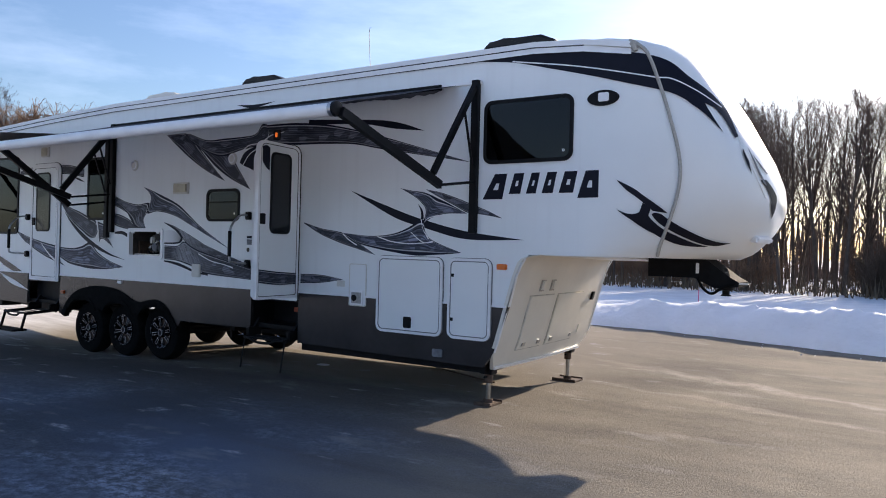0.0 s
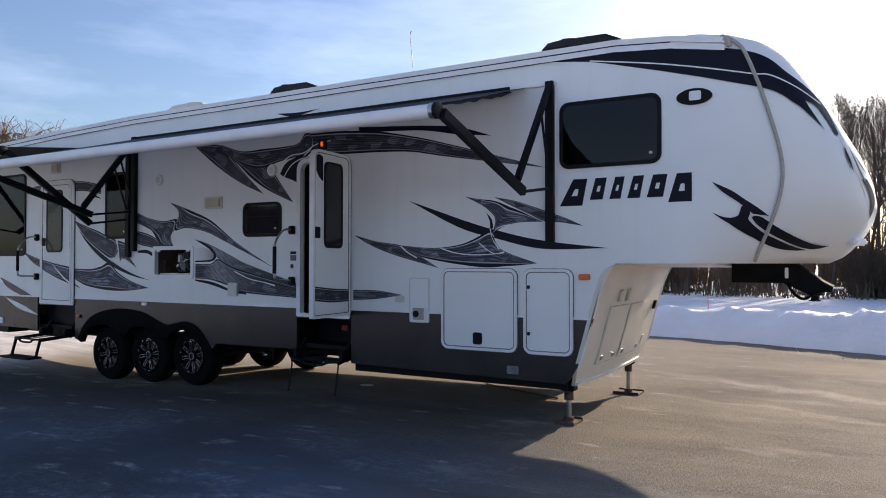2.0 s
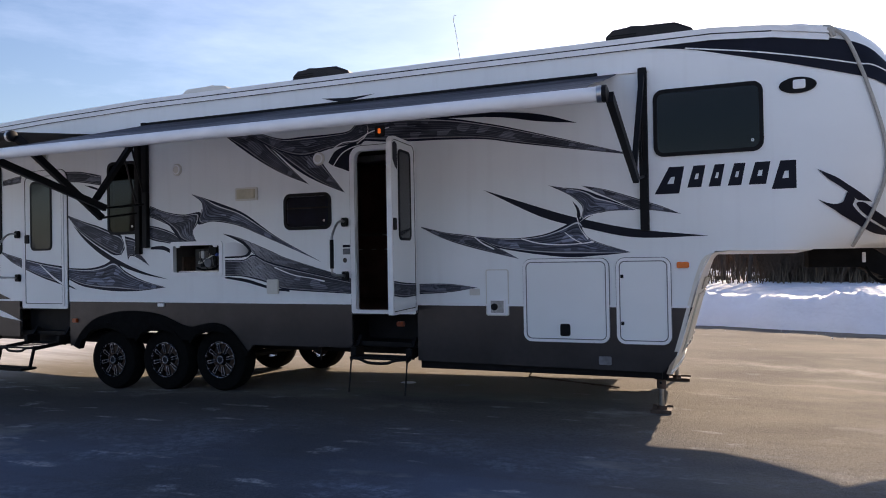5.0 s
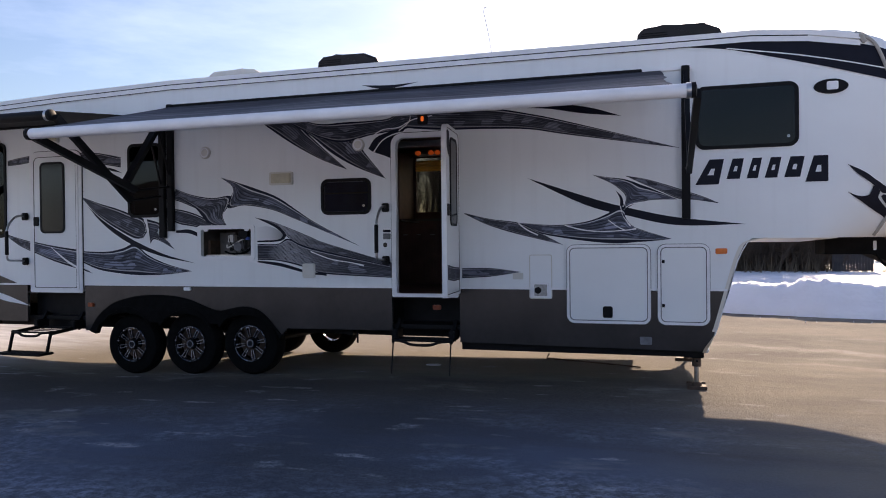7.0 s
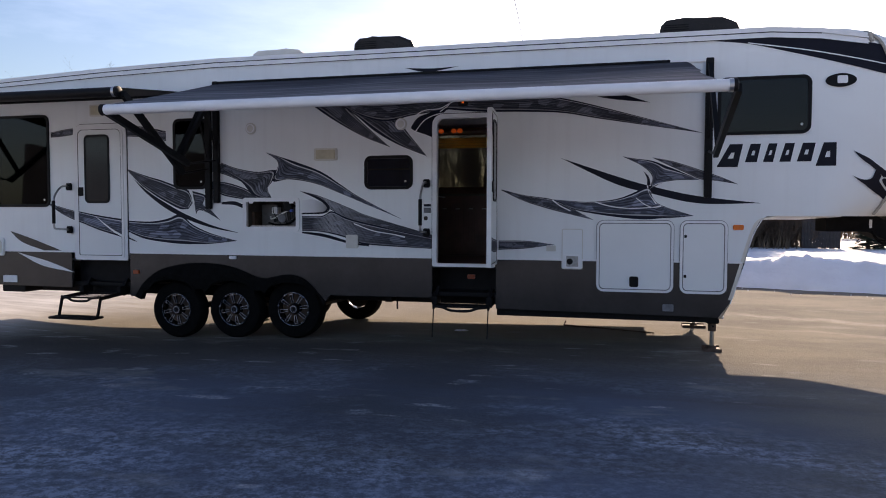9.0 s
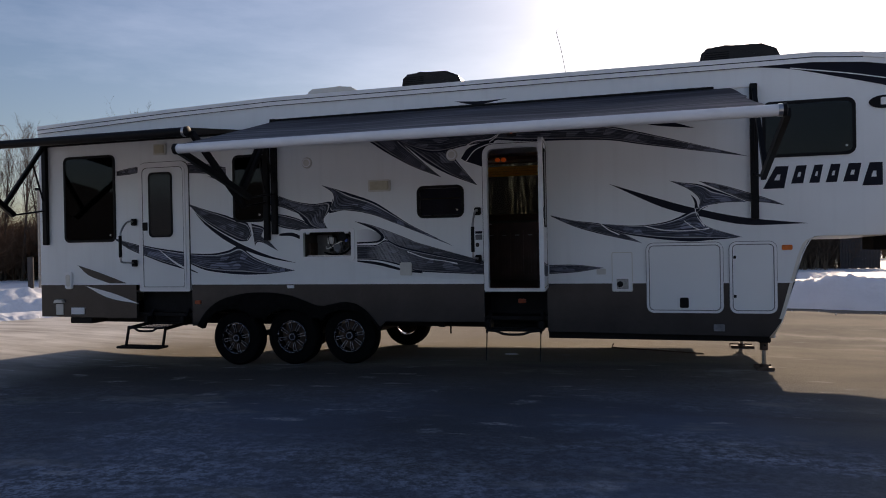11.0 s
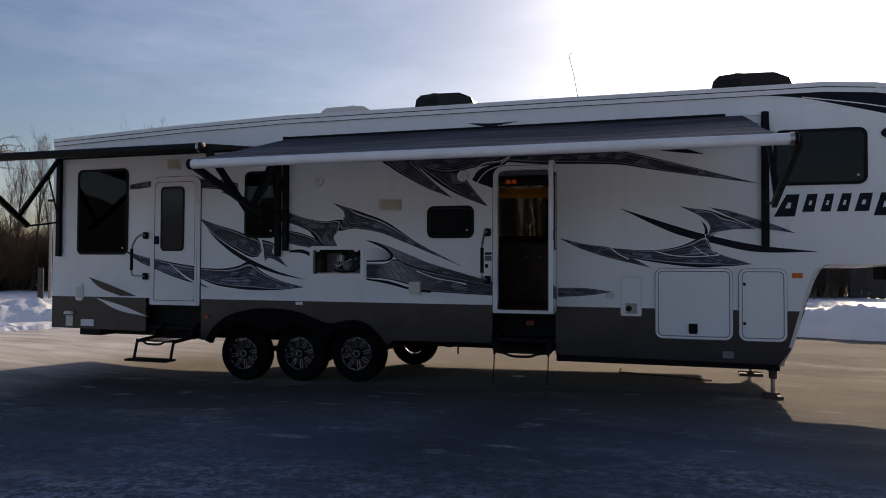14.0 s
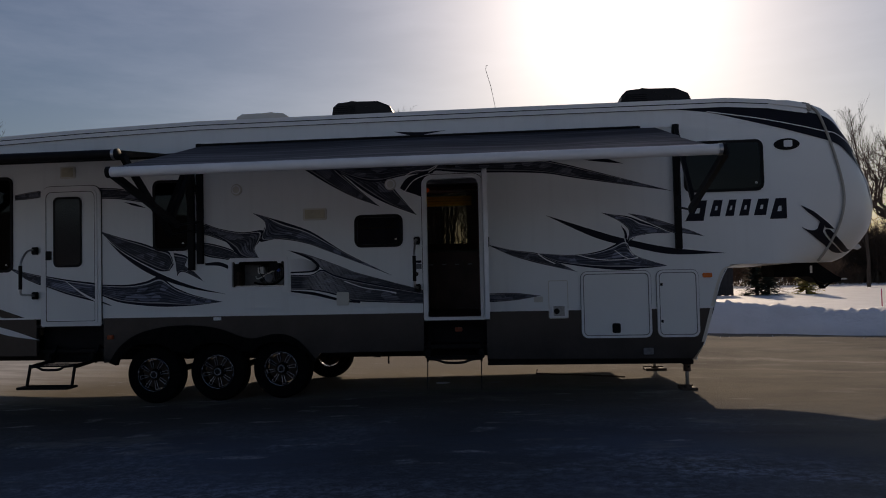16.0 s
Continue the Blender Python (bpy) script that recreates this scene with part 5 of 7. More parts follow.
part("drain_pipe", tube(bmesh.new(), [(-1.18, 0.12, 0.56), (-1.18, 0.12, 0.36)], 0.012, 6), BLACK, trailer)
part("rear_bumper_block", box(bmesh.new(), -7.15, -6.75, 0.02, 0.35, 0.43, 0.53, 0.01), BLACK, trailer)


# ---------------------------------------------------------------- awnings
def awning(x0, x1, ztop, ytube, ztube, tube_mat, brackets, foot_z, wavy, fabric, lining, label):
    n, k = 60, 10
    bm = bmesh.new()
    uvl = bm.loops.layers.uv.new("uv")
    rows = []
    for j in range(k + 1):
        v = j / k
        row = []
        for i in range(n + 1):
            u = i / n
            end = x1 - (0.16 + 0.05 * noise.noise((v * 9.0, 0.3, 0.0)) - 0.06 * v if wavy else 0.0)
            x = x0 + (end - x0) * u
            y = -0.03 + (ytube + 0.03) * v
            z = ztop + (ztube + 0.05 - ztop) * v - wavy * math.sin(math.pi * v) * (0.6 + 0.4 * math.sin(x * 2.1))
            row.append(bm.verts.new((x, y, z)))
        rows.append(row)
    for j in range(k):
        for i in range(n):
            f = bm.faces.new((rows[j][i], rows[j][i + 1], rows[j + 1][i + 1], rows[j + 1][i]))
            for lp, (ii, jj) in zip(f.loops, ((i, j), (i + 1, j), (i + 1, j + 1), (i, j + 1))):
                lp[uvl].uv = (ii / n, jj / k)
    ext = bmesh.ops.extrude_face_region(bm, geom=bm.faces[:])
    bmesh.ops.translate(bm, vec=(0, 0, -0.004), verts=[e for e in ext["geom"] if isinstance(e, bmesh.types.BMVert)])
    for f in ext["geom"]:
        if isinstance(f, bmesh.types.BMFace):
            f.material_index = 1
    aw = part("awning", bm, [fabric, lining], trailer, label)
    part("roller_tube", tube(bmesh.new(), [(x0 - 0.02, ytube, ztube), (x1 + 0.02, ytube, ztube)], 0.052, 18), tube_mat, aw, "awning roller tube")
    for x in (x0 - 0.05, x1 + 0.05):
        part("tube_end", lathe(bmesh.new(), [(0.03, -0.0), (0.06, 0.01), (0.06, 0.04), (0.03, 0.05)], (0, 0, 0), 'z', 16), BLACK, aw).matrix_basis = pose(x - 0.025, ytube, ztube, 0, 90, 0)
    part("end_ring", tube(bmesh.new(), [(x1 + 0.0, ytube, ztube), (x1 + 0.035, ytube, ztube)], 0.058, 18), STEEL, aw)
    torn = 0.34 if wavy else -0.03
    part("awning_rail", box(bmesh.new(), x0 - 0.03, x1 - torn, -0.035, 0.0, ztop - 0.03, ztop + 0.03, 0.006), BLACK, aw)
    if wavy:
        part("bare_rail", box(bmesh.new(), x1 - torn, x1 + 0.14, -0.026, 0.0, ztop - 0.005, ztop + 0.025, 0.004), TRIM, aw, "bare white end of the awning rail")
        # frayed cloth hanging under the rail where the awning has torn loose
        bm = bmesh.new()
        top, low = [], []
        for i in range(61):
            x = x1 - 1.75 + 1.45 * i / 60
            hang = (0.035 + 0.03 * noise.noise((x * 2.3, 0.0, 2.0)) + 0.022 * noise.noise((x * 11.0, 1.0, 0.0))) * min(1.0, i / 8, (60 - i) / 5) + 0.004
            top.append(bm.verts.new((x, -0.038, ztop - 0.028)))
            low.append(bm.verts.new((x, -0.050 - 0.012 * noise.noise((x * 6.0, 4.0, 0.0)), ztop - 0.028 - hang)))
        faces = [bm.faces.new((top[i], top[i + 1], low[i + 1], low[i])) for i in range(60)]
        ext = bmesh.ops.extrude_face_region(bm, geom=faces)
        bmesh.ops.translate(bm, vec=(0, 0.003, 0), verts=[e for e in ext["geom"] if isinstance(e, bmesh.types.BMVert)])
        part("frayed_edge", bm, CANVAS, aw, "frayed grey strip of awning cloth")
    for x, low in zip(brackets, foot_z):
        part("wall_bracket", box(bmesh.new(), x - 0.04, x + 0.04, -0.06, 0.0, low, ztop + 0.03, 0.006), BLACK, aw)
        e = (x, -0.66 if tube_mat is TRIM else -0.60, ztop - 1.08)
        bm = bar(bmesh.new(), (x, ytube + 0.02, ztube - 0.02), e, 0.05, 0.075)
        part("outer_arm", bm, BLACK, aw)
        part("strut", bar(bmesh.new(), (x, -0.07, ztop - 0.05), (x, -0.78, ztop - 0.98), 0.045, 0.055), BLACK, aw)
        part("link", tube(bmesh.new(), [(x, -0.07, ztop - 1.0), e], 0.014, 6), BLACK, aw)
        part("gas_spring", tube(bmesh.new(), [(x, -0.25, ztop - 0.30), (x, -0.07, ztop - 0.85)], 0.013, 6), BLACK, aw)
    return aw


awning(-3.60, 2.40, 3.25, -2.10, 2.62, TRIM, (2.48, -3.62), (1.74, 1.70), 0.03, STRIPED, LINING, "faded dark striped awning with white roller tube, extended")
awning(-7.58, -3.84, 3.14, -1.70, 2.88, BLACK, (-7.52, -3.74), (1.62, 1.62), 0.0, BLACKCLOTH, BLACKCLOTH, "black awning over the rear door, extended")


# ---------------------------------------------------------------- graphics
LAYER = [0]


def swoosh(upper, lower, material, parent=None, n=26, base=None, lift=0.0):
    """Cut vinyl between two smooth edges, laid a hair proud of the skin; upper and lower run the same way."""
    LAYER[0] += 1
    off = 0.0022 + 0.0004 * (LAYER[0] % 8) + lift
    bm = bmesh.new()
    uvl = bm.loops.layers.uv.new("uv")
    A, B = curve_through(upper, n), curve_through(lower, n)
    k = 8
    rows = []
    for (xa, za), (xb, zb) in zip(A, B):
        row = []
        for j in range(k + 1):
            x, z = xa + (xb - xa) * j / k, za + (zb - za) * j / k
            p = Vector((x, (base or 0.0) - off, z))
            if base is None:
                y, e = hull_y(x, z), 0.01
                nrm = Vector(((hull_y(x + e, z) - y) / e, -1.0, (hull_y(x, z + e) - y) / e)).normalized()
                p = Vector((x, y, z)) + nrm * (off + (0.006 if x > 3.7 else 0.0))
            row.append(bm.verts.new(p))
        rows.append(row)
    for i in range(n):
        for j in range(k):
            f = bm.faces.new((rows[i][j], rows[i + 1][j], rows[i + 1][j + 1], rows[i][j + 1]))
            for lp, (ii, jj) in zip(f.loops, ((i, j), (i + 1, j), (i + 1, j + 1), (i, j + 1))):
                lp[uvl].uv = (ii / n, jj / k)
    return part("graphic", bm, material, parent or trailer)


# group ahead of the main door
swoosh([(0.86, 2.21), (1.59, 1.96), (1.94, 1.86), (2.39, 1.76), (3.04, 1.68)], [(0.86, 2.21), (1.47, 1.91), (1.89, 1.79), (2.39, 1.68), (3.04, 1.68)], LETTER, n=36)
swoosh([(1.88, 2.20), (2.08, 2.16), (2.27, 2.10), (2.49, 2.02), (2.65, 1.96), (2.80, 1.89)], [(1.88, 2.20), (2.08, 2.10), (2.25, 2.02), (2.40, 1.95), (2.57, 1.93), (2.80, 1.89)], SMOKE)
swoosh([(1.55, 2.22), (1.70, 2.19), (1.85, 2.17), (1.95, 2.14), (2.04, 2.10), (2.14, 2.06), (2.25, 2.01), (2.40, 1.94)], [(1.55, 2.22), (1.75, 2.12), (1.86, 2.03), (1.89, 1.96), (1.87, 1.85), (1.97, 1.90), (2.14, 1.94), (2.40, 1.94)], SILVER, n=40)
swoosh([(1.79, 2.05), (1.85, 1.98), (1.87, 1.89)], [(1.79, 2.05), (1.83, 1.96), (1.83, 1.88)], LETTER, lift=0.002)
swoosh([(0.77, 1.73), (1.17, 1.70), (1.48, 1.73), (1.68, 1.80), (1.82, 1.88), (1.87, 1.86), (1.89, 1.76), (1.99, 1.66), (2.34, 1.54)], [(0.77, 1.73), (0.98, 1.62), (1.26, 1.56), (1.54, 1.52), (1.75, 1.50), (1.87, 1.50), (1.98, 1.51), (2.15, 1.52), (2.34, 1.54)], SILVER, n=48)
swoosh([(0.16, 1.85), (0.44, 1.78), (0.77, 1.73), (0.98, 1.63), (1.24, 1.49)], [(0.16, 1.84), (0.41, 1.72), (0.68, 1.63), (0.95, 1.56), (1.24, 1.49)], SMOKE)
swoosh([(0.77, 1.73), (0.86, 1.66), (0.98, 1.60)], [(0.76, 1.72), (0.85, 1.65), (0.97, 1.59)], TRIM, lift=0.004)
swoosh([(1.26, 1.70), (1.45, 1.65), (1.66, 1.63), (1.89, 1.64), (1.99, 1.66)], [(1.26, 1.69), (1.44, 1.64), (1.65, 1.62), (1.89, 1.63), (1.99, 1.64)], TRIM, lift=0.004)
swoosh([(1.84, 1.89), (1.86, 1.79), (1.94, 1.68)], [(1.83, 1.88), (1.86, 1.78), (1.93, 1.67)], TRIM, lift=0.004)
swoosh([(1.71, 1.75), (1.80, 1.68), (1.88, 1.64)], [(1.71, 1.74), (1.80, 1.67), (1.88, 1.63)], TRIM, lift=0.004)
swoosh([(1.87, 1.85), (1.93, 1.90), (2.06, 1.93)], [(1.86, 1.84), (1.93, 1.89), (2.05, 1.92)], TRIM, lift=0.004)
swoosh([(0.13, 1.24), (0.46, 1.24), (0.79, 1.20)], [(0.13, 1.13), (0.46, 1.15), (0.79, 1.20)], SMOKE)
# above the main door
swoosh([(-2.43, 3.05), (-1.96, 3.03), (-1.73, 2.82), (-1.48, 2.59), (-1.23, 2.38)], [(-2.43, 3.05), (-2.18, 2.87), (-1.9, 2.69), (-1.58, 2.52), (-1.23, 2.38)], SMOKE)
swoosh([(-2.05, 3.05), (-1.6, 2.92), (-1.17, 2.82), (-1.03, 2.59), (-0.76, 2.26)], [(-1.98, 2.97), (-1.70, 2.80), (-1.44, 2.59), (-1.15, 2.42), (-0.76, 2.26)], SMOKE)
swoosh([(-1.96, 3.04), (-1.6, 2.93), (-1.26, 2.93), (-0.93, 2.93), (-0.69, 2.95), (-0.58, 3.06), (-0.5, 3.06)], [(-1.96, 2.96), (-1.6, 2.78), (-1.29, 2.70), (-0.96, 2.76), (-0.72, 2.79), (-0.57, 2.80), (-0.49, 2.82)], SMOKE)
swoosh([(-0.97, 2.61), (-0.88, 2.73), (-0.72, 2.79), (-0.50, 2.84)], [(-0.91, 2.57), (-0.79, 2.53), (-0.67, 2.5), (-0.64, 2.67)], LETTER)
for curl in ([(-0.91, 2.57), (-0.8, 2.7), (-0.66, 2.765), (-0.5, 2.79)], [(-0.60, 2.80), (-0.49, 2.88), (-0.46, 2.96), (-0.5, 3.05)], [(-0.98, 2.72), (-0.80, 2.82), (-0.6, 2.84), (-0.42, 2.92), (-0.2, 2.95)]):
    swoosh(curl, [(x + 0.006, z - 0.011) for x, z in curl], TRIM, lift=0.004)
swoosh([(-0.5, 3.05), (-0.05, 3.04), (0.45, 2.99), (0.89, 2.90), (1.31, 2.79), (2.43, 2.46)], [(-0.5, 2.82), (-0.11, 2.78), (0.46, 2.76), (0.9, 2.73), (1.32, 2.65), (2.43, 2.46)], SMOKE, n=40)
swoosh([(0.2, 3.06), (1.12, 2.99), (1.51, 2.93), (1.85, 2.82)], [(0.2, 3.0), (1.0, 2.95), (1.45, 2.87), (1.85, 2.82)], LETTER)
swoosh([(-1.04, 3.34), (-0.70, 3.32), (-0.36, 3.33)], [(-1.04, 3.34), (-0.75, 3.28), (-0.36, 3.33)], LETTER)
# long group over the wheels
swoosh([(-3.57, 2.23), (-3.34, 2.15), (-3.04, 2.1), (-2.78, 2.12), (-2.83, 1.98), (-2.9, 1.88), (-2.83, 1.74)], [(-3.57, 2.15), (-3.4, 2.06), (-3.27, 1.97), (-3.19, 1.88), (-3.11, 1.8), (-2.98, 1.76), (-2.83, 1.74)], SMOKE)
swoosh([(-2.92, 2.35), (-2.72, 2.29), (-2.47, 2.21), (-2.15, 2.09), (-1.88, 1.92), (-1.64, 1.77), (-1.08, 1.49)], [(-2.92, 2.35), (-2.75, 2.21), (-2.83, 1.98), (-2.59, 2.0), (-2.23, 1.94), (-1.88, 1.81), (-1.08, 1.49)], SILVER, n=40)
swoosh([(-3.72, 1.99), (-3.46, 1.96), (-3.21, 1.88), (-3.02, 1.77), (-2.86, 1.74)], [(-3.72, 1.9), (-3.55, 1.8), (-3.34, 1.76), (-3.13, 1.73), (-2.86, 1.72)], SMOKE)
swoosh([(-3.57, 1.71), (-3.38, 1.72), (-3.24, 1.67)], [(-3.57, 1.68), (-3.38, 1.67), (-3.24, 1.62)], LETTER)
swoosh([(-2.45, 1.85), (-2.23, 1.8), (-1.95, 1.7), (-1.72, 1.61), (-1.51, 1.53), (-0.69, 1.3)], [(-2.45, 1.85), (-2.13, 1.72), (-2.02, 1.61), (-1.83, 1.51), (-1.51, 1.43), (-0.69, 1.26)], HATCHED, n=36)
swoosh([(-2.42, 1.53), (-2.15, 1.53), (-2.01, 1.59), (-1.83, 1.51), (-1.51, 1.43), (-0.69, 1.26)], [(-2.42, 1.34), (-2.17, 1.33), (-1.91, 1.28), (-1.68, 1.21), (-1.51, 1.17), (-0.69, 1.13)], HATCHED, n=36)
swoosh([(-2.42, 1.73), (-2.27, 1.74), (-2.12, 1.69), (-2.06, 1.63)], [(-2.42, 1.56), (-2.27, 1.56), (-2.13, 1.58), (-2.06, 1.63)], FADING)
swoosh([(-2.45, 1.85), (-2.19, 1.77), (-2.06, 1.68), (-2.04, 1.61), (-2.13, 1.56), (-2.42, 1.55)], [(-2.45, 1.85), (-2.2, 1.74), (-2.09, 1.66), (-2.08, 1.62), (-2.15, 1.58), (-2.42, 1.57)], LETTER, lift=0.003)
swoosh([(-2.42, 1.33), (-2.11, 1.3), (-1.77, 1.21), (-1.51, 1.17)], [(-2.42, 1.31), (-2.11, 1.26), (-1.77, 1.18), (-1.51, 1.15)], LETTER, lift=0.003)
swoosh([(-2.95, 2.35), (-2.77, 2.23), (-2.75, 2.13), (-2.84, 1.99)], [(-2.96, 2.34), (-2.78, 2.22), (-2.76, 2.12), (-2.85, 1.97)], TRIM, lift=0.004)
swoosh([(-1.71, 1.44), (-1.45, 1.35), (-1.20, 1.31), (-1.04, 1.28)], [(-1.72, 1.43), (-1.46, 1.34), (-1.21, 1.30), (-1.04, 1.26)], TRIM, lift=0.004)
swoosh([(-3.72, 1.70), (-3.82, 1.61), (-3.93, 1.55)], [(-3.73, 1.69), (-3.83, 1.60), (-3.94, 1.54)], TRIM, lift=0.004)
swoosh([(-2.53, 1.34), (-2.06, 1.23), (-1.45, 1.16), (-0.71, 1.12)], [(-2.53, 1.32), (-2.07, 1.21), (-1.45, 1.15), (-0.72, 1.11)], TRIM, lift=0.004)
swoosh([(-4.02, 1.88), (-4.00, 1.76), (-4.06, 1.64)], [(-4.03, 1.87), (-4.01, 1.75), (-4.07, 1.63)], TRIM, lift=0.004)
# rear group
swoosh([(-5.02, 2.17), (-4.71, 2.07), (-4.45, 2.0), (-4.22, 1.92), (-4.05, 1.86), (-4.0, 1.7)], [(-5.02, 2.17), (-4.79, 1.95), (-4.56, 1.8), (-4.37, 1.7), (-4.19, 1.62), (-4.06, 1.62)], SMOKE)
swoosh([(-4.91, 2.04), (-4.68, 1.86), (-4.37, 1.68), (-4.08, 1.54), (-3.7, 1.4), (-3.29, 1.3)], [(-4.91, 2.04), (-4.71, 1.84), (-4.41, 1.63), (-4.08, 1.48), (-3.71, 1.37), (-3.29, 1.3)], LETTER, lift=0.003)
swoosh([(-4.0, 1.86), (-3.81, 1.8), (-3.85, 1.69), (-3.72, 1.6), (-3.59, 1.47)], [(-3.95, 1.55), (-3.91, 1.6), (-3.83, 1.59), (-3.72, 1.54), (-3.59, 1.47)], SMOKE)
swoosh([(-3.77, 2.26), (-3.55, 2.2), (-3.28, 2.07)], [(-3.77, 2.12), (-3.55, 2.08), (-3.28, 1.98)], SMOKE)
swoosh([(-5.05, 1.46), (-4.64, 1.45), (-4.38, 1.49), (-4.19, 1.55), (-4.0, 1.41), (-3.71, 1.29), (-3.34, 1.2)], [(-5.05, 1.33), (-4.76, 1.22), (-4.42, 1.17), (-4.15, 1.15), (-3.93, 1.15), (-3.71, 1.16), (-3.34, 1.2)], SILVER, n=36)
swoosh([(-4.05, 1.85), (-3.99, 1.73), (-4.03, 1.63), (-4.13, 1.58)], [(-4.03, 1.85), (-3.97, 1.72), (-4.01, 1.61), (-4.12, 1.57)], TRIM, lift=0.004)
swoosh([(-6.28, 1.7), (-6.06, 1.64), (-5.85, 1.59)], [(-6.28, 1.68), (-6.07, 1.55), (-5.85, 1.46)], SMOKE)
swoosh([(-5.78, 1.59), (-5.43, 1.53), (-5.05, 1.48)], [(-5.78, 1.45), (-5.44, 1.33), (-5.06, 1.23)], SILVER, base=-0.03)
swoosh([(-5.49, 1.52), (-5.25, 1.36), (-5.06, 1.26)], [(-5.49, 1.51), (-5.25, 1.33), (-5.06, 1.23)], TRIM, base=-0.03, lift=0.004)
swoosh([(-5.01, 1.24), (-4.93, 1.21), (-4.85, 1.17)], [(-5.01, 1.22), (-4.93, 1.19), (-4.85, 1.17)], SMOKE)
swoosh([(-6.23, 2.69), (-6.04, 2.72), (-5.86, 2.74)], [(-6.23, 2.62), (-6.04, 2.63), (-5.86, 2.65)], SMOKE)
swoosh([(-5.01, 2.75), (-4.79, 2.73), (-4.57, 2.7), (-4.39, 2.66)], [(-5.02, 2.64), (-4.79, 2.61), (-4.57, 2.57), (-4.39, 2.53)], SMOKE)
swoosh([(-5.07, 2.75), (-4.74, 2.73), (-4.44, 2.66)], [(-5.07, 2.61), (-4.75, 2.59), (-4.44, 2.54)], SMOKE)
swoosh([(-4.69, 2.55), (-4.52, 2.52), (-4.37, 2.46)], [(-4.69, 2.55), (-4.52, 2.49), (-4.37, 2.46)], LETTER)
swoosh([(-6.97, 1.31), (-6.56, 1.19), (-6.08, 1.03)], [(-6.97, 1.31), (-6.76, 1.15), (-6.38, 1.03)], GREY)
swoosh([(-6.84, 1.0), (-6.32, 0.88), (-5.87, 0.73)], [(-6.84, 1.0), (-6.42, 0.82), (-5.87, 0.73)], TRIM)
# on the cap
swoosh([(3.94, 2.238), (4.09, 2.16), (4.18, 2.092), (4.28, 2.018), (4.37, 1.942)], [(3.94, 2.238), (4.02, 2.152), (4.12, 2.076), (4.2, 2.009), (4.25, 1.96)], LETTER)
swoosh([(3.94, 1.976), (4.02, 1.939), (4.1, 1.933), (4.16, 1.968), (4.17, 2.03), (4.23, 1.977), (4.21, 1.93), (4.25, 1.869), (4.32, 1.805), (4.43, 1.742), (4.54, 1.688), (4.63, 1.663)], [(3.94, 1.976), (3.98, 1.942), (4.03, 1.905), (4.07, 1.879), (4.12, 1.839), (4.16, 1.813), (4.2, 1.786), (4.25, 1.759), (4.3, 1.725), (4.41, 1.675), (4.53, 1.659), (4.63, 1.663)], LETTER, n=44)
swoosh([(4.24, 1.93), (4.26, 1.944), (4.31, 1.936), (4.36, 1.899), (4.44, 1.841), (4.55, 1.774), (4.65, 1.725), (4.73, 1.703), (4.8, 1.703)], [(4.24, 1.93), (4.26, 1.894), (4.29, 1.859), (4.35, 1.811), (4.42, 1.767), (4.54, 1.704), (4.62, 1.677), (4.7, 1.674), (4.8, 1.703)], LETTER, n=32)
swoosh([(5.079, 2.265), (5.113, 2.205), (5.14, 2.122), (5.134, 2.029), (5.10, 1.928)], [(5.042, 2.256), (5.082, 2.186), (5.108, 2.091), (5.108, 2.025), (5.10, 1.928)], LETTER)
swoosh([(4.913, 2.525), (4.952, 2.441), (4.985, 2.297)], [(4.913, 2.525), (4.930, 2.441), (4.985, 2.297)], LETTER, lift=0.003)
swoosh([(4.945, 2.539), (4.994, 2.431), (5.037, 2.324), (5.081, 2.225)], [(4.945, 2.535), (4.986, 2.425), (5.026, 2.316), (5.075, 2.215)], SEALING)
swoosh([(4.981, 2.478), (5.033, 2.398), (5.078, 2.325)], [(4.981, 2.472), (5.026, 2.390), (5.072, 2.317)], SEALING)
swoosh([(2.45, 3.476), (2.87, 3.485), (3.14, 3.485), (3.67, 3.43), (4.06, 3.37), (4.33, 3.288), (4.49, 3.154), (4.6, 3.011), (4.64, 2.897), (4.7, 2.786), (4.78, 2.65)], [(2.45, 3.474), (2.87, 3.417), (3.26, 3.317), (3.68, 3.201), (4.07, 3.084), (4.36, 2.999), (4.48, 2.94), (4.55, 2.884), (4.61, 2.838), (4.69, 2.757), (4.78, 2.65)], LETTER, n=50)
swoosh([(4.47, 3.17), (4.65, 3.019), (4.74, 2.911), (4.82, 2.786), (4.874, 2.630)], [(4.57, 2.97), (4.64, 2.901), (4.71, 2.864), (4.78, 2.765), (4.86, 2.612)], LETTER)
PIN = [(2.87, 3.432), (3.47, 3.325), (3.88, 3.230), (4.25, 3.139), (4.39, 3.117), (4.58, 3.01), (4.74, 2.89)]
swoosh(PIN, [(x, z - 0.012) for x, z in PIN], TRIM, n=40, lift=0.004)
# on the open door's outer face
swoosh([(-0.60, 1.30), (-0.30, 1.27), (0.03, 1.25)], [(-0.60, 1.15), (-0.30, 1.12), (0.03, 1.12)], SMOKE, parent=main_leaf, base=-0.029)
swoosh([(-0.58, 2.66), (-0.52, 2.68), (-0.46, 2.66)], [(-0.58, 2.50), (-0.53, 2.44), (-0.46, 2.40)], LETTER, parent=main_leaf, base=-0.029)

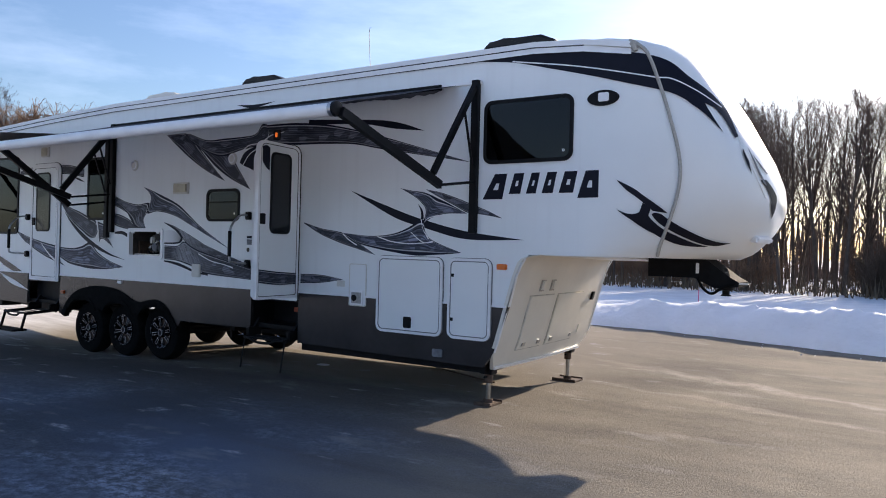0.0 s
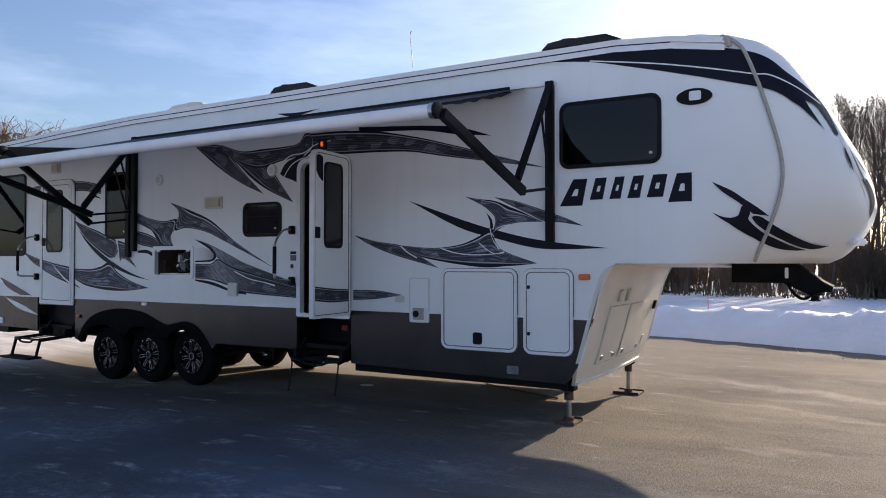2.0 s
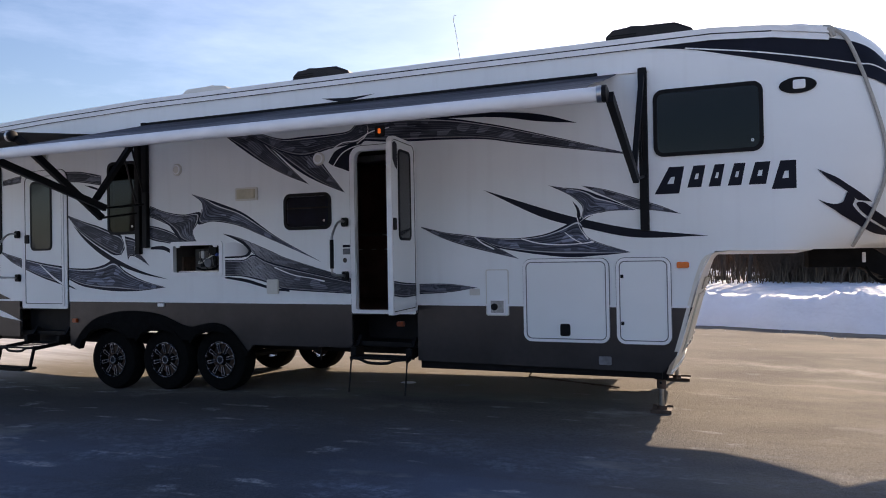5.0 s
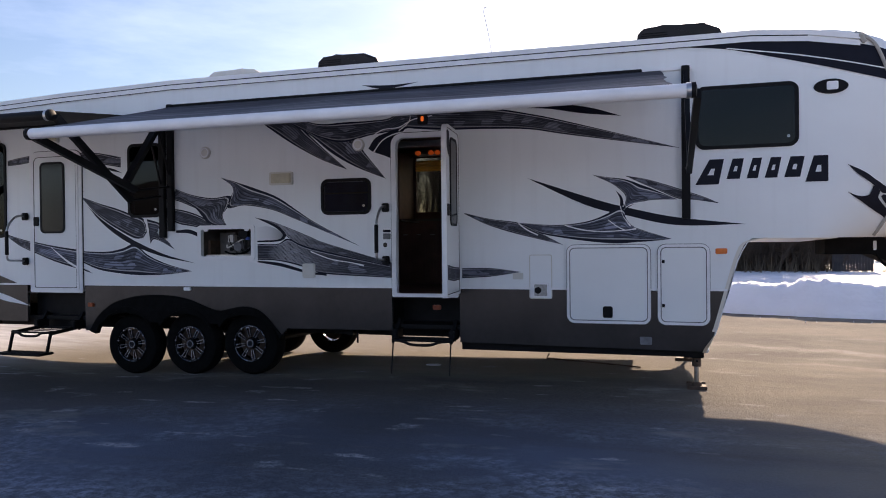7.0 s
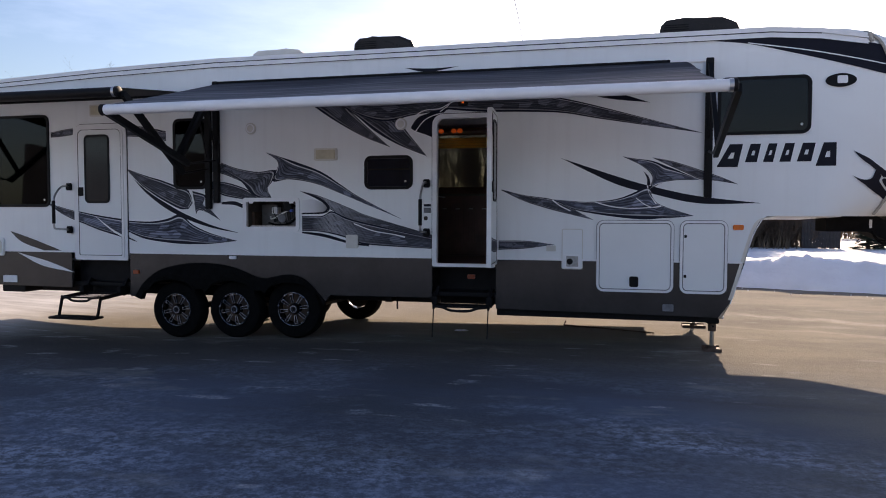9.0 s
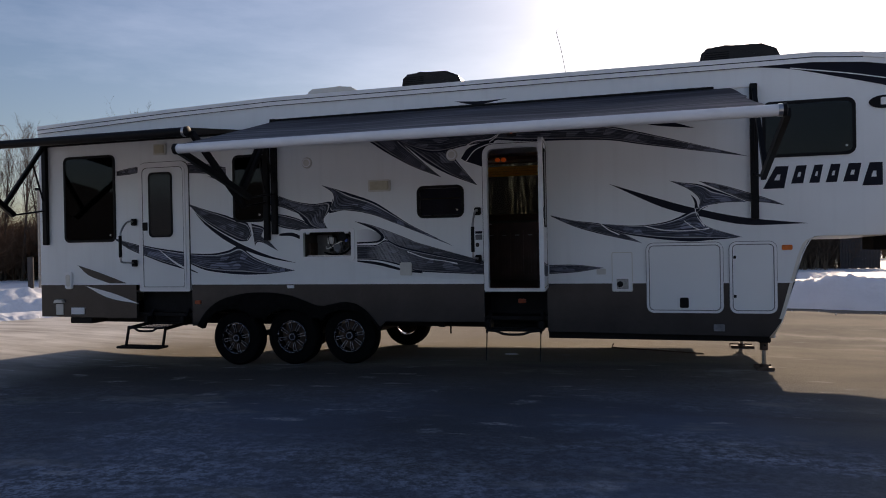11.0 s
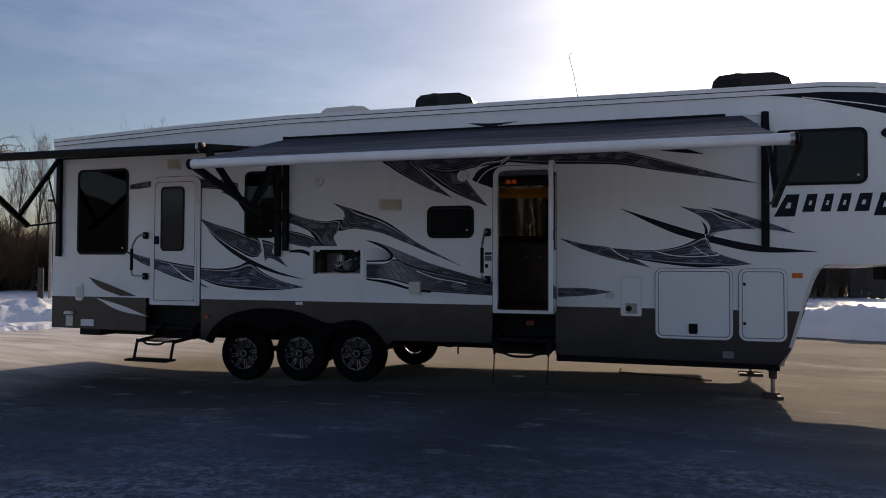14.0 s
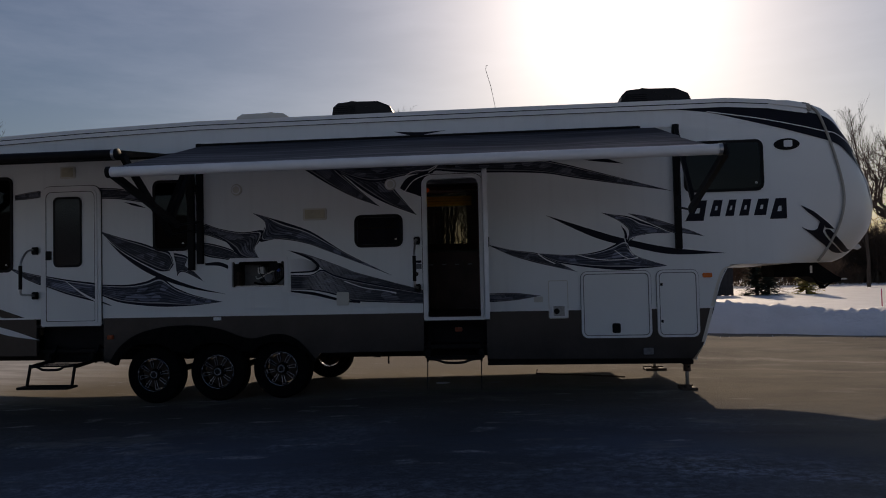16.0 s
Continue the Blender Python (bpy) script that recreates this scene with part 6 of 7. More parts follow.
# the maker's word mark as plain slanted blocks
xs = 2.63
for i, (w, h0, h1) in enumerate(((0.21, 0.0, 0.25), (0.18, 0.05, 0.25), (0.16, 0.05, 0.25), (0.17, 0.05, 0.25), (0.20, 0.05, 0.25), (0.20, 0.0, 0.25))):
    z0 = 2.08
    LAYER[0] += 1
    q = [(xs + h0 * 0.35 - (0.06 if i == 0 else 0), z0 + h0), (xs + w - 0.05 + h0 * 0.2 + (0.05 if i == 5 else 0), z0 + h0), (xs + w + h1 * 0.12 - 0.03, z0 + h1), (xs + h1 * 0.3, z0 + h1)]
    bm = bmesh.new()
    inner = [(x * 0.26 + sum(p[0] for p in q) / 4 * 0.74, z * 0.26 + sum(p[1] for p in q) / 4 * 0.74) for x, z in q]
    ring(bm, q, inner, -0.004, -0.001)
    part("word_mark_block", bm, LETTER, trailer, smooth=False)
    xs += w + 0.005


# ---------------------------------------------------------------- inside, through the open door
part("interior_floor", box(bmesh.new(), -7.6, 2.75, 0.05, WIDE - 0.05, 0.90, 0.95), DECK, trailer)
part("interior_ceiling", box(bmesh.new(), -7.6, 3.5, 0.06, WIDE - 0.06, 3.05, 3.08), LINER, trailer)
part("partition", box(bmesh.new(), -2.35, -2.31, 0.60, WIDE - 0.06, 0.95, 3.05), DECK, trailer)
part("partition", box(bmesh.new(), 0.55, 0.59, 0.06, WIDE - 0.06, 0.95, 3.05), DECK, trailer)
galley = part("cabinet", box(bmesh.new(), -2.05, 0.1, 1.95, WIDE + 0.80, 0.95, 1.87, 0.01), DECK, trailer, "dark wooden galley cabinet")
for k in range(9):
    x = -1.70 + k * 0.20
    part("cabinet_door", box(bmesh.new(), x, x + 0.185, 1.932, 1.949, 1.00, 1.72, 0.006), DECK, galley)
    for e in (0.045, 0.09, 0.135):
        part("groove_bead", box(bmesh.new(), x + e, x + e + 0.008, 1.926, 1.933, 1.05, 1.58), DECK, galley)
    part("door_pull", tube(bmesh.new(), [(x + 0.06, 1.915, 1.64), (x + 0.125, 1.915, 1.64)], 0.006, 6), STEEL, galley)
part("counter_edge", box(bmesh.new(), -2.06, 0.1, 1.925, 1.948, 1.83, 1.865, 0.004), LINER, galley)
# steel bar sloped to fit a bright counter edge as the camera sees it
part("edge_bar", tube(bmesh.new(), [(-1.25, 1.88, 1.845), (-0.99, 1.88, 1.81)], 0.010, 8), STEEL, galley)
part("tall_cupboard", box(bmesh.new(), -2.05, -1.58, 2.70, DEEP - 0.05, 1.87, 2.92, 0.01), DECK, trailer, "dark wooden tall cupboard")
for k in range(4):
    bl = box(bmesh.new(), -1.52, -0.24, DEEP - 0.14, DEEP - 0.09, 2.675 + k * 0.0435, 2.712 + k * 0.0435, 0.008)
    part("blind_fold", bl, VALANCE, trailer, "fold of a raised yellow window blind")
part("window_pane", prism(bmesh.new(), [(FARWIN[0], FARWIN[2]), (FARWIN[1], FARWIN[2]), (FARWIN[1], FARWIN[3]), (FARWIN[0], FARWIN[3])], DEEP - 0.03, DEEP - 0.022), CLEAR, trailer)
AMBER = glow("lit_amber_lamp", (1.0, 0.16, 0.02), 0.10)
for x in (-1.235, -1.03, -0.93):
    part("ceiling_lamp", lathe(bmesh.new(), [(0.015, -0.02), (0.045, 0.0), (0.04, 0.03), (0.015, 0.05)], (x, 2.60, 2.86), 'z', 14), AMBER, trailer, "small lit amber ceiling lamp")
part("cornice", box(bmesh.new(), -2.05, 0.3, WIDE + 0.45, DEEP - 0.06, 2.92, 2.97, 0.01), DECK, trailer)

# ---------------------------------------------------------------- ground, lot, snow
EDGE = curve_through([(-46, -24), (-24, -8), (-14.2, 2.2), (-12.0, 4.9), (-7.0, 8.2), (0.5, 8.9), (5.5, 7.6), (8.2, 6.6), (14, 4.6), (24, 0.5), (44, -10)], 150)


def lot_span(x):
    """The lot's near and far edge at x."""
    # near edge unseen: snow brought close there to bounce light onto the trailer
    near = float(np.interp(x, [-46, -20, 2, 6, 7.2, 10, 24, 44], [-25, -10.2, -10.2, -8.4, -5.6, -3.4, -3.6, -11.5]))
    return near, float(np.interp(x, [p[0] for p in EDGE], [p[1] + 0.6 for p in EDGE]))


def strips(bm, columns):
    """Quads between neighbouring columns of points."""
    made = [[bm.verts.new(p) for p in c] for c in columns]
    for a, b in zip(made, made[1:]):
        for k in range(len(a) - 1):
            bm.faces.new((a[k], b[k], b[k + 1], a[k + 1]))
    return bm


# the snowfield lies a hand lower beneath the asphalt
cols = []
for x in [-1500, *range(-46, 45, 2), 1500]:
    lo, hi = lot_span(max(-46, min(44, x)))
    d = 0.0 if abs(x) > 43 else min(1.5, (hi - lo) * 0.3)
    deep = -0.03 if abs(x) > 43 else -0.4
    cols.append([(x, -1500, -0.03), (x, lo + 0.01, -0.03), (x, lo + d + 0.02, deep), (x, hi - d - 0.02, deep), (x, hi - 0.01, -0.03), (x, 1500, -0.03)])
thing("ground", strips(bmesh.new(), cols), SNOW, "flat snow-covered field", "ground", kind="structure", smooth=False)

cols = []
for x in np.linspace(-46, 44, 181):
    lo, hi = lot_span(x)
    cols.append([(x, y, ground_z(x, y)) for y in np.linspace(lo, hi, 61)])
thing("parking_lot", strips(bmesh.new(), cols), ASPHALT, "worn grey asphalt lot with frost, salt stains and painted sun and shade", "asphalt lot", kind="structure")


def bank_at(s, d, rough=1.0, rise=0.0):
    """Height of the ploughed bank, s along it and d across it."""
    crest = 0.42 + rise + 0.13 * noise.noise((s * 0.35, 0.0, 3.1)) + 0.10 * noise.noise((s * 1.3, 0.0, 7.7))
    shape = min(1.0, d / 0.85) ** 0.7 if d < 0.9 else 1.0 - 0.55 * min(1.0, (d - 0.9) / 2.6) ** 0.9
    ridge = math.exp(-((d - 0.85) / 0.3) ** 2)
    lump = 0.10 * noise.noise((s * 1.1, d * 1.4, 0.5)) + (0.10 * abs(noise.noise((s * 2.9, d * 2.0, 1.5))) + 0.04 * noise.noise((s * 7, d * 7, 4.0))) * ridge + 0.015 * noise.noise((s * 9, d * 9, 4.0))
    lump = lump * rough + (rough - 1) * (0.07 * abs(noise.noise((s * 2.2, d * 2.6, 8.0))) + 0.07 * abs(noise.noise((s * 5.5, d * 5.0, 2.0))) - 0.07) * min(1.0, d * 2)
    return crest * shape + lump * min(1.0, d * 3) * (1.0 if d < 2.0 else max(0.2, 1 - (d - 2.0) / 1.5))


bm = bmesh.new()
LINE = curve_through(EDGE[15:-15], 1000)
DS = [0, 0.06, 0.14, 0.22, 0.3, 0.38, 0.46, 0.54, 0.62, 0.7, 0.8, 0.92, 1.05, 1.25, 1.5, 1.8, 2.2, 2.7, 3.4, 4.4, 6.0, 8.0]
grid = []
s = 0.0
for i, p in enumerate(LINE):
    q, r = LINE[max(i - 1, 0)], LINE[min(i + 1, len(LINE) - 1)]
    tx, ty = r[0] - q[0], r[1] - q[1]
    ln = math.hypot(tx, ty)
    nx, ny = -ty / ln, tx / ln
    s += ln / 2
    wob = 0.16 * noise.noise((s * 0.9, 1.0, 0.0)) + 0.06 * noise.noise((s * 4.0, 2.0, 0.0))
    left = max(0.0, min(1.0, (-6.5 - p[0]) / 2))
    ledge = 1.5 * left
    rise = 0.15 * max(0.0, min(1.0, (p[0] + 1) / 3)) + 0.08 * left
    base = ground_z(p[0], p[1])
    row = []
    # a low crumbled ledge before the bank at the lot's rear end
    for k in range(7):
        d = (ledge + 0.02) * k / 7 + wob
        h = left * (0.05 + 0.07 * abs(noise.noise((s * 3.1, d * 3.0, 5.0))) + 0.05 * noise.noise((s * 8.0, d * 8.0, 6.0))) if k else 0.0
        row.append(bm.verts.new((p[0] + nx * d, p[1] + ny * d, 0.002 + max(0.0, h) + base)))
    for d in DS:
        out = d + ledge + 0.02 + wob * (1 - min(1, d / 3))
        h = bank_at(s, d, 1.0 + 1.6 * left, rise) if 0 < d < 7.9 else (0.002 + 0.07 * left if d == 0 else 0.0)
        row.append(bm.verts.new((p[0] + nx * out, p[1] + ny * out, h + base * max(0.0, 1 - d / 2.5))))
    grid.append(row)
for a, b in zip(grid, grid[1:]):
    for j in range(len(a) - 1):
        bm.faces.new((a[j], b[j], b[j + 1], a[j + 1]))
thing("snow_bank", bm, SNOW, "ploughed snow bank along the lot's edge", "snow bank", kind="structure")

# thin hooked bar laid where a cast shadow crosses the asphalt
bm = tube(bmesh.new(), [(x, y, ground_z(x, y) + h) for x, y, h in ((0.78, 2.12, 0.06), (0.76, 2.05, 0.012), (1.3, 1.76, 0.016), (2.0, 1.42, 0.014))], 0.011, 7)
thing("shadow_bar", bm, RUST, "thin dark bar in place of a cast shadow on asphalt", "rod")

bm = bmesh.new()
bmesh.ops.create_icosphere(bm, subdivisions=2, radius=1.0, matrix=Matrix.Translation((-0.60, 1.25, ground_z(-0.6, 1.25) + 0.004)) @ Matrix.Diagonal((0.10, 0.07, 0.012, 1)))
for v in bm.verts:
    v.co += Vector((noise.noise(v.co * 30), noise.noise(v.co * 30 + Vector((9, 0, 0))), 0)) * 0.03
thing("snow_scrap", bm, SNOW, "small flat scrap of snow on asphalt", "snow")

# crumbs of snow lying on the asphalt
bm = bmesh.new()
rnd = random.Random(5)
for _ in range(110):
    p = rnd.choice(EDGE[25:-25])
    x, y, r = p[0] + rnd.uniform(-1, 1), p[1] - abs(rnd.gauss(0, 0.5)) - 0.05, rnd.uniform(0.005, 0.018)
    bmesh.ops.create_icosphere(bm, subdivisions=1, radius=r, matrix=Matrix.Translation((x, y, r * 0.4)) @ Matrix.Diagonal((1, rnd.uniform(0.6, 1), 0.7, 1)))
thing("snow_crumbs", bm, SNOW, "loose crumbs of snow on asphalt", "snow", kind="stuff")


# ---------------------------------------------------------------- trees
def bare_tree(seed, height, spread=0.5, fork=0.3, droop=0.0, twig_mat=TWIG, levels=4, name="bare_tree", label="leafless grey-brown tree with fine branches", stem=0.012):
    """Trunk and limbs as tapered tubes, crown of fine twigs."""
    rnd = random.Random(seed)
    trunk, crown = bmesh.new(), bmesh.new()
    up = Vector((0, 0, 1))

    def grow(bm, p, d, ln, r, level):
        pts, rs = [p], [r]
        steps = 6 if level == 0 else (4 if level < 3 else 2)
        for i in range(steps):
            j = Vector((rnd.gauss(0, 1), rnd.gauss(0, 1), rnd.gauss(0, 0.5))) * (0.035 + 0.035 * level)
            pull = up * (0.16 if level else 0.05) - up * droop * (level >= 2) * 0.6
            d = (d + j + pull).normalized()
            pts.append(pts[-1] + d * ln / steps)
            rs.append(max(r * (1 - 0.8 * (i + 1) / steps), 0.003))
        tube(bm, pts, rs, 7 if level == 0 else (5 if level == 1 else 3), caps=False)
        if level >= levels:
            return
        count = (rnd.randint(15, 19), rnd.randint(6, 8), rnd.randint(4, 6), 3, 2)[level]
        for c in range(count):
            t = fork + (1 - fork) * (c + rnd.random()) / count if level == 0 else rnd.uniform(0.25, 0.98)
            k = min(int(t * steps), steps - 1)
            q = pts[k].lerp(pts[k + 1], t * steps - k)
            side = Vector((rnd.gauss(0, 1), rnd.gauss(0, 1), 0))
            side = (side - d * side.dot(d))
            side = side.normalized() if side.length > 0.01 else d.orthogonal()
            sp = spread * rnd.uniform(0.6, 1.3)
            nd = (d * (1 - sp) + side * sp + up * 0.15).normalized()
            nr = max(rs[k] * rnd.uniform(0.35, 0.6), 0.005)
            short = (1.0 - 0.72 * (t - fork) / (1 - fork)) * 0.44 if level == 0 else 0.5
            grow(trunk if level + 1 <= 1 else crown, q, nd, ln * short * rnd.uniform(0.7, 1.15), nr, level + 1)

    grow(trunk, Vector((0, 0, -0.15)), Vector((rnd.gauss(0, 0.04), rnd.gauss(0, 0.04), 1)), height, height * stem, 0)
    ob = thing(name, None, None, label, "tree", group="bare trees round the lot")
    part("trunk", trunk, BARK, ob)
    part("crown", crown, twig_mat, ob)
    return ob


def conifer(seed, height, needle, name="conifer", label="dark green spruce with drooping boughs"):
    rnd = random.Random(seed)
    trunk, crown = bmesh.new(), bmesh.new()
    tube(trunk, [(0, 0, -0.1), (0, 0, height * 0.6), (0, 0, height)], [height * 0.025, height * 0.014, 0.01], 7)
    lay = int(height * 5)
    for i in range(lay):
        t = i / lay
        z = height * (0.06 + 0.93 * t)
        for k in range(11):
            a, ln = rnd.uniform(0, 6.28), height * 0.27 * (1 - t) ** 0.8 * rnd.uniform(0.55, 1.1) + 0.08
            d = Vector((math.cos(a), math.sin(a), 0))
            for q in range(6):
                f = (q + 1) / 6
                c = Vector((0, 0, z)) + d * ln * f + Vector((0, 0, -0.32 * ln * f + rnd.uniform(-0.05, 0.05)))
                w = 0.10 + 0.16 * ln * (1 - f * 0.6)
                s = Vector((-d.y, d.x, 0)) * w * rnd.uniform(0.6, 1.2)
                e = d * w * 0.9 + Vector((0, 0, rnd.uniform(-0.10, 0.05)))
                crown.faces.new([crown.verts.new(x) for x in (c - s * 0.3, c + e - s, c + e * 1.5, c + e + s, c + s * 0.3)])
    ob = thing(name, None, None, label, "tree", group="evergreens beyond the lot")
    part("trunk", trunk, BARK, ob)
    part("crown", crown, needle, ob, smooth=False)
    return ob


def shrub(seed, height, width, material, stems=34, name="shrub", label="leafless brown shrub with dense thin twigs"):
    rnd = random.Random(seed)
    bm, base = bmesh.new(), bmesh.new()
    for _ in range(stems):
        p = Vector((rnd.gauss(0, width * 0.16), rnd.gauss(0, width * 0.16), -0.05))
        d = Vector((rnd.gauss(0, 0.45), rnd.gauss(0, 0.45), 1)).normalized()
        ln = height * rnd.uniform(0.6, 1.0)
        pts = [p + d * ln * t + Vector((rnd.gauss(0, 0.03), rnd.gauss(0, 0.03), 0)) * ln * t for t in (0, 0.35, 0.7, 1.0)]
        tube(base, pts, [0.022, 0.016, 0.010, 0.004], 3, caps=False)
        for _ in range(12):
            t = rnd.uniform(0.2, 1)
            q = pts[0].lerp(pts[3], t)
            e = (d + Vector((rnd.gauss(0, 0.7), rnd.gauss(0, 0.7), rnd.gauss(0.2, 0.4)))).normalized()
            m = q + e * ln * 0.2
            tube(bm, [q, m, m + (e + Vector((rnd.gauss(0, 0.4), rnd.gauss(0, 0.4), 0.2))).normalized() * ln * 0.16], [0.010, 0.007, 0.003], 3, caps=False)
            for _ in range(3):
                e2 = (e + Vector((rnd.gauss(0, 0.8), rnd.gauss(0, 0.8), rnd.gauss(0.1, 0.5)))).normalized()
                tube(bm, [m, m + e2 * ln * 0.17], [0.006, 0.003], 3, caps=False)
    ob = thing(name, None, None, label, "shrub", group="shrubs at the field edge")
    part("stem_clump", base, material, ob)
    part("twig_crown", bm, material, ob)
    return ob


rnd = random.Random(11)
# every tree of a kind shares one group
SPECIES = [bare_tree(20 + i, 10.0 + i * 0.5, 0.40 + 0.05 * (i % 3), 0.16 + 0.07 * i) for i in range(5)]
spots = []
for i in range(130):
    x, y, sc = rnd.uniform(-22, 10), 30.5 + abs(rnd.gauss(0, 9)), rnd.uniform(0.68, 0.97)
    spots.append((x, y, min(sc, (0.217 if x > -6 else 0.15) * (y + 9) / (10.6 + 0.5 * (i % 5)))))
for i in range(10):
    spots.append((rnd.uniform(14, 44), rnd.uniform(56, 70), rnd.uniform(0.4, 0.62)))
spots += [(23.5, 40.0, 1.12), (27.5, 44, 0.9), (-24.0, 28.0, 0.72), (-30.0, 34.0, 0.8), (-34.0, 40.0, 0.85), (-20, 30, 0.8), (-46.8, 20.0, 1.06), (-58.0, 24.0, 0.8), (-53.0, 20.0, 0.8), (-30.7, 32.2, 0.82), (-27.8, 33.5, 0.83), (-22.7, 36.2, 0.92), (-8.4, 42.0, 1.08), (-33.4, 22.6, 0.60), (-32.3, 23.0, 0.68), (-31.2, 23.4, 0.62), (-34.3, 23.2, 0.55)]
for k, (x, y, sc) in enumerate(spots):
    t = SPECIES[k % 5]
    m = pose(x, y, -0.03, 0, 0, rnd.uniform(0, 360)) @ Matrix.Diagonal((sc * rnd.uniform(0.85, 1.1), sc * rnd.uniform(0.85, 1.1), sc, 1))
    if k < 5:
        t.matrix_basis = m
    else:
        src = SPECIES[k % 5]
        c = copy_thing(src, pose(0, 0, 0))
        c.matrix_basis = m

def spreading_oak(seed):
    """A short leaning trunk that forks again and again into crooked limbs."""
    rnd = random.Random(seed)
    trunk, crown = bmesh.new(), bmesh.new()

    def fork(p, d, ln, r, level):
        pts, rs = [p], [r]
        for k in range(4):
            d = (d + Vector((rnd.gauss(0, 1), rnd.gauss(0, 1), rnd.gauss(0.05, 0.8))) * (0.05 + 0.035 * level)).normalized()
            pts.append(pts[-1] + d * ln / 4)
            rs.append(max(r * (1 - 0.34 * (k + 1) / 4), 0.008))
        tube(trunk if level < 3 else crown, pts, rs, 7 if level < 2 else (5 if level < 4 else 3), caps=False)
        if level >= 7:
            return
        for k in range(3 if level < 5 else 2):
            side = Vector((rnd.gauss(0, 1), rnd.gauss(0, 1), rnd.gauss(0, 0.6)))
            side = (side - d * side.dot(d)).normalized()
            a = rnd.uniform(0.45, 1.0)
            q = pts[4] if k < 2 else pts[rnd.randint(2, 3)]
            fork(q, (d * math.cos(a) + side * math.sin(a) + Vector((0, 0, 0.12))).normalized(), ln * rnd.uniform(0.68, 0.88), r * 0.62, level + 1)

    fork(Vector((0, 0, -0.1)), Vector((0.06, 0, 1)).normalized(), 2.6, 0.34, 0)
    ob = thing("oak_tree", None, None, "large leafless spreading oak with dark trunk", "tree", group="bare trees round the lot")
    part("trunk", trunk, BARK, ob)
    part("crown", crown, TWIG, ob)
    return ob


oak = spreading_oak(17)
oak.matrix_basis = pose(28.2, 43.0, -0.03) @ Matrix.Diagonal((1.05, 1.05, 1.2, 1))

# left side: willow, spruces, shrubs
def weeping_willow(seed, height, width, twig_mat, hang):
    """Arching limbs in a dome with long hanging twigs."""
    rnd = random.Random(seed)
    trunk, crown = bmesh.new(), bmesh.new()
    limbs = []
    tube(trunk, [(0, 0, -0.2), (0.1, 0, height * 0.15), (0.05, 0.1, height * 0.32)], [0.42, 0.34, 0.28], 9, caps=False)
    for i in range(13):
        a, reach, top = i * 2.4 + rnd.uniform(-0.3, 0.3), width * rnd.uniform(0.25, 1.0), height * rnd.uniform(0.72, 1.0)
        d = Vector((math.cos(a), math.sin(a), 0))
        arc = curve_through([(0.05, 0.05, height * rnd.uniform(0.14, 0.30)), (*(d * reach * 0.35).xy, top * 0.62), (*(d * reach * 0.72).xy, top * 0.95), (*(d * reach * 1.05).xy, top * 0.86)], 14)
        limbs.append(tube(bmesh.new(), arc, [0.17 - 0.15 * k / 14 for k in range(15)], 6, caps=False))
        for k in range(4, 15):
            for _ in range(4):
                p = Vector(arc[k])
                e = Vector((rnd.gauss(0, 1), rnd.gauss(0, 1), rnd.gauss(0.5, 0.5))).normalized() * rnd.uniform(0.5, 1.7)
                q = p + e
                tube(crown, [p, p.lerp(q, 0.5) + Vector((0, 0, 0.12)), q], [0.035, 0.022, 0.012], 3, caps=False)
                for _ in range(5):
                    u = p.lerp(q, rnd.uniform(0.3, 1)) + Vector((rnd.gauss(0, 0.15), rnd.gauss(0, 0.15), 0))
                    ln = rnd.uniform(0.25, 1.0) * hang
                    o = Vector((e.x, e.y, 0)) * 0.25 + Vector((rnd.gauss(0, 0.15), rnd.gauss(0, 0.15), 0))
                    tube(crown, [u, u + o * 0.6 + Vector((0, 0, 0.10)), u + o + Vector((0, 0, -ln * 0.5)), u + o * 1.1 + Vector((0, 0, -ln))], [0.011, 0.009, 0.007, 0.004], 3, caps=False)
    ob = thing("willow", None, None, "leafless willow with orange-brown hanging twigs", "tree", group="bare trees round the lot")
    part("trunk", trunk, BARK, ob)
    for limb in limbs:
        part("limb", limb, BARK, ob)
    part("crown", crown, twig_mat, ob)
    return ob


def outward(x, y, k=1.2):
    """A place on the far left, k times as far from the camera's stand, to fit its view."""
    return 1.3 + (x - 1.3) * k, -8.8 + (y + 8.8) * k


TANT = mat("tan_willow_twigs", (0.19, 0.115, 0.068), 0.85, scale=0.8, vary=0.3)
willow = weeping_willow(77, 7.8, 4.4, TANT, 0.6)
golden = weeping_willow(31, 5.6, 1.9, WILLOWT, 2.6)
golden.matrix_basis = pose(*outward(-31.4, 15.4, 1.14), 0) @ Matrix.Diagonal((0.95, 0.95, 1.0, 1))
willow.matrix_basis = pose(*outward(-33.6, 15.7), 0, 0, 0, 30) @ Matrix.Diagonal((0.95, 0.95, 1.26, 1))
w2 = copy_thing(willow, pose(0, 0, 0))
w2.matrix_basis = pose(*outward(-36.8, 16.0), 0, 0, 0, 150) @ Matrix.Diagonal((1.05, 1.05, 1.34, 1))
w3 = copy_thing(willow, pose(0, 0, 0))
w3.matrix_basis = pose(*outward(-36.0, 20.0), 0, 0, 0, 260) @ Matrix.Diagonal((1.1, 1.1, 1.25, 1))
spruce = conifer(5, 6.4, NEEDLE)
spruce.matrix_basis = pose(*outward(-30.2, 17.0), 0) @ Matrix.Diagonal((1.9, 1.9, 1.06, 1))
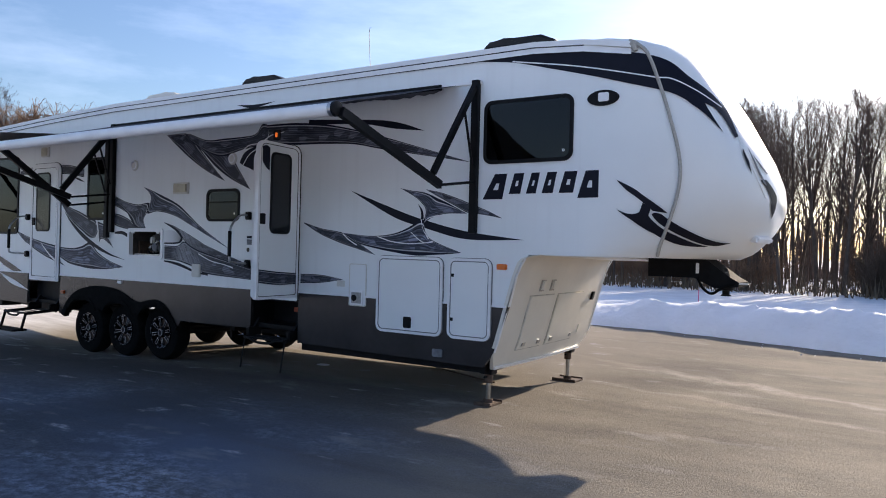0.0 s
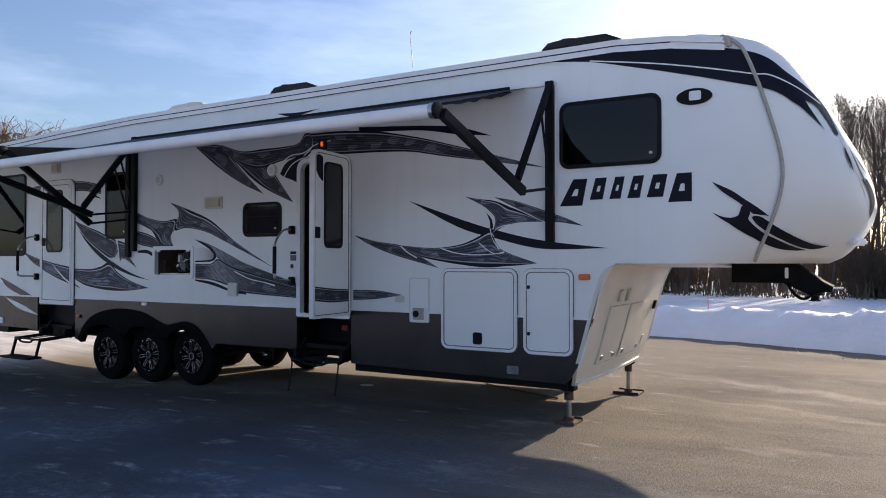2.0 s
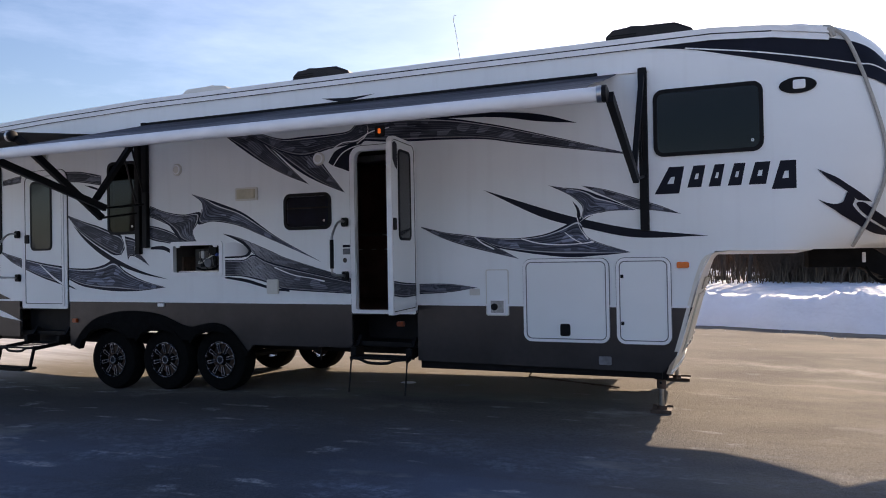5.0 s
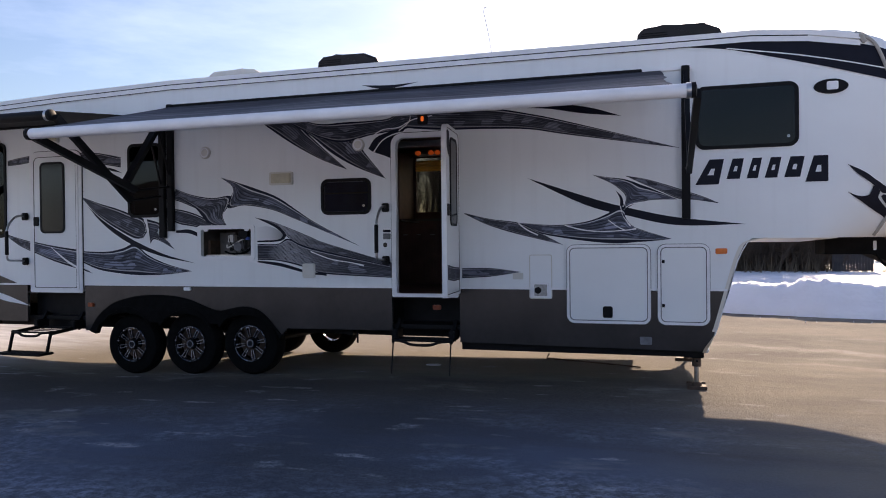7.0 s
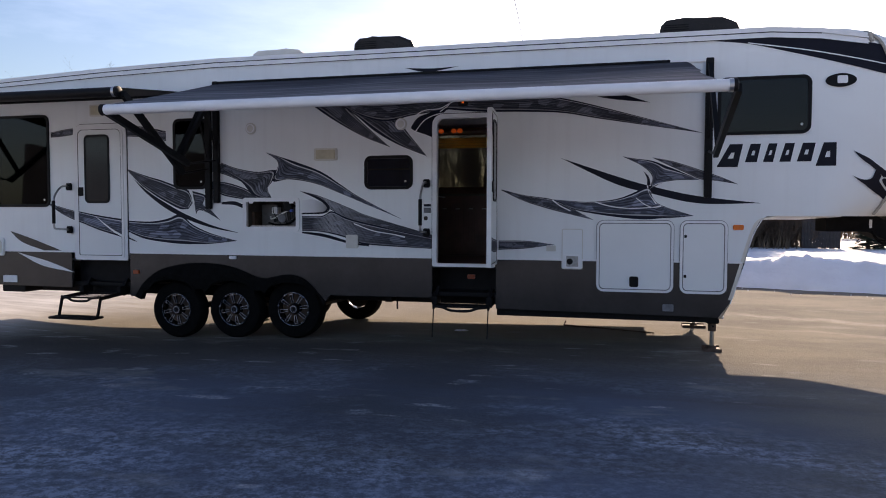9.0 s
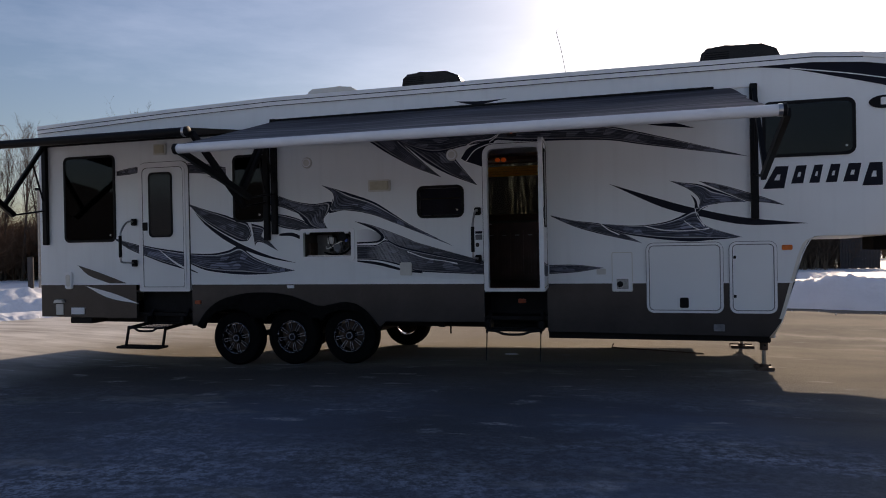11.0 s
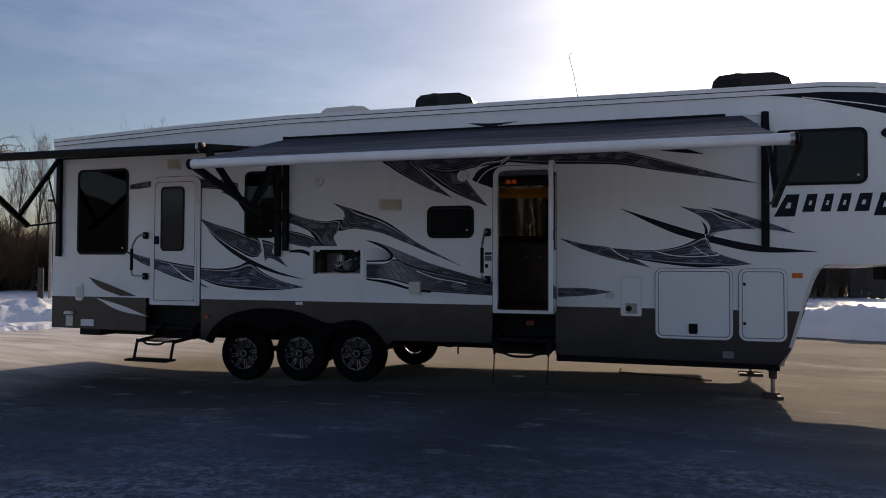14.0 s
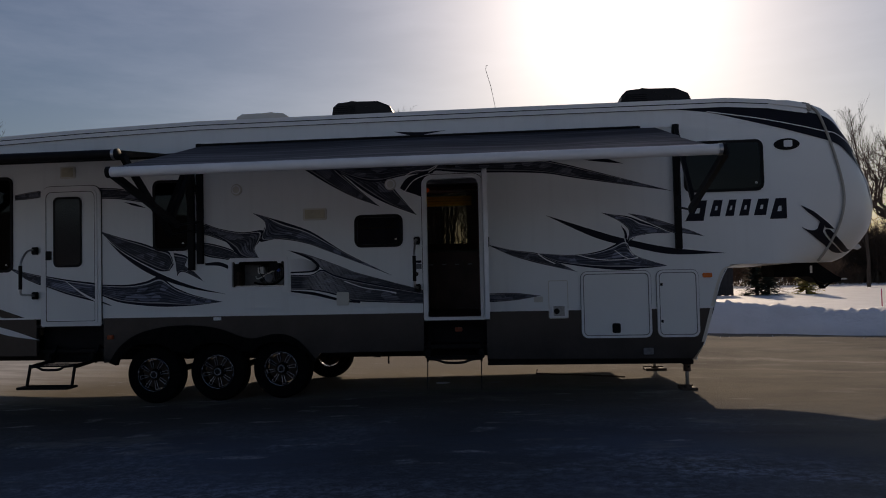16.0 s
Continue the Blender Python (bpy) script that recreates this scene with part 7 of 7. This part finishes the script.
for x, y, sc in ((-34.5, 22.0, 0.5), (13.2, 30.0, 0.42), (14.3, 31.5, 0.36), (-30.5, 23.5, 0.65)):
    c = copy_thing(spruce, pose(0, 0, 0))
    c.matrix_basis = pose(x, y, 0, 0, 0, x * 37) @ Matrix.Diagonal((sc * 1.45, sc * 1.45, sc, 1))
pine = conifer(9, 3.6, PINE, name="pine", label="young yellow-green pine in snow")
pine.matrix_basis = pose(27.0, 55.0, 0) @ Matrix.Diagonal((2.2, 2.2, 1.4, 1))
for x, y, sc in ((25.2, 56.5, 1.1), (29.0, 58.0, 1.3), (15.9, 30.5, 0.78)):
    c = copy_thing(pine, pose(0, 0, 0))
    c.matrix_basis = pose(x, y, 0, 0, 0, x * 53) @ Matrix.Diagonal((sc, sc, sc, 1))
bush = shrub(3, 2.6, 2.6, BUSHT)
bush.matrix_basis = pose(*outward(-29.5, 14.9), 0)
for i in range(145):
    if i < 32 or i >= 110:
        x, y, sc = rnd.uniform(-42, -19), 0, rnd.uniform(0.95, 1.55)
        y = 14.0 + (x + 30) * 0.45 + rnd.uniform(0, 9)
        x, y = outward(x, y)
    elif i > 74:
        x, y, sc = (rnd.uniform(4, 17) if i > 86 else rnd.uniform(14, 42)), rnd.uniform(46.5, 51), rnd.uniform(0.75, 1.05)
    else:
        x, y, sc = rnd.uniform(-22, 40), 0, rnd.uniform(0.45, 0.85)
        y = (31 if x < 9 else 47 + rnd.uniform(0, 8)) + rnd.uniform(0, 6)
    c = copy_thing(bush, pose(0, 0, 0))
    c.matrix_basis = pose(x, y, 0, 0, 0, rnd.uniform(0, 360)) @ Matrix.Diagonal((sc * 1.3, sc * 1.3, sc, 1))

HEDGET = mat("dark_hedge_twigs", (0.095, 0.066, 0.046), 0.9, scale=1.2, vary=0.4)
hedge = shrub(8, 2.3, 2.8, HEDGET, stems=70, name="hedge_shrub", label="dense dark brown hedge shrub in snow")
hedge.matrix_basis = pose(8.0, 31.0, 0)
for i in range(22):
    c = copy_thing(hedge, pose(0, 0, 0))
    c.matrix_basis = pose(5.6 + i % 11 * 0.47 + rnd.uniform(-0.2, 0.2), 31.0 + (i // 11) * 1.3 + rnd.uniform(-0.4, 0.4), 0, 0, 0, rnd.uniform(0, 360)) @ Matrix.Diagonal((0.8, 0.8, rnd.uniform(0.7, 0.95), 1))

for i in range(12):
    c = copy_thing(hedge, pose(0, 0, 0))
    c.matrix_basis = pose(28.3 + i % 6 * 0.95 + rnd.uniform(-0.3, 0.3), 52.0 + (i // 6) * 2.0, 0, 0, 0, rnd.uniform(0, 360)) @ Matrix.Diagonal((1.5, 1.5, rnd.uniform(1.7, 2.0), 1))

# distant woodland: a deep thicket of thin stems
bm = bmesh.new()
for _ in range(2600):
    x = rnd.uniform(-75, 75)
    y = (44 + rnd.uniform(0, 26)) if x < 10 else (64 + rnd.uniform(0, 25))
    if x < -26:
        y = 30 + (x + 50) * 0.2 + rnd.uniform(3, 26)
    h = rnd.uniform(3.0, 8.5) * (0.8 if x > 10 else (0.55 if x < -26 else 1.0))
    lean = rnd.gauss(0, 0.06) * h
    tube(bm, [(x, y, -0.1), (x + lean * 0.4, y, h * 0.5), (x + lean, y, h)], [0.09, 0.06, 0.015], 3, caps=False)
    for _ in range(7):
        t = rnd.uniform(0.25, 0.95)
        q = Vector((x + lean * t, y, h * t))
        e = Vector((rnd.gauss(0, 0.5), rnd.gauss(0, 0.2), rnd.uniform(0.3, 0.9))) * h * 0.22
        tube(bm, [q, q + e], [0.03, 0.01], 3, caps=False)
thing("far_woods", bm, TWIG, "distant leafless woodland thicket", "woods", kind="stuff", smooth=False)
bm = bmesh.new()
for _ in range(5200):
    x = rnd.uniform(-60, 60)
    y = 30.0 + rnd.uniform(-1.5, 5.0) if x < 10 else 50 + rnd.uniform(-3, 6)
    if x < -26:
        y = 21 + (x + 40) * 0.25 + rnd.uniform(-1, 5)
    h = rnd.uniform(0.25, 1.0)
    tube(bm, [(x, y, -0.05), (x + rnd.gauss(0, 0.12), y + rnd.gauss(0, 0.1), h)], [0.03, 0.006], 3, caps=False)
thing("dry_grass", bm, REED, "dry straw-coloured grass and brush in snow", "grass", kind="stuff", smooth=False)

# posts, stakes and a far shed
bm = tube(bmesh.new(), [(-23.7, 15.7, 0), (-23.7, 15.7, 4.2)], [0.07, 0.05], 8)
pl = thing("utility_pole", bm, POLE, "slim weathered pole with a lamp head", "pole")
part("lamp_head", box(bmesh.new(), -23.82, -23.2, 15.6, 15.8, 4.15, 4.25, 0.02), BLACK, pl)
bm = tube(bmesh.new(), [(-24.2, 15.7, -0.05), (-24.2, 15.7, 1.3)], 0.12, 8)
thing("post", bm, SHED, "short dark post in snow", "post")
for x, y, h in ((1.45, 14.5, 0.64), (9.2, 9.0, 0.9)):
    bm = tube(bmesh.new(), [(x, y, 0), (x, y, h)], 0.012, 6)
    st = thing("marker_stake", bm, PINK, "pink marker stake standing in the snow", "stake", group="marker stakes")
fence = thing("board_fence", None, None, "dark weathered board screen beyond the snow", "fence")
board = mesh_of("board", box(bmesh.new(), -0.056, 0.056, 0.0, 0.05, 0, 1.55), SHED)
for i in range(14):
    o = new("board", board)
    o.parent = fence
    o.matrix_basis = pose(10.32 + i * 0.125, 30.0, -0.03 * (i % 3))

# plain unseen wooded horizon behind the walk, added to darken what the windows reflect
bm = bmesh.new()
prev = None
for i in range(127):
    x = -70 + i * 1.5
    y = -75 + 0.0022 * x * x
    h = 9.5 + 2.2 * noise.noise((x * 0.12, 0, 0)) + 1.2 * noise.noise((x * 0.7, 3, 0))
    cur = (bm.verts.new((x, y, -0.03)), bm.verts.new((x, y - 1.0, h)))
    if prev:
        bm.faces.new((prev[0], cur[0], cur[1], prev[1]))
    prev = cur
thing("backdrop", bm, mat("far_dusky_woods", (0.026, 0.028, 0.036), 0.9, scale=0.3, vary=0.4), "unseen dark wooded horizon, there for window reflections", "backdrop", kind="structure")
